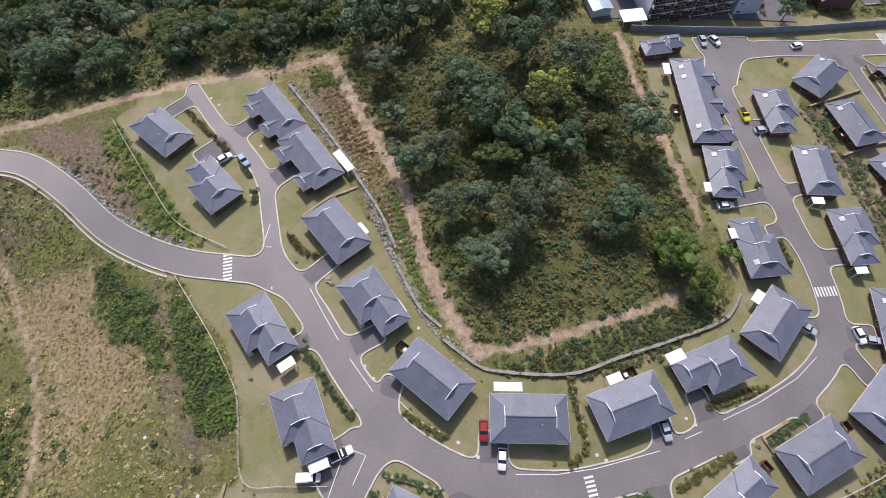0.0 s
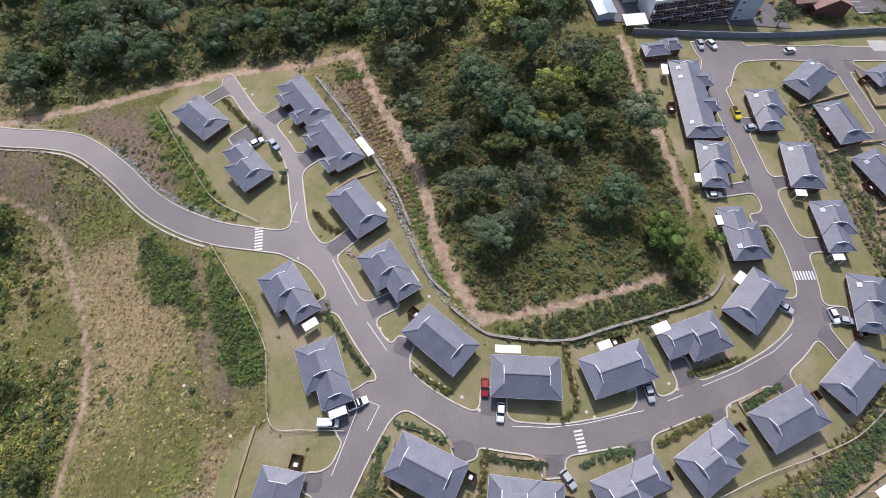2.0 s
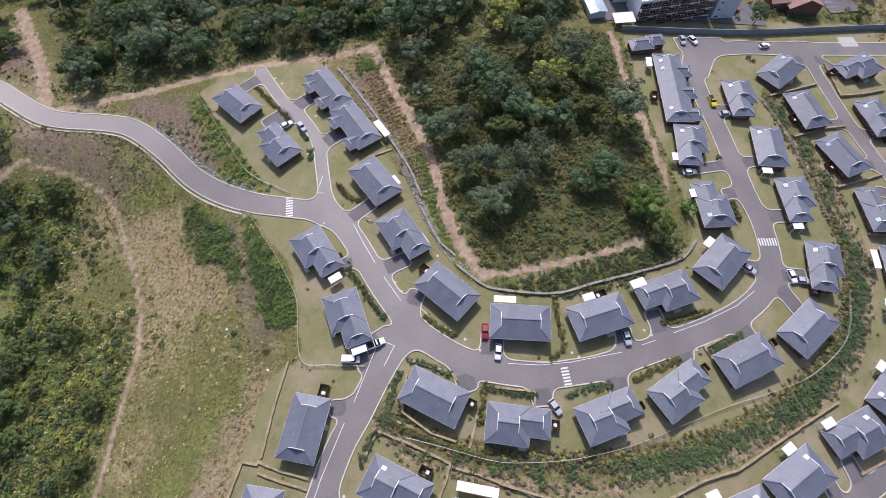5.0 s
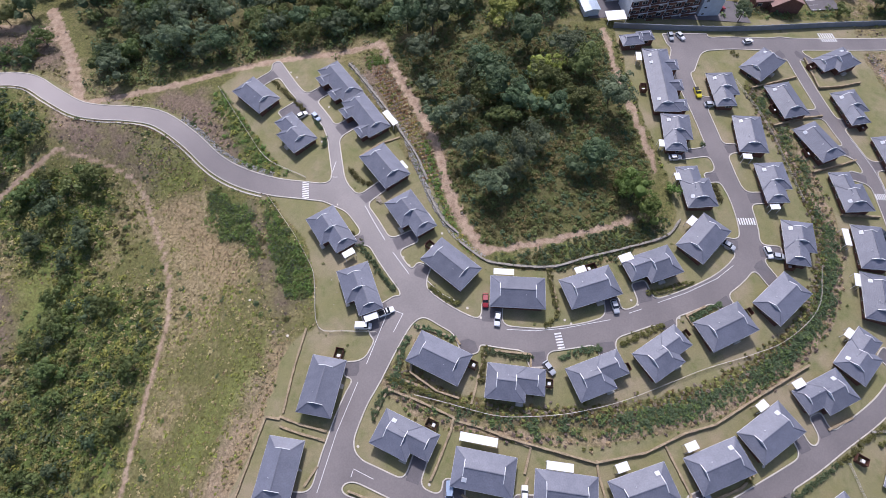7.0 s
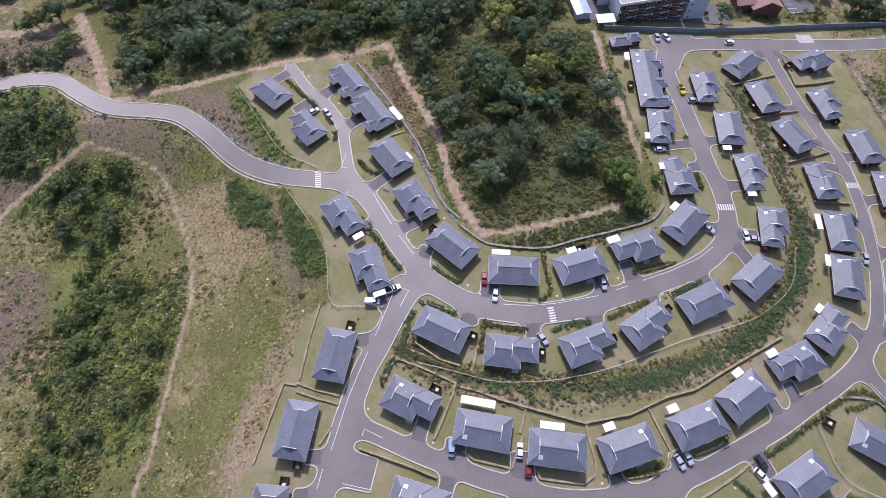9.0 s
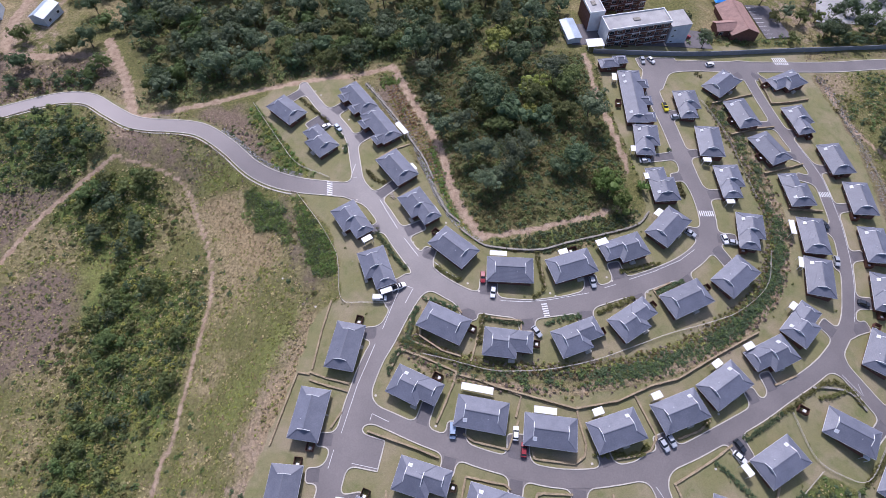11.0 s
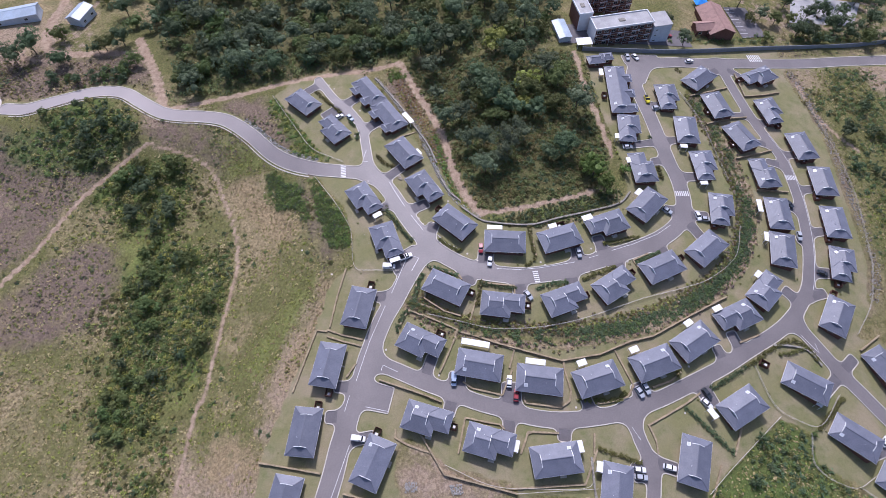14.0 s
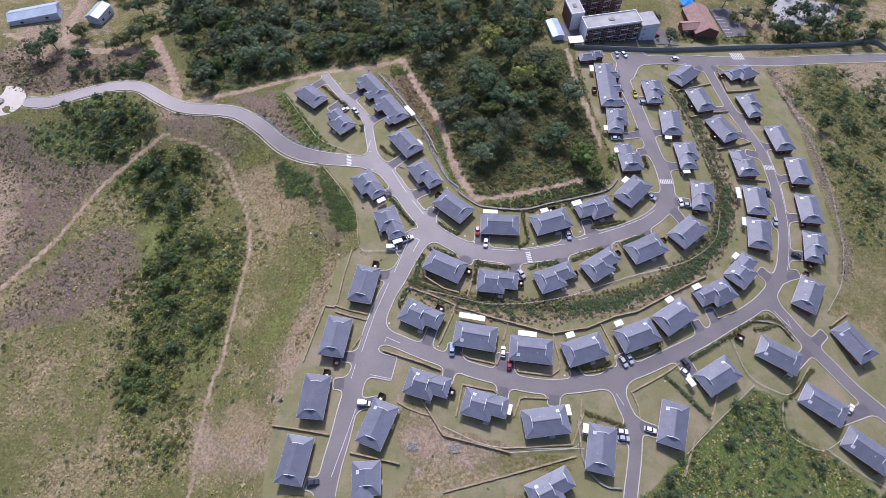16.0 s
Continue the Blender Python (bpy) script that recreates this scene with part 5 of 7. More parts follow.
def pave():
    """Asphalt in the rounded corners of the mouths, and the raised kerb round every lawn."""
    soft, hard, road_only = paved_fields()
    gy_, gx_ = np.gradient(soft, STEP)
    low = np.minimum.reduce([soft[:-1, :-1], soft[:-1, 1:], soft[1:, :-1], soft[1:, 1:]])
    high = np.maximum.reduce([soft[:-1, :-1], soft[:-1, 1:], soft[1:, :-1], soft[1:, 1:]])
    near = np.maximum.reduce([road_only[:-1, :-1], road_only[:-1, 1:], road_only[1:, :-1], road_only[1:, 1:]])
    verts, faces, runs = [], [], []
    for j, i in np.argwhere((low < 0) & ((high > 0) | (near > -2.6))):
        ring, cuts = [], []
        corners = [(j, i), (j, i + 1), (j + 1, i + 1), (j + 1, i)]
        for a, b in zip(corners, corners[1:] + corners[:1]):
            fa, fb = soft[a], soft[b]
            if fa < 0:
                ring.append((GX[a[1]], GY[a[0]]))
            if (fa < 0) != (fb < 0):
                t = fa / (fa - fb)
                p = (round(GX[a[1]] + (GX[b[1]] - GX[a[1]]) * t, 4), round(GY[a[0]] + (GY[b[0]] - GY[a[0]]) * t, 4))
                nx, ny = gx_[a] * (1 - t) + gx_[b] * t, gy_[a] * (1 - t) + gy_[b] * t
                k = math.hypot(nx, ny) + 1e-6
                ring.append(p)
                cuts.append((p, (nx / k, ny / k)))
        if len(ring) > 2:
            faces.append(list(range(len(verts), len(verts) + len(ring))))
            verts += [(x, y, gz(x, y) + 0.045) for x, y in ring]
        if len(cuts) == 2:
            runs.append(cuts)
    tagged(mesh_object("road_apron", verts, faces, asphalt), "asphalt in the rounded mouths of the drives", "road", kind="structure")
    owner = {}

    def root(p):
        while owner.setdefault(p, p) != p:
            owner[p] = owner[owner[p]]
            p = owner[p]
        return p

    for (p, _), (q, _) in runs:
        owner[root(p)] = root(q)
    loops = {}
    for run in runs:
        loops.setdefault(root(run[0][0]), []).append(run)
    for loop in loops.values():
        if len(loop) < 8:
            continue
        verts, faces = [], []
        for run in loop:
            k = len(verts)
            for p, n in run:
                out = (p[0] + 0.3 * n[0], p[1] + 0.3 * n[1])
                z, z2 = gz(*p), gz(*out)
                verts += [(*p, z - 0.1), (*p, z + 0.22), (*out, z2 + 0.22), (*out, z2 - 0.1)]
            faces += [(k, k + 1, k + 5, k + 4), (k + 1, k + 2, k + 6, k + 5), (k + 2, k + 3, k + 7, k + 6)]
        tagged(mesh_object("kerb", verts, faces, concrete), "pale cream concrete kerb with rounded corners", "kerb", kind="structure")


pave()
for rank, (name, line) in enumerate(lines.items()):
    w = WIDTHS[name] / 2
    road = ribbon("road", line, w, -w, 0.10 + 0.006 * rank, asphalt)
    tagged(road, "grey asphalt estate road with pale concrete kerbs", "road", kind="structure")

drain_line = offsets(lines["main"], -WIDTHS["main"] / 2 - 1.15)[2:104]
tagged(ribbon("drain", drain_line, 0.2, -0.2, 0.2, concrete, across=1), "pale concrete drain along the road's lower verge", "drain", kind="structure")

# ---- road paint ----
def stripes(a, b, width, count, parent):
    """A zebra crossing of painted bars from a to b."""
    a, b = Vector((*a, 0)), Vector((*b, 0))
    along = (b - a) / count
    side = Vector((-along.y, along.x, 0)).normalized() * width / 2
    for k in range(count):
        p, q = a + along * (k + 0.2), a + along * (k + 0.75)
        pts = [p - side, q - side, q + side, p + side]
        mesh_object("stripe", [(v.x, v.y, gz(v.x, v.y) + 0.155) for v in pts], [(0, 1, 2, 3)], paint, parent=parent)


roads = [o for o in scene.objects if o.name.startswith("road")]
for a, b, width, count in CROSSINGS:
    stripes(a, b, width, count, roads[0])


def paint_line(points, width, parent):
    line = np.array([q for a, b in zip(points, points[1:]) for q in np.linspace(a, b, max(2, int(math.dist(a, b) / 1.5)), endpoint=False)] + [points[-1]])
    ribbon("painted_line", line, width / 2, -width / 2, 0.15, paint, parent=parent, across=1)


for name, side, t0, t1 in EDGE_LINES:
    line = lines[name]
    n = len(line)
    ribbon("painted_line", offsets(line, side)[int(t0 * n):int(t1 * n)], 0.07, -0.07, 0.16, paint, parent=roads[0], across=1)


for pts in PAINTED:
    paint_line(pts, 0.14, roads[0])


# ---- drives ----
for k, (ax, ay, bx, by, w) in enumerate(DRIVES):
    line = smooth_line([(ax, ay), ((ax + bx) / 2, (ay + by) / 2), (bx, by)], 0.5)
    out = road_gap(line[:, 0], line[:, 1])
    t = np.gradient(line, axis=0)
    t /= np.linalg.norm(t, axis=1)[:, None] + 1e-9
    side = np.c_[-t[:, 1], t[:, 0]]
    keep = out > 0.1
    cols = [(line + side * ((w / 2 - 0.12) * f))[keep][:-1] for f in (1, 0.33, -0.33, -1)]
    n = len(cols[0])
    verts = [(x, y, gz(x, y) + 0.058 + 0.0004 * k) for c in cols for x, y in c]
    faces = [(j * n + i, (j + 1) * n + i, (j + 1) * n + i + 1, j * n + i + 1) for j in range(3) for i in range(n - 1)]
    if n < 2:
        continue
    tagged(mesh_object("driveway", verts, faces, drive), "dark asphalt driveway between kerb and house", "driveway", "driveways", kind="structure")


# ---- houses ----
PITCH = math.tan(radians(24.5))
CUT = 0.58


def slope_mesh(name, rows, parent, turn):
    """One slope in courses of tiles. rows: the lower and upper edge of each course, from the eave up."""
    bm = bmesh.new()
    last = None
    for (a0, b0), (a1, b1), rise in rows:
        lift = Vector((0, 0, rise))
        lo = [bm.verts.new(turn @ (Vector(p) + lift)) for p in (a0, b0)]
        hi = [bm.verts.new(turn @ Vector(p)) for p in (a1, b1)]
        if last:
            bm.faces.new((last[0], last[1], lo[1], lo[0]))
        else:
            drop = [bm.verts.new(turn @ (Vector(p) - Vector((0, 0, 0.1)))) for p in (a0, b0)]
            bm.faces.new((drop[0], drop[1], lo[1], lo[0]))
        bm.faces.new((lo[0], lo[1], hi[1], hi[0]))
        last = hi
    part(name, bm, tile, parent)


def roof(ob, length, width, turn, ends=(1, -1), rise=0.03):
    """A tiled hip roof whose ends finish in small white gables; an end left out runs on square."""
    half = width / 2
    n = max(6, round(half / 0.36))

    def reach(u, s):
        return s * (length / 2 - (min(u, CUT) * half if s in ends else 0))

    for s in (1, -1):
        rows = []
        for i in range(n):
            u, v = i / n, (i + 1) / n
            y0, y1, z0, z1 = -s * half * (1 - u), -s * half * (1 - v), u * half * PITCH, v * half * PITCH
            rows.append((((reach(u, -s), y0, z0), (reach(u, s), y0, z0)), ((reach(v, -s), y1, z1), (reach(v, s), y1, z1)), rise))
        slope_mesh("roof_slope", rows, ob, turn)
    e, g, h = length / 2 - CUT * half, (1 - CUT) * half, half * PITCH
    for s in ends:
        rows, m = [], round(n * CUT)
        for i in range(m):
            u, v = i / m * CUT, (i + 1) / m * CUT
            x0, x1, y0, y1 = reach(u, s), reach(v, s), s * half * (1 - u), s * half * (1 - v)
            rows.append((((x0, -y0, u * h), (x0, y0, u * h)), ((x1, -y1, v * h), (x1, y1, v * h)), rise))
        slope_mesh("roof_hip", rows, ob, turn)
        bm = bmesh.new()
        bm.faces.new([bm.verts.new(turn @ Vector(p)) for p in ((s * (e - 0.03), -s * g, h * CUT - 0.03), (s * (e - 0.03), s * g, h * CUT - 0.03), (s * (e - 0.03), 0, h))])
        part("gablet", bm, white, ob, "white gable panel")
        for k in (1, -1):
            part("verge_board", bar_mesh([((s * e, 0, h + 0.06), (s * e, k * g, h * CUT + 0.06))], 0.15, 0.07, turn), white, ob, "white verge board")
            part("hip_cap", bar_mesh([((s * e, k * g, h * CUT + 0.05), (s * length / 2, k * half, 0.05))], 0.2, 0.05, turn), tile, ob)
    x0, x1 = (-e if -1 in ends else -length / 2), (e if 1 in ends else length / 2)
    part("ridge_cap", bar_mesh([((x0, 0, h + 0.05), (x1, 0, h + 0.05))], 0.22, 0.06, turn), tile, ob)
    for a, b in (((-1, -1), (1, -1)), ((1, 1), (-1, 1)), *((((s, -s), (s, s))) for s in ends)):
        pa, pb = ((p[0] * length / 2, p[1] * half, -0.1) for p in (a, b))
        part("fascia", bar_mesh([(pa, pb)], 0.06, 0.1, turn), white, ob)


def bar_mesh(pairs, w, d, turn=Matrix.Identity(4)):
    bm = bmesh.new()
    for a, b in pairs:
        a, b = turn @ Vector(a), turn @ Vector(b)
        along = (b - a).normalized()
        side = along.cross(Vector((0, 0, 1))).normalized() * w / 2
        up = side.cross(along).normalized() * d
        vs = [bm.verts.new(p + k) for p in (a, b) for k in (side - up, side + up, -side + up, -side - up)]
        for q in ((0, 1, 5, 4), (1, 2, 6, 5), (2, 3, 7, 6), (3, 0, 4, 7), (3, 2, 1, 0), (4, 5, 6, 7)):
            bm.faces.new([vs[i] for i in q])
    return bm


def window(ob, x, y, w, across=False):
    """A white two-light window in a wall that faces along y, or along x."""
    def at(a, b, d, z0, z1):
        return (y - d, y + d, a, b, z0, z1) if across else (a, b, y - d, y + d, z0, z1)
    f = part("window", boxes(at(x - w / 2, x + w / 2, 0.06, 0.95, 2.15)), white, ob)
    part("pane", boxes(at(x - w / 2 + 0.07, x - 0.03, 0.08, 1.03, 2.07)), glass, f)
    part("pane", boxes(at(x + 0.03, x + w / 2 - 0.07, 0.08, 1.03, 2.07)), glass, f)


EAVE = 2.6


def soffit(ob, x0, x1, y0, y1):
    part("soffit", boxes((x0, x1, y0, y1, EAVE - 0.14, EAVE - 0.08)), white, ob)


def solar(ob, x, width, side=1):
    """A pale solar panel that lies on the slope of that side."""
    u = 0.42
    t = Matrix.Translation((x, side * width / 2 * (1 - u), width / 2 * u * PITCH + EAVE + 0.1)) @ Matrix.Rotation(-side * math.atan(PITCH), 4, "X")
    bm = boxes((-0.55, 0.55, -0.5, 0.5, -0.04, 0.06))
    bmesh.ops.transform(bm, matrix=t, verts=bm.verts)
    s = part("solar_panel", bm, white, ob, "pale solar water panel on the roof")
    bm = boxes((-0.47, 0.47, -0.42, 0.42, 0.055, 0.075))
    bmesh.ops.transform(bm, matrix=t, verts=bm.verts)
    part("pane", bm, pale_glass, s)


def build_house(m, wing, sky, length=14.4, width=8.8):
    """wing: +1 or -1, the end of the front (-y) at which the house steps back for a carport. sky: a roof light by that end."""
    words = "brick house with stepped dark grey tiled roof and white verges" if wing else "plain brick house with dark grey tiled hip roof"
    ob = empty("house", m, words, "house", "estate houses")
    up = Matrix.Translation((0, 0, EAVE))
    ow, ol, i = width / 2 - 0.65, length / 2 - 0.65, 0.65
    if not wing:
        part("wall", boxes((-ol, ol, -ow, ow, -1.6, EAVE - 0.1)), brick, ob)
        roof(ob, length, width, up)
        soffit(ob, -length / 2 + 0.04, length / 2 - 0.04, -width / 2 + 0.04, width / 2 - 0.04)
    else:
        back, main, ext = 2.2, 9.8, 8.4
        mx = wing * (main / 2 - length / 2)
        ex = wing * (length / 2 - ext / 2)
        part("wall", boxes((mx - main / 2 + i, mx + main / 2 - i, -ow, ow, -1.6, EAVE - 0.1)), brick, ob)
        part("wall", boxes((min(0, wing * ol), max(0, wing * ol), -ow + back, ow - 0.02, -1.6, EAVE - 0.1)), brick, ob)
        roof(ob, main, width, up @ Matrix.Translation((mx, 0, 0)))
        roof(ob, ext, width - back, up @ Matrix.Translation((ex, back / 2, -0.02)), ends=(wing,))
        soffit(ob, mx - main / 2 + 0.04, mx + main / 2 - 0.04, -width / 2 + 0.04, width / 2 - 0.04)
        part("soffit", boxes((ex - ext / 2 + 0.04, ex + ext / 2 - 0.04, -width / 2 + back + 0.04, width / 2 - 0.05, EAVE - 0.16, EAVE - 0.1)), white, ob)
    for x in (-4.6, -0.6, 3.6):
        window(ob, x, ow, 1.5)
        if not wing or x * wing < 1:
            window(ob, x, -ow, 1.5)
    window(ob, 0, -ol, 1.8, across=True)
    window(ob, 0.4, ol, 1.8, across=True)
    d = part("door", boxes((1.0, 1.95, -ow - 0.06, -ow + 0.05, 0.1, 2.15)), timber, ob, "brown timber front door")
    part("door_handle", boxes((1.82, 1.9, -ow - 0.12, -ow - 0.06, 1.05, 1.1)), white, d)
    part("step", boxes((0.6, 2.4, -ow - 1.0, -ow, -0.8, 0.12)), concrete, ob)
    if sky:
        solar(ob, -wing * 4.0 if wing else 4.2, width)
    # chimney-like vent pipe
    bm = bmesh.new()
    tube(bm, (-2.0, 1.4, EAVE + 1.0), (-2.0, 1.4, EAVE + 1.85), 0.06, 0.06, 6)
    part("vent_pipe", bm, white, ob)
    return ob


made = {}
for x, y, angle, wing, sky in HOUSES:
    m = pose(x, y, gz(x, y) + 0.1, 0, 0, angle)
    if (wing, sky) in made:
        copy_thing(made[wing, sky], m)
    else:
        made[wing, sky] = build_house(m, wing, sky)


def terrace_house(x, y, angle, length, width, side, gables, size):
    """A long house with small cross gables along one side."""
    ob = empty("terrace_house", pose(x, y, gz(x, y) + 0.1, 0, 0, angle), "long brick terrace with dark grey tiled roof and cross gables", "house", "terraces")
    up = Matrix.Translation((0, 0, EAVE))
    ow, ol = width / 2 - 0.6, length / 2 - 0.6
    part("wall", boxes((-ol, ol, -ow, ow, -1.6, EAVE - 0.1)), brick, ob)
    roof(ob, length, width, up)
    soffit(ob, -length / 2 + 0.04, length / 2 - 0.04, -width / 2 + 0.04, width / 2 - 0.04)
    for gx in gables:
        reach = width / 2 + size
        turn = up @ Matrix.Translation((gx, side * reach / 2, -0.02)) @ Matrix.Rotation(side * math.pi / 2, 4, "Z")
        roof(ob, reach, 4.6, turn, ends=(1,))
        part("wall", boxes((gx - 1.8, gx + 1.8, min(0, side * (reach - 0.5)), max(0, side * (reach - 0.5)), -1.6, EAVE - 0.12)), brick, ob)
    if length > 20:
        for x_ in (-9.5, 6.5, 9.8):
            solar(ob, x_, width, -side)
    n = int(length // 4)
    for k in range(n):
        window(ob, -length / 2 + (k + 0.6) * length / n, -side * ow, 1.5)
    window(ob, 0, -ol, 1.6, across=True)
    window(ob, 0, ol, 1.6, across=True)
    return ob


for row in TERRACES:
    terrace_house(*row)


# ---- patio covers, yards ----
for x, y, angle, l, w in PATIOS:
    ob = empty("patio_cover", pose(x, y, gz(x, y) + 0.05, 0, 0, angle), "white flat patio roof on thin posts beside a house", "patio cover", "patio covers")
    part("sheet", boxes((-l / 2, l / 2, -w / 2, w / 2, 2.32, 2.38)), white, ob)
    part("beam", boxes((-l / 2, l / 2, -w / 2 + 0.05, -w / 2 + 0.15, 2.2, 2.32)), white, ob)
    part("beam", boxes((-l / 2, l / 2, w / 2 - 0.15, w / 2 - 0.05, 2.2, 2.32)), white, ob)
    for sx in (-1, 1):
        for sy in (-1, 1):
            part("post", boxes((sx * (l / 2 - 0.12) - 0.05, sx * (l / 2 - 0.12) + 0.05, sy * (w / 2 - 0.1) - 0.05, sy * (w / 2 - 0.1) + 0.05, -0.4, 2.2)), white, ob)

for x, y, angle in YARDS:
    ob = empty("drying_yard", pose(x, y, gz(x, y), 0, 0, angle), "brown timber screened drying yard beside a house", "timber screen", "drying yards")
    l, w = 1.35, 0.95
    for a, b in (((-l, -w), (l, -w)), ((-l, w), (l, w)), ((-l, -w), (-l, w)), ((l, -w), (l, w))):
        for k in range(4):
            z = 0.3 + 0.42 * k
            part("board", boxes((min(a[0], b[0]) - 0.03, max(a[0], b[0]) + 0.03, min(a[1], b[1]) - 0.03, max(a[1], b[1]) + 0.03, z - 0.18, z + 0.19)), timber, ob)
    part("tank", boxes((-0.9, -0.1, -0.5, 0.4, 0.0, 1.0), bevel=0.08), white, ob, "pale tank inside the screen")


# ---- walls, fences, hedges ----
def swept(points, half, high):
    """One bent bar of rectangular section along the points."""
    bm = bmesh.new()
    rings = []
    for k, p in enumerate(points):
        d = points[min(k + 1, len(points) - 1)] - points[max(k - 1, 0)]
        s = Vector((-d.y, d.x, 0)).normalized() * half
        rings.append([bm.verts.new(p + v) for v in (s, s + Vector((0, 0, high)), -s + Vector((0, 0, high)), -s)])
    for a, b in zip(rings, rings[1:]):
        for j in range(4):
            bm.faces.new((a[j], b[j], b[(j + 1) % 4], a[(j + 1) % 4]))
    bm.faces.new(rings[0][::-1])
    bm.faces.new(rings[-1])
    return bm


def barrier(kind, pts):
    line = smooth_line(pts, 1.6) if kind in ("hedge", "stone", "rail", "fence") else np.array([p for a, b in zip(pts, pts[1:]) for p in np.linspace(a, b, max(2, int(math.hypot(b[0] - a[0], b[1] - a[1]) / 1.6)), endpoint=False)] + [pts[-1]])
    gap = road_gap(line[:, 0], line[:, 1])
    spec = {"stone": ("garden_wall", 0.3, 0.6, stone, "low pale stone boundary wall", "wall"), "brickwall": ("garden_wall", 0.27, 0.45, earth_wall, "low brown block garden wall", "wall"),
            "timberwall": ("garden_wall", 0.24, 0.85, earth_wall, "brown block retaining wall between plots", "wall")}
    if kind in spec:
        name, half, high, mat, label, cat = spec[kind]
        if (gap[:-1] < 0.3).all():
            return
        ob = empty(name, pose(*line[0], gz(*line[0])), label, cat, "walls")
        off = Vector((*line[0], gz(*line[0])))
        for k in range(len(line) - 1):
            if gap[k] < 0.3:
                continue
            a, b = Vector((*line[k], gz(*line[k]))) - off, Vector((*line[k + 1], gz(*line[k + 1]))) - off
            bm = bmesh.new()
            along = (b - a).normalized()
            side = Vector((-along.y, along.x, 0)).normalized() * half * (1 + 0.15 * math.sin(k * 2.3))
            top = high * (1 + 0.08 * math.sin(k * 1.7))
            vs = [bm.verts.new(p + s + Vector((0, 0, z))) for p in (a, b + along * 0.02) for s, z in ((side, -0.8), (side, top), (-side, top), (-side, -0.8))]
            for q in ((0, 1, 5, 4), (1, 2, 6, 5), (2, 3, 7, 6), (3, 2, 1, 0), (4, 5, 6, 7)):
                bm.faces.new([vs[j] for j in q])
            part("block", bm, mat, ob)
    elif kind in ("fence", "rail"):
        ob = empty("fence", pose(*line[0], gz(*line[0])), "thin pale wire fence on light posts" if kind == "fence" else "low brown timber roadside rail", "fence", "fences")
        off = Vector((*line[0], gz(*line[0])))
        high, thick, mat = (1.15, 0.045, concrete) if kind == "fence" else (0.55, 0.08, timber)
        tops = []
        for k in range(len(line)):
            if gap[k] < 0.3:
                tops.append(None)
                continue
            p = Vector((*line[k], gz(*line[k]))) - off
            if k % 2 == 0:
                part("post", boxes((p.x - thick, p.x + thick, p.y - thick, p.y + thick, p.z - 0.5, p.z + high)), mat, ob)
            tops.append(p)
        runs, run = [], []
        for p in [*tops, None]:
            if p is not None:
                run.append(p)
            elif run:
                runs.append(run)
                run = []
        for lift in ((0.35, 0.7, 1.05) if kind == "fence" else (0.45,)):
            for run in runs:
                if len(run) > 1:
                    part("rail", swept([p + Vector((0, 0, lift)) for p in run], 0.025 if kind == "fence" else 0.06, 0.035), mat, ob)
    else:
        c, s = [], []
        hr = random.Random(int(line[0][0] * 10) + 5)
        for k in range(len(line)):
            if gap[k] > 1.0:
                for _ in range(11):
                    c.append((line[k][0] + hr.gauss(0, 0.4), line[k][1] + hr.gauss(0, 0.35), gz(*line[k]) + hr.uniform(0.2, 0.6)))
                    s.append(hr.uniform(0.3, 0.55))
        if c:
            ob = leaf_cloud("hedge", c, s, 9, 0.2, LEAVES["olive"] if len(line) % 2 else LEAVES["dark"], int(line[0][0]))
            tagged(ob, "low clipped dark green garden hedge", "hedge", "hedges")


def leaf_cloud(name, centres, sizes, per, leaf, material_, seed, tall=0.9):
    """Clumps of small leaves round many centres, in one mesh."""
    g = np.random.default_rng(abs(seed) + 1)
    c, s = np.repeat(np.array(centres, float), per, 0), np.repeat(np.array(sizes, float), per)
    n = len(c)
    d = g.normal(size=(n, 3))
    d /= np.linalg.norm(d, axis=1)[:, None]
    d[:, 2] = np.abs(d[:, 2]) * tall
    p = c + d * (s * g.uniform(0.5, 1.05, n))[:, None]
    up = d + g.normal(size=(n, 3)) * 0.35 + (0, 0, 1.1)
    up /= np.linalg.norm(up, axis=1)[:, None]
    a = np.cross(up, g.normal(size=(n, 3)))
    a /= np.linalg.norm(a, axis=1)[:, None] + 1e-9
    b = np.cross(up, a)
    k = (leaf * (0.6 + 0.8 * g.random(n)) * np.clip(s / np.mean(s), 0.5, 2.0))[:, None]
    droop = up * k * 0.3
    verts = np.stack([p - a * k - droop, p + b * k * 0.6, p + a * k - droop, p - b * k * 0.6], 1).reshape(-1, 3)
    faces = np.arange(4 * n).reshape(-1, 4)
    return mesh_object(name, verts.tolist(), faces.tolist(), material_)


for kind, pts in BARRIERS:
    barrier(kind, pts)


# ---- cars ----
PAINTS = {k: material("car_" + k, c, 0.3, vary=0.04, bump=0.0) for k, c in (("white", (0.75, 0.75, 0.75)), ("silver", (0.42, 0.44, 0.47)), ("red", (0.28, 0.02, 0.03)), ("yellow", (0.65, 0.55, 0.02)),
                                                                         ("blue", (0.30, 0.38, 0.50)), ("dark", (0.03, 0.035, 0.045)))}
rubber = material("rubber", (0.02, 0.02, 0.02), 0.8, bump=0.0)
lamp_glass = material("lamp_glass", (0.6, 0.6, 0.6), 0.15, bump=0.0)
red_glass = material("tail_glass", (0.35, 0.02, 0.02), 0.2, bump=0.0)


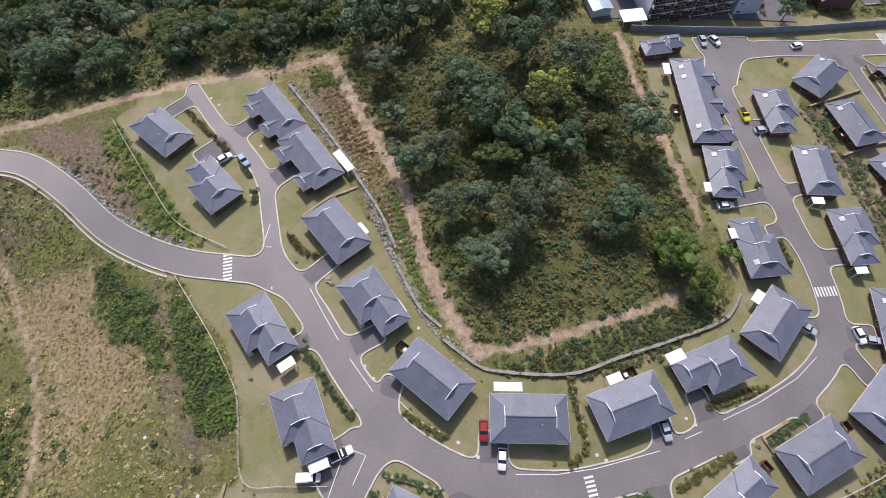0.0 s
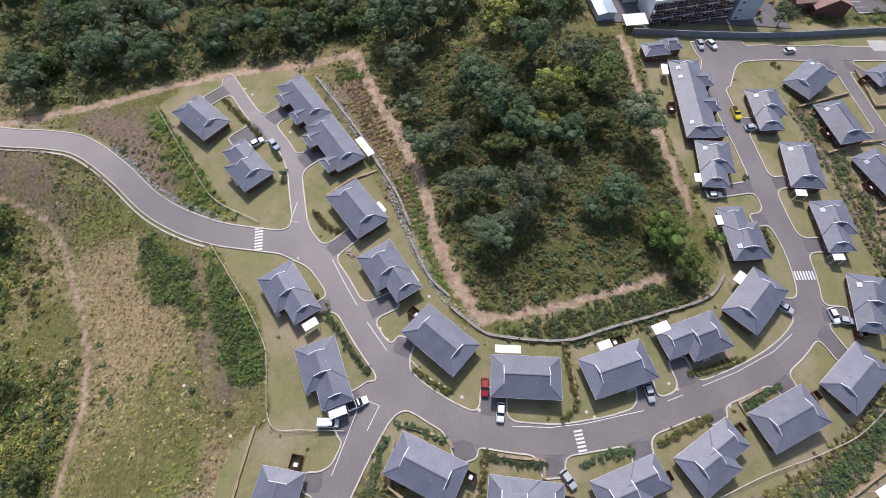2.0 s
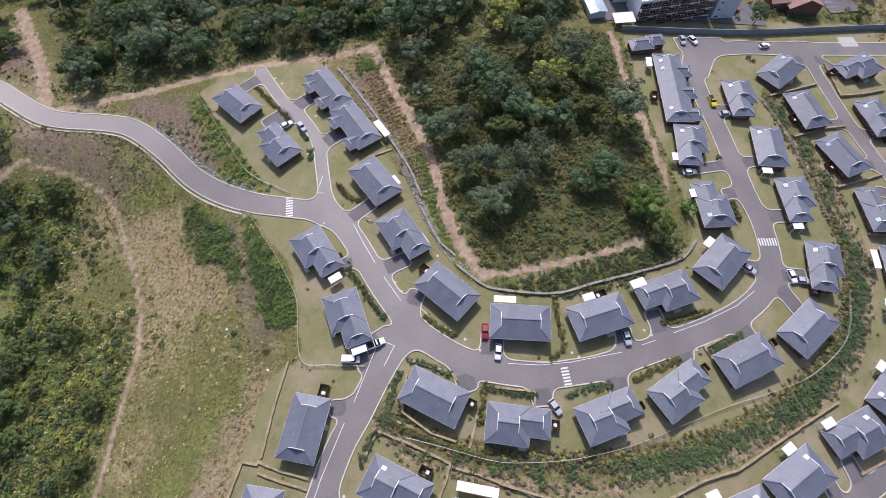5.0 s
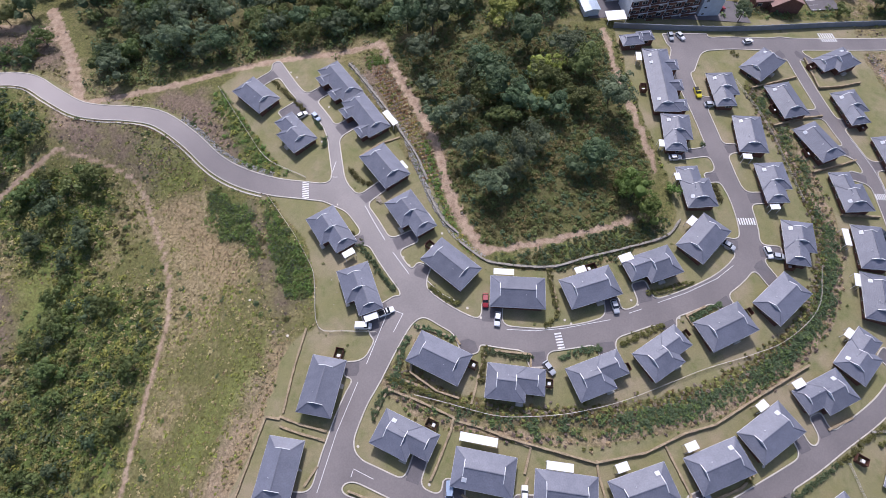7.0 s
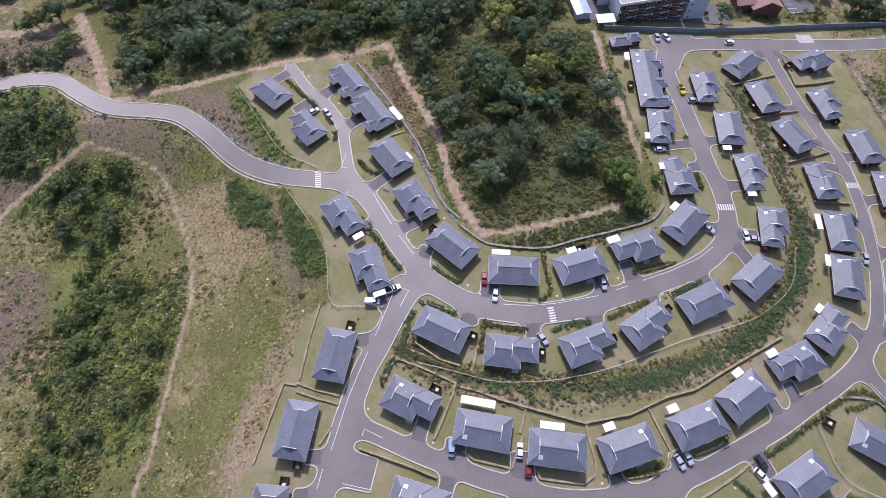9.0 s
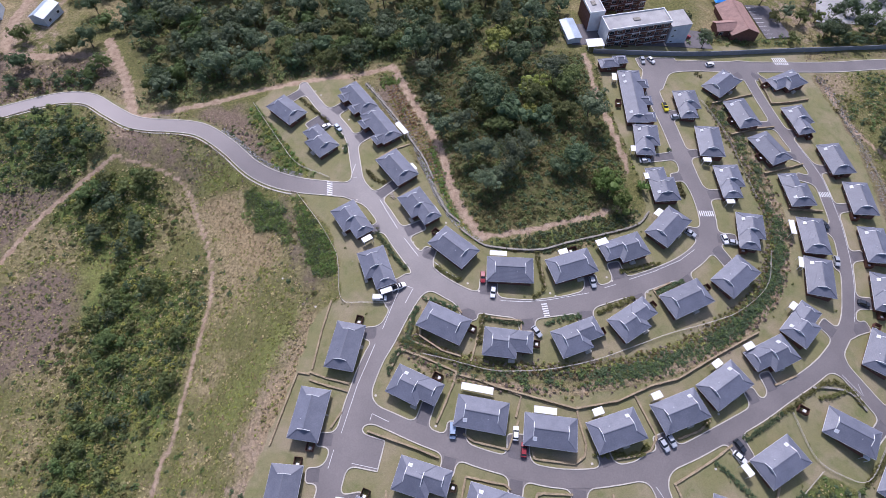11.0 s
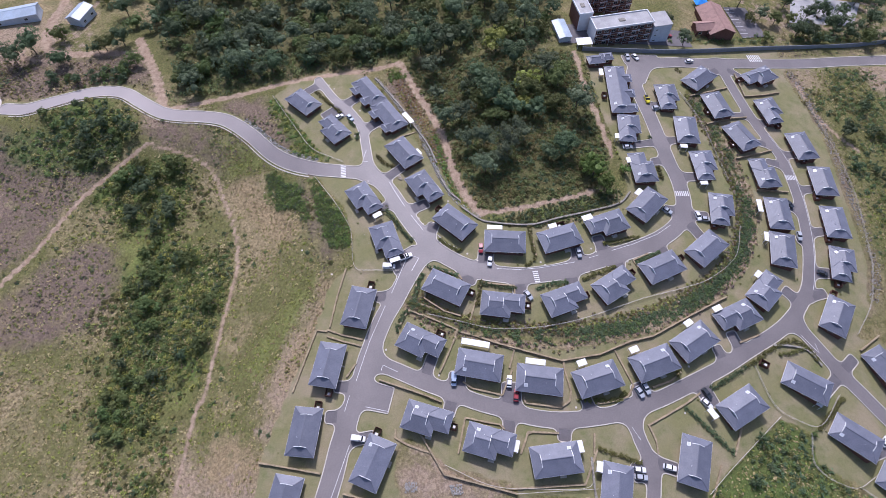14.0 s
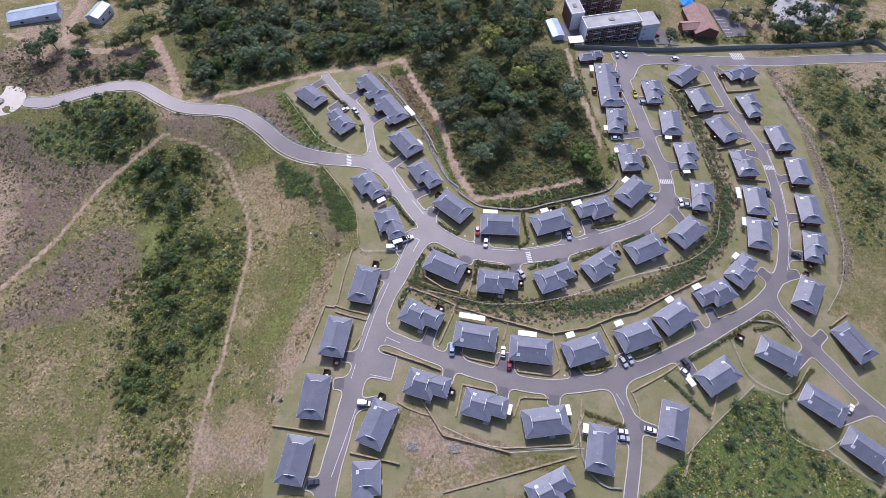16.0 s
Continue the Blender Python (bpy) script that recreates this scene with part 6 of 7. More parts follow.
def loft(sections):
    """A closed body through rings of points."""
    bm = bmesh.new()
    rings = [[bm.verts.new(p) for p in ring] for ring in sections]
    for a, b in zip(rings, rings[1:]):
        for k in range(len(a)):
            bm.faces.new((a[k], a[(k + 1) % len(a)], b[(k + 1) % len(b)], b[k]))
    bm.faces.new(rings[0][::-1])
    bm.faces.new(rings[-1])
    return bm


def ring(x, half, z0, z1, inset):
    return [(x, -half, z0), (x, half, z0), (x, half, z0 + 0.65 * (z1 - z0)), (x, half - inset, z1), (x, -half + inset, z1), (x, -half, z0 + 0.65 * (z1 - z0))]


def build_car(kind, m):
    shape = {"van": "van", "bluevan": "van", "pickup": "pickup", "yellow": "pickup"}.get(kind, "car")
    colour = {"van": "white", "bluevan": "blue", "pickup": "white"}.get(kind, kind)
    tone = {"white": "white", "silver": "silver grey", "red": "red", "yellow": "yellow", "blue": "pale blue", "dark": "dark grey"}[colour]
    ob = empty("car", m, f"parked {tone} {'delivery van' if shape == 'van' else 'pickup truck' if shape == 'pickup' else 'hatchback car'} on asphalt", "car", "parked cars")
    mat = PAINTS[colour]
    L, w = (4.4, 0.86) if shape != "car" else (3.9, 0.8)
    belt = 0.95 if shape == "car" else 1.05
    part("body", loft([ring(-L / 2, w - 0.1, 0.35, belt - 0.15, 0.1), ring(-L / 2 + 0.15, w, 0.25, belt, 0.07), ring(L / 2 - 1.1, w, 0.25, belt, 0.07), ring(L / 2 - 0.2, w - 0.04, 0.25, belt - 0.18, 0.1), ring(L / 2, w - 0.15, 0.35, belt - 0.32, 0.1)]), mat, ob, smooth=False)
    top = 1.45 if shape == "car" else 1.9 if shape == "van" else 1.65
    x0, x1 = {"car": (-L / 2 + 0.25, L / 2 - 1.15), "van": (-L / 2 + 0.1, L / 2 - 0.75), "pickup": (-0.35, L / 2 - 1.2)}[shape]
    s = 0.2 if shape == "van" else 0.45
    part("cabin_glass", loft([[(x0, -w + 0.06, belt - 0.02), (x0, w - 0.06, belt - 0.02), (x0 + s, w - 0.2, top - 0.05), (x0 + s, -w + 0.2, top - 0.05)], [(x1, -w + 0.06, belt - 0.02), (x1, w - 0.06, belt - 0.02), (x1 - s - 0.15, w - 0.2, top - 0.05), (x1 - s - 0.15, -w + 0.2, top - 0.05)]]), glass, ob, "dark window glass")
    part("roof_panel", boxes((x0 + s - 0.03, x1 - s - 0.12, -w + 0.17, w - 0.17, top - 0.06, top), bevel=0.03), mat, ob)
    if shape == "van":
        part("side_panel", boxes((x0 + 0.1, x1 - 1.1, -w + 0.02, w - 0.02, belt - 0.1, top - 0.04), bevel=0.06), mat, ob)
    if shape == "pickup":
        part("load_bed", boxes((-L / 2 + 0.12, -0.45, -w + 0.15, w - 0.15, belt - 0.05, belt + 0.03)), rubber, ob, "dark open load bed")
    for sx in (-1, 1):
        for sy in (-1, 1):
            bm = bmesh.new()
            tube(bm, (sx * (L / 2 - 0.8), sy * (w - 0.2), 0.32), (sx * (L / 2 - 0.8), sy * (w + 0.02), 0.32), 0.32, 0.32, 14)
            wheel = part("wheel", bm, rubber, ob)
            bm = bmesh.new()
            tube(bm, (sx * (L / 2 - 0.8), sy * (w + 0.01), 0.32), (sx * (L / 2 - 0.8), sy * (w + 0.035), 0.32), 0.19, 0.17, 10)
            part("rim", bm, PAINTS["silver"], wheel)
    for sy in (-1, 1):
        part("headlight", boxes((L / 2 - 0.16, L / 2 - 0.02, sy * 0.55 - 0.14, sy * 0.55 + 0.14, 0.52, 0.62)), lamp_glass, ob)
        part("tail_light", boxes((-L / 2 + 0.0, -L / 2 + 0.1, sy * 0.62 - 0.1, sy * 0.62 + 0.1, 0.62, 0.78)), red_glass, ob)
        part("mirror", boxes((x1 - 0.25, x1 - 0.1, sy * (w + 0.08) - 0.07, sy * (w + 0.08) + 0.07, belt, belt + 0.12)), mat, ob)
    return ob


garage = {}
for kind, x, y, angle in CARS:
    m = pose(x, y, gz(x, y) + 0.1, 0, 0, angle)
    if kind in garage:
        copy_thing(garage[kind], m)
    else:
        garage[kind] = build_car(kind, m)

for x, y in COVERS:
    bm = bmesh.new()
    tube(bm, (0, 0, -0.1), (0, 0, 0.07), 0.36, 0.34, 12)
    ob = part("manhole_cover", bm, concrete, None)
    ob.matrix_basis = pose(x, y, gz(x, y) + 0.03)
    tagged(ob, "round pale concrete manhole cover in the grass", "manhole cover", "manhole covers")


# ---- garden tables and chairs ----
def build_table(m):
    ob = empty("garden_table", m, "weathered slatted garden table with two benches on grass", "garden table", "garden tables")
    for k in range(4):
        part("slat", boxes((-0.8, 0.8, -0.42 + 0.22 * k, -0.24 + 0.22 * k, 0.7, 0.74)), pale_timber, ob)
    for sx in (-1, 1):
        for sy in (-1, 1):
            part("leg", boxes((sx * 0.7 - 0.04, sx * 0.7 + 0.04, sy * 0.34 - 0.04, sy * 0.34 + 0.04, -0.1, 0.7)), pale_timber, ob)
    for sy in (-1, 1):
        bench = part("bench", boxes((-0.75, 0.75, sy * 0.85 - 0.16, sy * 0.85 + 0.16, 0.4, 0.45)), pale_timber, ob)
        for sx in (-1, 1):
            part("leg", boxes((sx * 0.6 - 0.04, sx * 0.6 + 0.04, sy * 0.85 - 0.1, sy * 0.85 + 0.1, -0.1, 0.4)), pale_timber, bench)
    return ob


first = None
for k, (x, y) in enumerate(SEATS):
    m = pose(x, y, gz(x, y) + 0.03, 0, 0, 37 * k) @ Matrix.Scale(0.8, 4)
    first = copy_thing(first, m) if first else build_table(m)
# ---- trees ----
def crown_mesh(name, seed, radius, height, clumps, leaf, per, material_, squash=0.75):
    """A crown of leaf clumps on several uneven lobes."""
    rng = random.Random(seed)
    lobes = [(Vector((rng.gauss(0, 0.42), rng.gauss(0, 0.42), rng.uniform(-0.5, 0.35))) * radius, radius * rng.uniform(0.4, 0.68)) for _ in range(7)]
    verts, faces = [], []
    for _ in range(clumps):
        # one rounded puff of leaves, lit on its crown and dark in the folds
        c, r = rng.choice(lobes)
        d = Vector((rng.gauss(0, 1), rng.gauss(0, 1), rng.gauss(0.35, 0.8))).normalized()
        p, puff = c + d * r * rng.uniform(0.72, 1.05), radius * rng.uniform(0.13, 0.25)
        p.z = p.z * squash + height
        for _ in range(per):
            e = (d * 0.7 + Vector((rng.gauss(0, 0.8), rng.gauss(0, 0.8), rng.gauss(0.55, 0.7)))).normalized()
            q = p + e * puff * rng.uniform(0.75, 1.1)
            up = (e + Vector((rng.gauss(0, 0.35), rng.gauss(0, 0.35), rng.gauss(0.15, 0.3)))).normalized()
            a = Matrix.Rotation(rng.uniform(0, 6.28), 3, up) @ up.orthogonal().normalized()
            b = up.cross(a)
            s, w = leaf * rng.uniform(0.6, 1.15), leaf * rng.uniform(0.45, 0.7)
            k = len(verts)
            verts += [q - a * s - up * s * 0.25, q + b * w, q + a * s - up * s * 0.25, q - b * w]
            faces.append((k, k + 1, k + 2, k + 3))
    for c, r in lobes:
        # an uneven leafy core keeps the crown from being seen through
        k, rows, cols = len(verts), 4, 7
        for i in range(rows + 1):
            for j in range(cols):
                a, b = math.pi * i / rows, 2 * math.pi * j / cols
                q = c + Vector((math.sin(a) * math.cos(b), math.sin(a) * math.sin(b), math.cos(a))) * r * rng.uniform(0.45, 0.6)
                q.z = q.z * squash + height
                verts.append(q)
        for i in range(rows):
            for j in range(cols):
                faces.append((k + i * cols + j, k + (i + 1) * cols + j, k + (i + 1) * cols + (j + 1) % cols, k + i * cols + (j + 1) % cols))
    data = bpy.data.meshes.new(name)
    data.from_pydata([tuple(v) for v in verts], [], faces)
    data.materials.append(material_)
    return data


def trunk_mesh(name, seed, height, radius, spread_):
    rng = random.Random(seed)
    bm = bmesh.new()
    top = Vector((rng.gauss(0, 0.2), rng.gauss(0, 0.2), height * 0.55))
    tube(bm, (0, 0, -0.6), top, radius, radius * 0.65, 7)
    for k in range(5):
        a = k * 1.257 + rng.uniform(-0.3, 0.3)
        tip = Vector((math.cos(a) * spread_ * rng.uniform(0.4, 0.75), math.sin(a) * spread_ * rng.uniform(0.4, 0.75), height * rng.uniform(0.8, 1.05)))
        tube(bm, top, tip, radius * 0.5, radius * 0.15, 5)
    data = bpy.data.meshes.new(name)
    bm.to_mesh(data)
    bm.free()
    data.materials.append(bark)
    return data


KINDS = {"dark": ("dark green broadleaf tree with a dense rounded crown", 4.8, 5.8), "gum": ("grey-green gum tree with a loose clumped crown", 5.0, 7.6), "mid": ("green broadleaf tree with an uneven crown", 4.4, 4.9),
         "bush": ("large rounded green bush with dense leaves", 4.4, 4.2),
         "lime": ("yellow-green tree with a light crown", 3.4, 4.4), "bright": ("bright green spreading tree with a dense crown", 5.2, 5.6)}
stock = {}
for kind, (label, r, hgt) in KINDS.items():
    stock[kind] = [(crown_mesh("crown", 10 * i + len(kind), r, hgt, 78, 0.30, 26, LEAVES[kind]), trunk_mesh("trunk", i, hgt, 0.24, r)) for i in range(4)]


far_off = []


light_stock = {kind: [crown_mesh("crown", 10 * i + 3 + len(kind), r, hgt, 46, 0.40, 19, LEAVES[kind]) for i in range(3)] for kind, (label, r, hgt) in KINDS.items()}


def plant(kind, x, y, size, rng):
    crown, trunk = rng.choice(stock[kind])
    if size < 0.75 or len(standing) >= 290:
        crown = rng.choice(light_stock[kind])
    if len(standing) >= 290:
        far_off.append((kind, crown, trunk, x, y, size, rng.uniform(0, 6.28)))
        return
    label, _, _ = KINDS[kind]
    ob = empty("tree", pose(x, y, gz(x, y) - 0.2, 0, 0, rng.uniform(0, 360)) @ Matrix.Diagonal((size, size, size * rng.uniform(0.85, 1.1), 1)), label, "tree", "woodland trees")
    for n, d in (("trunk", trunk), ("crown", crown)):
        new(n, d).parent = ob


rng = random.Random(7)
standing = []


def scatter(poly, count, gap, pick, sizes):
    x0, x1, y0, y1 = min(p[0] for p in poly), max(p[0] for p in poly), min(p[1] for p in poly), max(p[1] for p in poly)
    done, tries = 0, 0
    while done < count and tries < count * 40:
        tries += 1
        x, y = rng.uniform(x0, x1), rng.uniform(y0, y1)
        s = rng.uniform(*sizes)
        if not inside(x, y, poly) or any(math.hypot(x - a, y - b) < gap * (s + c) / 2 for a, b, c in standing):
            continue
        if min(line_gap(x, y, l[::4]) for l in paths.values()) < 2.5 + 2 * s or road_gap(x, y) < 3 + 2 * s:
            continue
        plant(rng.choice(pick), x, y, s, rng)
        standing.append((x, y, s))
        done += 1



for kind, x, y, size in TREES:
    plant(kind, x, y, size, rng)
    standing.append((x, y, size))
for name, (poly, count, gap, pick, sizes) in WOOD_MIX.items():
    scatter(poly, count, gap, pick, sizes)


def join_trees(name, rows, label):
    """Trees past counting, joined: crowns and trunks in one mesh."""
    verts, faces, slots, mats, count = [], [], [], [bark], 0
    for kind, crown, trunk, x, y, size, a in rows:
        for data in (crown, trunk):
            n = len(data.vertices)
            co = np.empty(3 * n)
            data.vertices.foreach_get("co", co)
            co = co.reshape(-1, 3) * size
            c, s = math.cos(a), math.sin(a)
            co = np.c_[co[:, 0] * c - co[:, 1] * s + x, co[:, 0] * s + co[:, 1] * c + y, co[:, 2] + gz(x, y) - 0.2]
            m = data.materials[0]
            if m not in mats:
                mats.append(m)
            verts.append(co)
            for p in data.polygons:
                faces.append([v + count for v in p.vertices])
                slots.append(mats.index(m))
            count += n
    ob = mesh_object(name, np.concatenate(verts).tolist(), faces, None)
    for m in mats:
        ob.data.materials.append(m)
    ob.data.polygons.foreach_set("material_index", slots)
    tagged(ob, label, "woodland", kind="stuff")


if far_off:
    join_trees("far_woodland", far_off, "dense far woodland of dark green and grey-green trees")


# ---- scrub and grass ----
grow = np.random.default_rng(3)


def sown(polys, density, clear=1.4, feather=2.2):
    """Places strewn over polygons, off the roads and paths."""
    out = []
    for poly in polys:
        p = np.array(poly)
        lo, hi = p.min(0), p.max(0)
        n = int((hi - lo).prod() * density)
        q = lo + grow.random((n, 2)) * (hi - lo)
        w = q + grow.normal(0, feather, q.shape)
        q = q[inside(w[:, 0], w[:, 1], poly)]
        out.append(q)
    q = np.concatenate(out)
    keep = (road_gap(q[:, 0], q[:, 1]) > 1.0) & ((feather == 0) | ~inside(q[:, 0], q[:, 1], LAWN) | (line_gap(q[:, 0], q[:, 1], bank_line) < 4.5))
    for name, line in paths.items():
        keep &= line_gap(q[:, 0], q[:, 1], line[::2]) > min(clear, PATH_WIDTH[name] + 0.5)
    return q[keep]


def shrubs(name, polys, density, sizes, per, leaf, kinds, label, clear=1.4, patchy=0.0):
    q = sown(polys, density, clear, 4.0 if name in ("heath", "lush", "scrub2") else 0.8 if name in ("scrub3", "verge") else 2.2)
    if name == "sparse":
        # the heath and the lush strip carry their own growth
        taken = np.zeros(len(q), bool)
        for poly in ZONES["heath"] + ZONES["lush"] + ZONES["red"] + ZONES["hay"] + ZONES["tufts"]:
            taken |= inside(q[:, 0], q[:, 1], poly)
        q = q[~taken | (grow.random(len(q)) < 0.15)]
    if patchy:
        f = np.array([noise.noise((a * patchy, b * patchy, 9)) for a, b in q])
        q = q[f > grow.normal(0, 0.25, len(q))]
    pick = grow.integers(0, len(kinds), len(q))
    s = sizes[0] + (sizes[1] - sizes[0]) * grow.random(len(q)) ** 2
    z = ground_z(q[:, 0], q[:, 1])
    for k, kind in enumerate(kinds):
        if (pick == k).sum() > 3:
            c = np.c_[q, z + 0.15 * s][pick == k]
            ob = leaf_cloud(name, c, s[pick == k], per, leaf, LEAVES[kind], 31 * k + len(q), 0.4 if name in ("sparse", "lush", "hay", "heath", "tufts") else 0.9)
            tagged(ob, label, "shrubs", kind="stuff")


for name, density, sizes, per, leaf, kinds, label, clear, patchy in SOWING:
    shrubs(name, [WOODS[name]] if name in WOODS else ZONES[name], density, sizes, per, leaf, kinds, label, clear, patchy)

# the planted bank between the terraces: purple-brown plants at the top, dense green below them, red earth at the foot
BANK_BELTS = [
    ("bank_shrubs", 1.6, 4.3, 12, (0.25, 0.55), ("heath", "olive", "rust", "scrub"), "dry purple-brown plants at the top of a bank"),
    ("bank_shrubs", -2.0, 1.9, 22, (0.4, 1.1), ("dark", "dark", "bush", "dark"), "dark green shrubs on a planted bank above red earth"),
    ("bank_shrubs", -3.8, -2.0, 4, (0.25, 0.6), ("olive", "dry", "heath", "mid"), "sparse plants on red earth at the foot of a bank"),
]
for b, (name, d0, d1, rows, sizes, kinds, label) in enumerate(BANK_BELTS):
    q = np.concatenate([offsets(bank_line, d) for d in np.linspace(d0, d1, rows)])
    q = q + grow.normal(0, 0.75, q.shape)
    q = q[road_gap(q[:, 0], q[:, 1]) > 1.5]
    if b == 1:
        # the bank is thin where it begins in the west and past the bend
        thin = np.clip((46 - q[:, 0]) / 26, 0, 0.88) + np.clip((q[:, 1] - 30) / 30, 0, 0.8)
        thin = thin + np.array([0.9 * noise.noise((a * 0.22, b * 0.22, 3)) for a, b in q])
        q = q[grow.random(len(q)) > thin]
    for k, kind in enumerate(kinds):
        c = q[k::4]
        ob = leaf_cloud(name, np.c_[c, ground_z(c[:, 0], c[:, 1]) + 0.2], sizes[0] + (sizes[1] - sizes[0]) * grow.random(len(c)), 15, 0.24, LEAVES[kind], 77 + 9 * b + k)
        tagged(ob, label, "shrubs", kind="stuff")
def rubble(line, half, per_metre, size, label, seed):
    """Loose angular stones strewn along a line, joined."""
    g = random.Random(seed)
    verts, faces = [], []
    for (ax, ay), (bx, by) in zip(line, line[1:]):
        length = math.dist((ax, ay), (bx, by)) + 1e-6
        for _ in range(int(length * per_metre + g.random())):
            t, off = g.random(), g.uniform(-half, half)
            x, y = ax + (bx - ax) * t - (by - ay) / length * off, ay + (by - ay) * t + (bx - ax) / length * off
            r, z, turn, k = size * g.uniform(0.5, 1.3), gz(x, y), g.uniform(0, 6.28), len(verts)
            for ring_r, lift in ((r, -0.15), (r * g.uniform(0.55, 0.8), r * g.uniform(0.7, 1.2))):
                for j in range(5):
                    w = ring_r * g.uniform(0.75, 1.2)
                    verts.append((x + w * math.cos(turn + 1.257 * j), y + w * math.sin(turn + 1.257 * j), z + lift))
            faces += [(k + j, k + (j + 1) % 5, k + 5 + (j + 1) % 5, k + 5 + j) for j in range(5)] + [tuple(range(k + 5, k + 10))]
    tagged(mesh_object("rubble", verts, faces, rock), label, "stones", kind="stuff")


# planted rows with pale edging stones between the track and the stone band: russet above, gold and green below
for k, d in enumerate(np.arange(-2.6, -8.2, -0.8)):
    row = np.concatenate([offsets(paths["e"], d + e) for e in (-0.25, 0, 0.25)])
    row = row + grow.normal(0, 0.2, row.shape)
    row = row[~inside(row[:, 0], row[:, 1], LAWN) & (row[:, 1] < 104)]
    mix = grow.random(len(row)) + (row[:, 1] - 72) / 60 - 0.06 * k + 0.2
    for kind, lo, hi in (("bright", -9, 0.12), ("gold", 0.12, 0.5), ("russet", 0.5, 9)):
        c = row[(mix > lo) & (mix <= hi)]
        if len(c) > 3:
            ob = leaf_cloud("planted_row", np.c_[c, ground_z(c[:, 0], c[:, 1]) + 0.1], 0.2 + 0.3 * grow.random(len(c)), 10, 0.17, LEAVES[kind], 200 + k)
            tagged(ob, "low planted row of " + {"bright": "green", "gold": "yellow-green", "russet": "russet"}[kind] + " groundcover", "shrubs", kind="stuff")
    if k % 2 == 1:
        c = offsets(paths["e"][5:-4], d - 0.4)
        c = c[~inside(c[:, 0], c[:, 1], LAWN)]
        rubble(c, 0.22, 3.5, 0.15, "broken row of pale stones edging the planted strip", 40 + k)
# the green hedge along the lower track, and the clump at its top
c = np.concatenate([offsets(paths["e"][32:-8], d) for d in (-2.2, -2.8, -3.4)])
c = c + grow.normal(0, 0.4, c.shape)
tagged(leaf_cloud("track_hedge", np.c_[c, ground_z(c[:, 0], c[:, 1]) + 0.2], 0.4 + 0.5 * grow.random(len(c)), 16, 0.2, LEAVES["bright"], 301), "dense bright green hedge beside the track", "hedge", kind="stuff")
c = np.array([(-30.5, 101)]) + grow.normal(0, 1.7, (70, 2))
tagged(leaf_cloud("track_hedge", np.c_[c, ground_z(c[:, 0], c[:, 1]) + 0.2], 0.5 + 0.6 * grow.random(len(c)), 16, 0.22, LEAVES["bright"], 302), "clump of bright green shrubs at the bend of a track", "shrubs", kind="stuff")


rubble(smooth_line([(-39.7, 100.4), (-31.8, 89.3), (-24.9, 78.4), (-18.6, 69.8), (-15.6, 61.3), (-12.0, 53.6), (-7.9, 44.0), (-2.9, 35.7), (1.2, 31.5), (6.9, 26.9)], 1.5), 0.85, 16, 0.26, "band of grey stones beside the planted strip", 3)
rubble(offsets(lines["main"], WIDTHS["main"] / 2 + 1.15)[74:104], 0.8, 14, 0.25, "grey stone pitching along the roadside cutting", 4)
rubble(smooth_line(EAST_ROCKS, 1.5), 2.0, 6, 0.24, "stones along the top of the eastern slope", 5)
for k, (x, y) in enumerate(((-11.4, -62.7), (1.7, -62.7))):
    rubble([(x - 1.6, y - 0.4), (x, y), (x + 1.8, y + 0.3)], 1.3, 24, 0.28, "heap of grey-brown rubble on a bare plot", 60 + k)

q = np.concatenate([sown([LAWN], 0.008, 1.0, 0.0)])
q = q[(road_gap(q[:, 0], q[:, 1]) > 1.2)]
for x, y, angle, *_ in HOUSES:
    q = q[np.hypot(q[:, 0] - x, q[:, 1] - y) > 8.2]
ob = leaf_cloud("garden_plants", np.c_[q, ground_z(q[:, 0], q[:, 1]) + 0.1], 0.2 + 0.35 * grow.random(len(q)), 12, 0.16, LEAVES["mid"], 55)
tagged(ob, "small garden shrubs dotted over the lawns", "shrubs", kind="stuff")
# ---- beyond the boundary wall ----
def straight(a, b, z0, z1, half, name, mat, parent):
    bm = bmesh.new()
    a, b = Vector(a), Vector(b)
    along = (b - a).normalized()
    side = Vector((-along.y, along.x, 0)).normalized() * half
    vs = [bm.verts.new(p + s + Vector((0, 0, z))) for p in (a, b) for s, z in ((side, z0), (side, z1), (-side, z1), (-side, z0))]
    for q in ((0, 1, 5, 4), (1, 2, 6, 5), (2, 3, 7, 6), (3, 0, 4, 7), (3, 2, 1, 0), (4, 5, 6, 7)):
        bm.faces.new([vs[j] for j in q])
    return part(name, bm, mat, parent)


wall_line = smooth_line(WALL_N, 4.0)
ob = empty("boundary_wall", pose(*wall_line[0], gz(*wall_line[0])), "long grey-blue precast concrete boundary wall", "wall")
base = Vector((*wall_line[0], gz(*wall_line[0])))
for p, q in zip(wall_line, wall_line[1:]):
    straight(Vector((*p, gz(*p))) - base, Vector((*q, gz(*q))) - base, -0.6, 2.1, 0.12, "panel", grey_wall, ob)
    k = Vector((*p, gz(*p))) - base
    part("post", boxes((k.x - 0.18, k.x + 0.18, k.y - 0.18, k.y + 0.18, k.z - 0.6, k.z + 2.25)), grey_wall, ob)


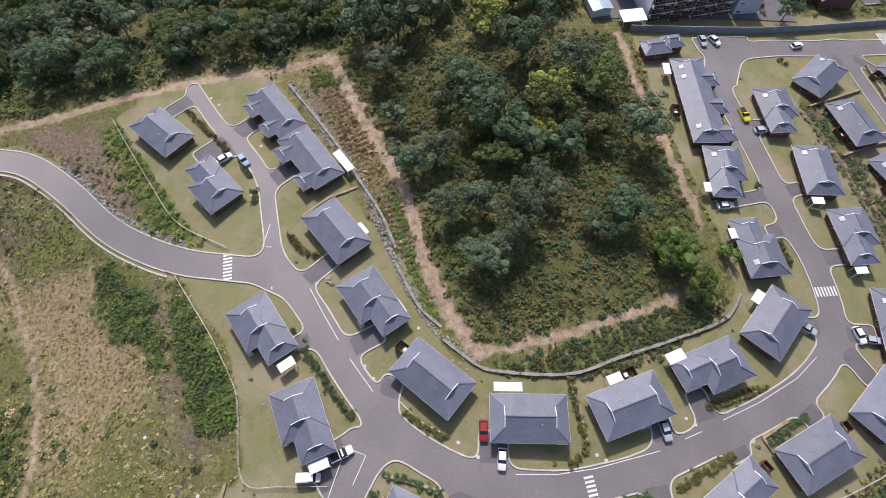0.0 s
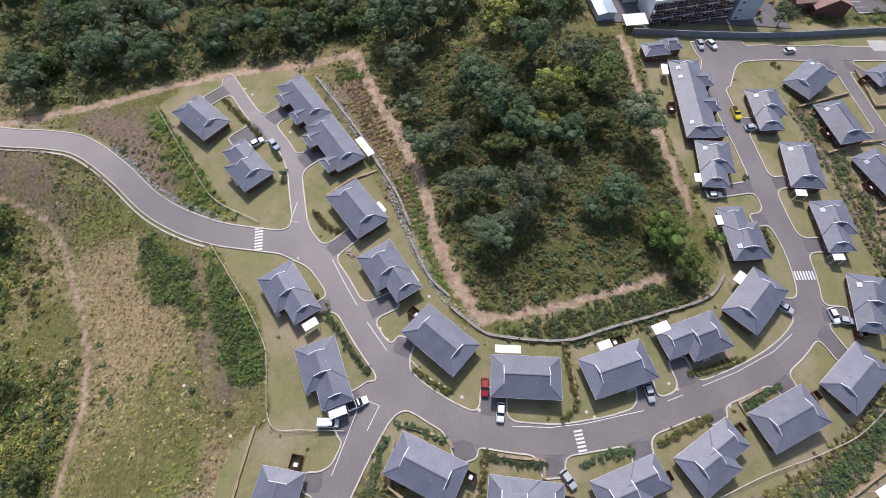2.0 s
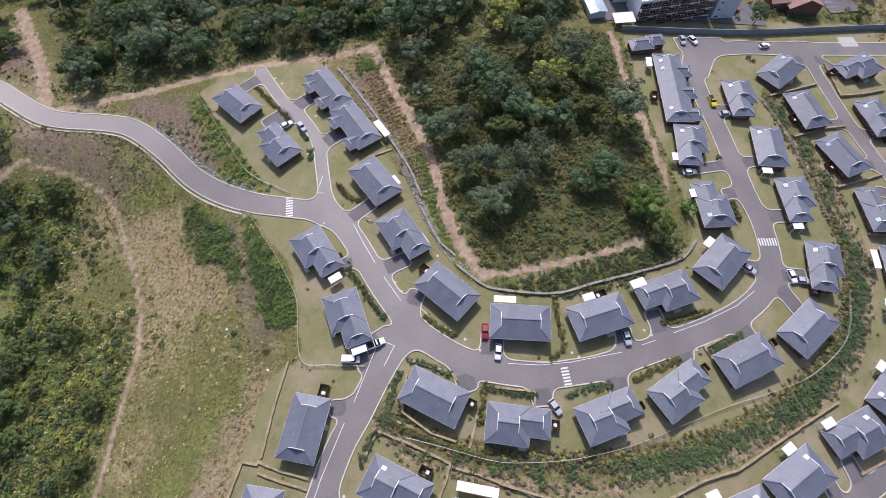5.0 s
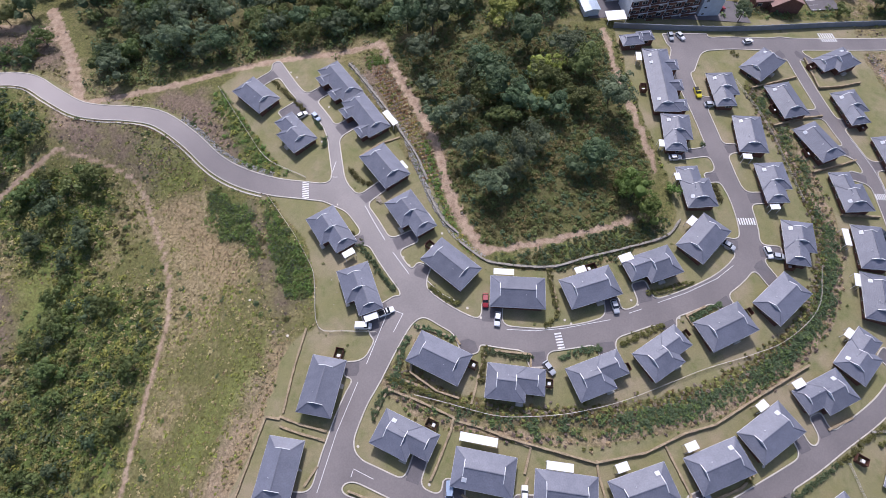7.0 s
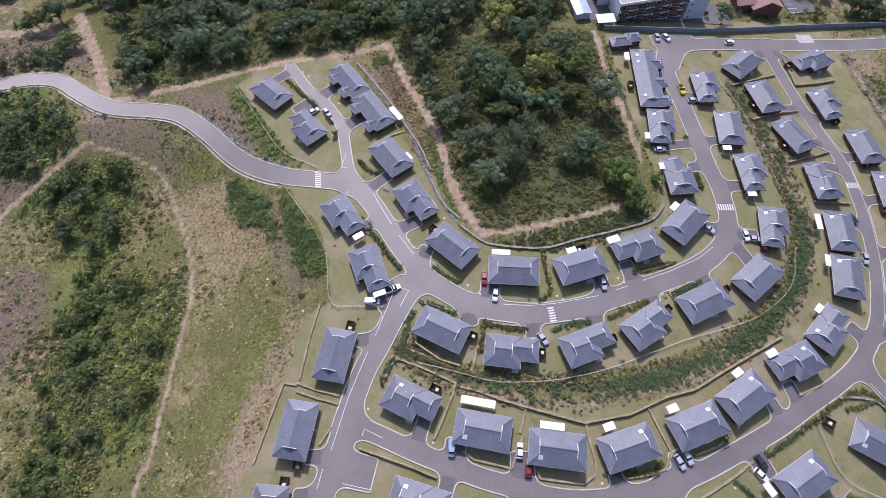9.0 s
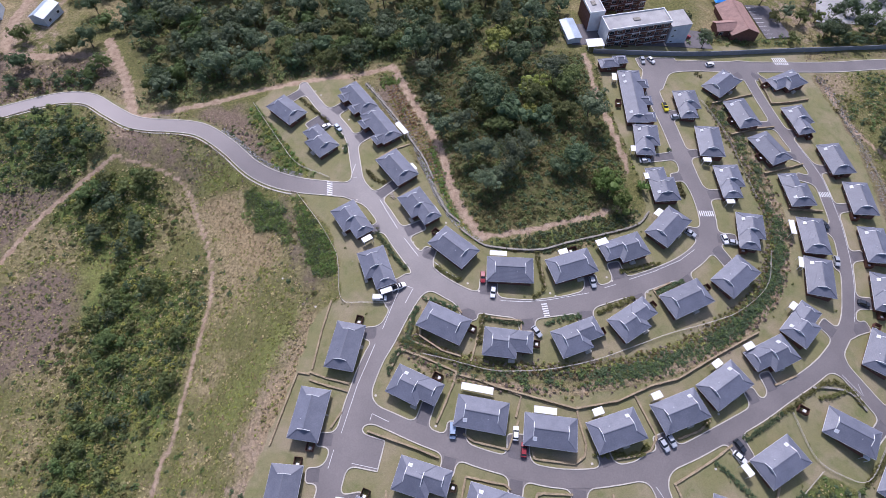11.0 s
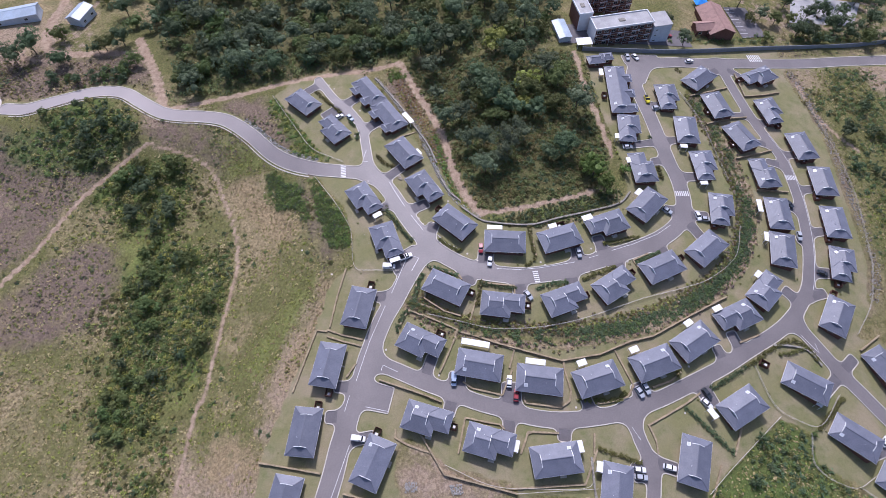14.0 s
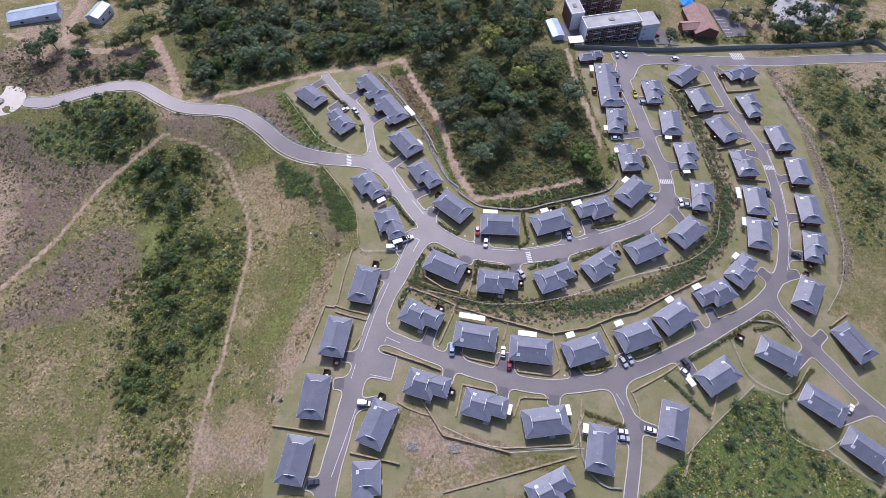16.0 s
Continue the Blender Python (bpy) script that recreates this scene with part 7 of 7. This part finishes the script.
def flats(x, y, angle, length, depth, storeys, bays):
    """A block of flats: banded storeys, balconies and windows, and a flat roof with a parapet."""
    z = gz(x, y)
    high = 2.9 * storeys
    ob = empty("apartment_block", pose(x, y, z, 0, 0, angle), "three-storey white and brown brick block of flats", "apartment building")
    part("wall", boxes((-length / 2, length / 2, -depth / 2, depth / 2, -2, high)), brick, ob)
    part("flat_roof", boxes((-length / 2 - 0.1, length / 2 + 0.1, -depth / 2 - 0.1, depth / 2 + 0.1, high, high + 0.15)), pale_roof, ob, "pale flat concrete roof")
    for a in ((-length / 2 - 0.2, length / 2 + 0.2, -depth / 2 - 0.2, -depth / 2 + 0.1), (-length / 2 - 0.2, length / 2 + 0.2, depth / 2 - 0.1, depth / 2 + 0.2), (-length / 2 - 0.2, -length / 2 + 0.1, -depth / 2 + 0.1, depth / 2 - 0.1), (length / 2 - 0.1, length / 2 + 0.2, -depth / 2 + 0.1, depth / 2 - 0.1)):
        part("parapet", boxes((*a, high - 0.3, high + 0.6)), white, ob)
    part("end_wall", boxes((-length / 2 - 0.12, -length / 2, -depth / 2 - 0.1, depth / 2 + 0.1, -2, high - 0.31)), white, ob)
    part("roof_hatch", boxes((-1.4, 1.4, -0.9, 0.9, high + 0.15, high + 0.5), bevel=0.05), stone, ob)
    for s in range(storeys):
        z0 = 2.9 * s
        part("floor_band", boxes((-length / 2, length / 2, -depth / 2 - 0.16, -depth / 2, z0 - 0.25, z0 + 0.1)), white, ob)
        for b in range(bays):
            bx = -length / 2 + (b + 0.5) * length / bays
            w = part("window", boxes((bx - 1.0, bx + 1.0, -depth / 2 - 0.08, -depth / 2 + 0.05, z0 + 0.9, z0 + 2.3)), white, ob)
            part("pane", boxes((bx - 0.92, bx - 0.03, -depth / 2 - 0.1, -depth / 2, z0 + 0.98, z0 + 2.22)), glass, w)
            part("pane", boxes((bx + 0.03, bx + 0.92, -depth / 2 - 0.1, -depth / 2, z0 + 0.98, z0 + 2.22)), glass, w)
            if b % 2 == 0:
                bal = part("balcony", boxes((bx - 1.5, bx + 1.5, -depth / 2 - 1.3, -depth / 2 - 0.16, z0 - 0.15, z0)), concrete, ob)
                part("railing", boxes((bx - 1.5, bx + 1.5, -depth / 2 - 1.32, -depth / 2 - 1.24, z0, z0 + 0.95)), timber, bal)
                part("side_rail", boxes((bx - 1.52, bx - 1.44, -depth / 2 - 1.24, -depth / 2 - 0.16, z0, z0 + 0.95)), white, bal)
    return ob


flats(68.5, 131.2, 13, 26.5, 8.5, 3, 8)
flats(63.0, 152.5, 13, 26.5, 8.0, 3, 8)
for x, y, l, w in ((51.5, 139.5, 12.0, 6.0),):
    flats(x, y, 103, l, w, 3, 4)
ob = empty("stair_tower", pose(86.6, 134.6, gz(86.6, 134.6), 0, 0, 13), "white plastered stair tower beside the flats", "tower")
part("wall", boxes((-4.2, 4.2, -4.0, 5.5, -2, 8.6)), pale_wall, ob)
part("flat_roof", boxes((-4.35, 4.35, -4.15, 5.65, 8.6, 8.85)), pale_roof, ob)
for k in range(3):
    w = part("window", boxes((-3.2, -2.0, -4.08, -3.95, 1.0 + 2.7 * k, 1.7 + 2.7 * k)), white, ob)
    part("pane", boxes((-3.12, -2.08, -4.12, -4.0, 1.08 + 2.7 * k, 1.62 + 2.7 * k)), glass, w)


def gabled(name, x, y, angle, l, w, wall_h, mat, label, category, slope=0.45):
    ob = empty(name, pose(x, y, gz(x, y), 0, 0, angle), label, category)
    part("wall", boxes((-l / 2 + 0.4, l / 2 - 0.4, -w / 2 + 0.4, w / 2 - 0.4, -1.5, wall_h)), brick if mat != metal_roof else pale_wall, ob)
    h = w / 2 * slope
    for s in (1, -1):
        bm = bmesh.new()
        pts = [(-l / 2, -s * w / 2, wall_h - 0.05), (l / 2, -s * w / 2, wall_h - 0.05), (l / 2, 0, wall_h + h), (-l / 2, 0, wall_h + h)]
        lo = [bm.verts.new(p) for p in pts]
        hi = [bm.verts.new((p[0], p[1], p[2] + 0.15)) for p in pts]
        for q in ((0, 1, 2, 3), (7, 6, 5, 4), (0, 4, 5, 1), (1, 5, 6, 2), (2, 6, 7, 3), (3, 7, 4, 0)):
            bm.faces.new([(lo + hi)[j] for j in q])
        part("roof_slope", bm, mat, ob)
    part("ridge_cap", bar_mesh([((-l / 2, 0, wall_h + h + 0.15), (l / 2, 0, wall_h + h + 0.15))], 0.35, 0.06), mat, ob)
    for s in (1, -1):
        bm = bmesh.new()
        bm.faces.new([bm.verts.new(p) for p in ((s * (l / 2 - 0.4), -w / 2 + 0.4, wall_h - 0.1), (s * (l / 2 - 0.4), w / 2 - 0.4, wall_h - 0.1), (s * (l / 2 - 0.4), 0, wall_h + h - 0.1))])
        part("gable", bm, brick if mat != metal_roof else pale_wall, ob)
    window(ob, -l / 4, -w / 2 + 0.4, 1.6)
    window(ob, l / 4, -w / 2 + 0.4, 1.6)
    return ob


gabled("hall", 117.5, 148.5, 98, 21.0, 12.5, 3.4, brown_tile, "brick hall with a reddish-brown tiled gable roof", "building")
gabled("hall", 110.8, 143.0, 8, 9.0, 7.0, 3.0, brown_tile, "brick annexe with a reddish-brown tiled gable roof", "building")
gabled("shed", 42.5, 130.5, 103, 13.0, 6.0, 2.6, metal_roof, "long shed with a grey sheet-metal roof", "shed", 0.15)
gabled("shed", -222, 138, 20, 24.0, 10.0, 3.2, metal_roof, "long shed with a pale blue metal roof", "shed", 0.3)
gabled("shed", -190, 141, 80, 12.0, 8.0, 4.0, metal_roof, "small house with a pale blue metal roof", "house", 0.4)
gabled("shed", -146, 161, 10, 13.0, 6.0, 2.8, metal_roof, "house with a white metal roof among trees", "house", 0.35)
ob = empty("carport", pose(52.0, 122.8, gz(52, 122.8), 0, 0, 8), "white flat carport roof beside the boundary wall", "carport")
part("sheet", boxes((-3.4, 3.4, -2.4, 2.4, 2.5, 2.62)), white, ob)
for sx in (-1, 1):
    for sy in (-1, 1):
        part("post", boxes((sx * 3.1 - 0.06, sx * 3.1 + 0.06, sy * 2.1 - 0.06, sy * 2.1 + 0.06, -0.3, 2.5)), white, ob)
# gate house
for x, y, l, w in ((56.1, 110.9, 7.4, 5.2), (61.1, 113.4, 5.4, 4.6)):
    ob = empty("gate_house", pose(x, y, gz(x, y) + 0.1, 0, 0, 10), "small brick gate house with grey hip roof", "gate house", "gate houses")
    part("wall", boxes((-l / 2 + 0.4, l / 2 - 0.4, -w / 2 + 0.4, w / 2 - 0.4, -1.2, EAVE - 0.1)), brick, ob)
    roof(ob, l, w, Matrix.Translation((0, 0, EAVE)))
    soffit(ob, -l / 2 + 0.04, l / 2 - 0.04, -w / 2 + 0.04, w / 2 - 0.04)
    window(ob, 0, -w / 2 + 0.4, 1.4)


# car parks and the turning circle
def patch(name, poly, lift, mat, label, category):
    """A flat paved patch that follows the ground, laid as a grid."""
    (ax, ay), (bx, by), (cx, cy), (dx, dy) = poly
    n = 12
    verts, faces = [], []
    for i in range(n + 1):
        for j in range(n + 1):
            u, v = i / n, j / n
            x = (ax * (1 - u) + bx * u) * (1 - v) + (dx * (1 - u) + cx * u) * v
            y = (ay * (1 - u) + by * u) * (1 - v) + (dy * (1 - u) + cy * u) * v
            verts.append((x, y, gz(x, y) + lift))
    for i in range(n):
        for j in range(n):
            k = i * (n + 1) + j
            faces.append((k, k + n + 1, k + n + 2, k + 1))
    return tagged(mesh_object(name, verts, faces, mat), label, category, kind="structure")


park = patch("car_park", [(126.5, 165), (138.5, 167), (144, 146), (131, 142)], 0.35, drive, "dark asphalt car park with white bay lines", "car park")
for k in range(9):
    t = k / 8
    x, y = 126.8 + 4.4 * t, 163 - 20.5 * t
    verts = [(x, y), (x + 4.2, y + 1.0), (x + 4.2, y + 1.18), (x, y + 0.18)]
    mesh_object("bay_line", [(a, b, gz(a, b) + 0.4) for a, b in verts], [(0, 1, 2, 3)], paint, parent=park)
patch("court", [(62, 137.5), (84, 142.5), (82.5, 149.5), (60, 144.5)], 0.3, concrete, "grey paved court between the flats", "pavement")
patch("pavement", [(43, 123.5), (104, 130), (101, 141), (41, 137)], 0.22, drive, "dark paved ground in front of the flats", "pavement")
patch("pavement", [(160, 160), (195, 164), (206, 185), (168, 185)], 0.35, pale_roof, "worn pale paved yard", "pavement")
patch("parking_bay", [GATE_APRON[0], GATE_APRON[1], (sum(p[0] for p in GATE_APRON[4:]) / 2, sum(p[1] for p in GATE_APRON[4:]) / 2), GATE_APRON[5]], 0.075, asphalt, "asphalt parking bay by the gate house", "road")
patch("parking_bay", [GATE_APRON[1], GATE_APRON[2], GATE_APRON[3], GATE_APRON[4]], 0.065, asphalt, "asphalt forecourt by the gate house", "road")
patch("parking_bay", TURNING_BAY, 0.07, asphalt, "asphalt turning bay beside the road", "road")
bm = bmesh.new()
centre = bm.verts.new((0, 0, 0.12))
rim_ = [bm.verts.new((9.0 * math.cos(k * math.pi / 20), 9.0 * math.sin(k * math.pi / 20), gz(-211 + 9.0 * math.cos(k * math.pi / 20), 79 + 9.0 * math.sin(k * math.pi / 20)) - gz(-211, 79) + 0.12)) for k in range(40)]
for k in range(40):
    bm.faces.new((centre, rim_[k], rim_[(k + 1) % 40]))
circle = part("turning_circle", bm, pale_paving, None)
circle.matrix_basis = pose(-211, 79, gz(-211, 79))
tagged(circle, "pale concrete turning circle at the road's end", "road", kind="structure")
bm = bmesh.new()
tube(bm, (0, 0, 0), (0, 0, 0.5), 2.2, 1.9, 18)
isle = part("traffic_island", bm, stone, None)
isle.matrix_basis = pose(-213, 78, gz(-213, 78))
tagged(isle, "round planted stone island in the turning circle", "traffic island")
ob = empty("gazebo", pose(114, 164, gz(114, 164), 0, 0, 10), "bright blue canvas canopy on posts", "canopy")
bm = bmesh.new()
top = bm.verts.new((0, 0, 3.4))
cs = [bm.verts.new(p) for p in ((-3.2, -2.6, 2.3), (3.2, -2.6, 2.3), (3.2, 2.6, 2.3), (-3.2, 2.6, 2.3))]
for k in range(4):
    bm.faces.new((top, cs[k], cs[(k + 1) % 4]))
part("canopy", bm, blue_cloth, ob, "bright blue canvas")
for sx in (-1, 1):
    for sy in (-1, 1):
        part("post", boxes((sx * 3.1 - 0.05, sx * 3.1 + 0.05, sy * 2.5 - 0.05, sy * 2.5 + 0.05, -0.5, 2.35)), white, ob)
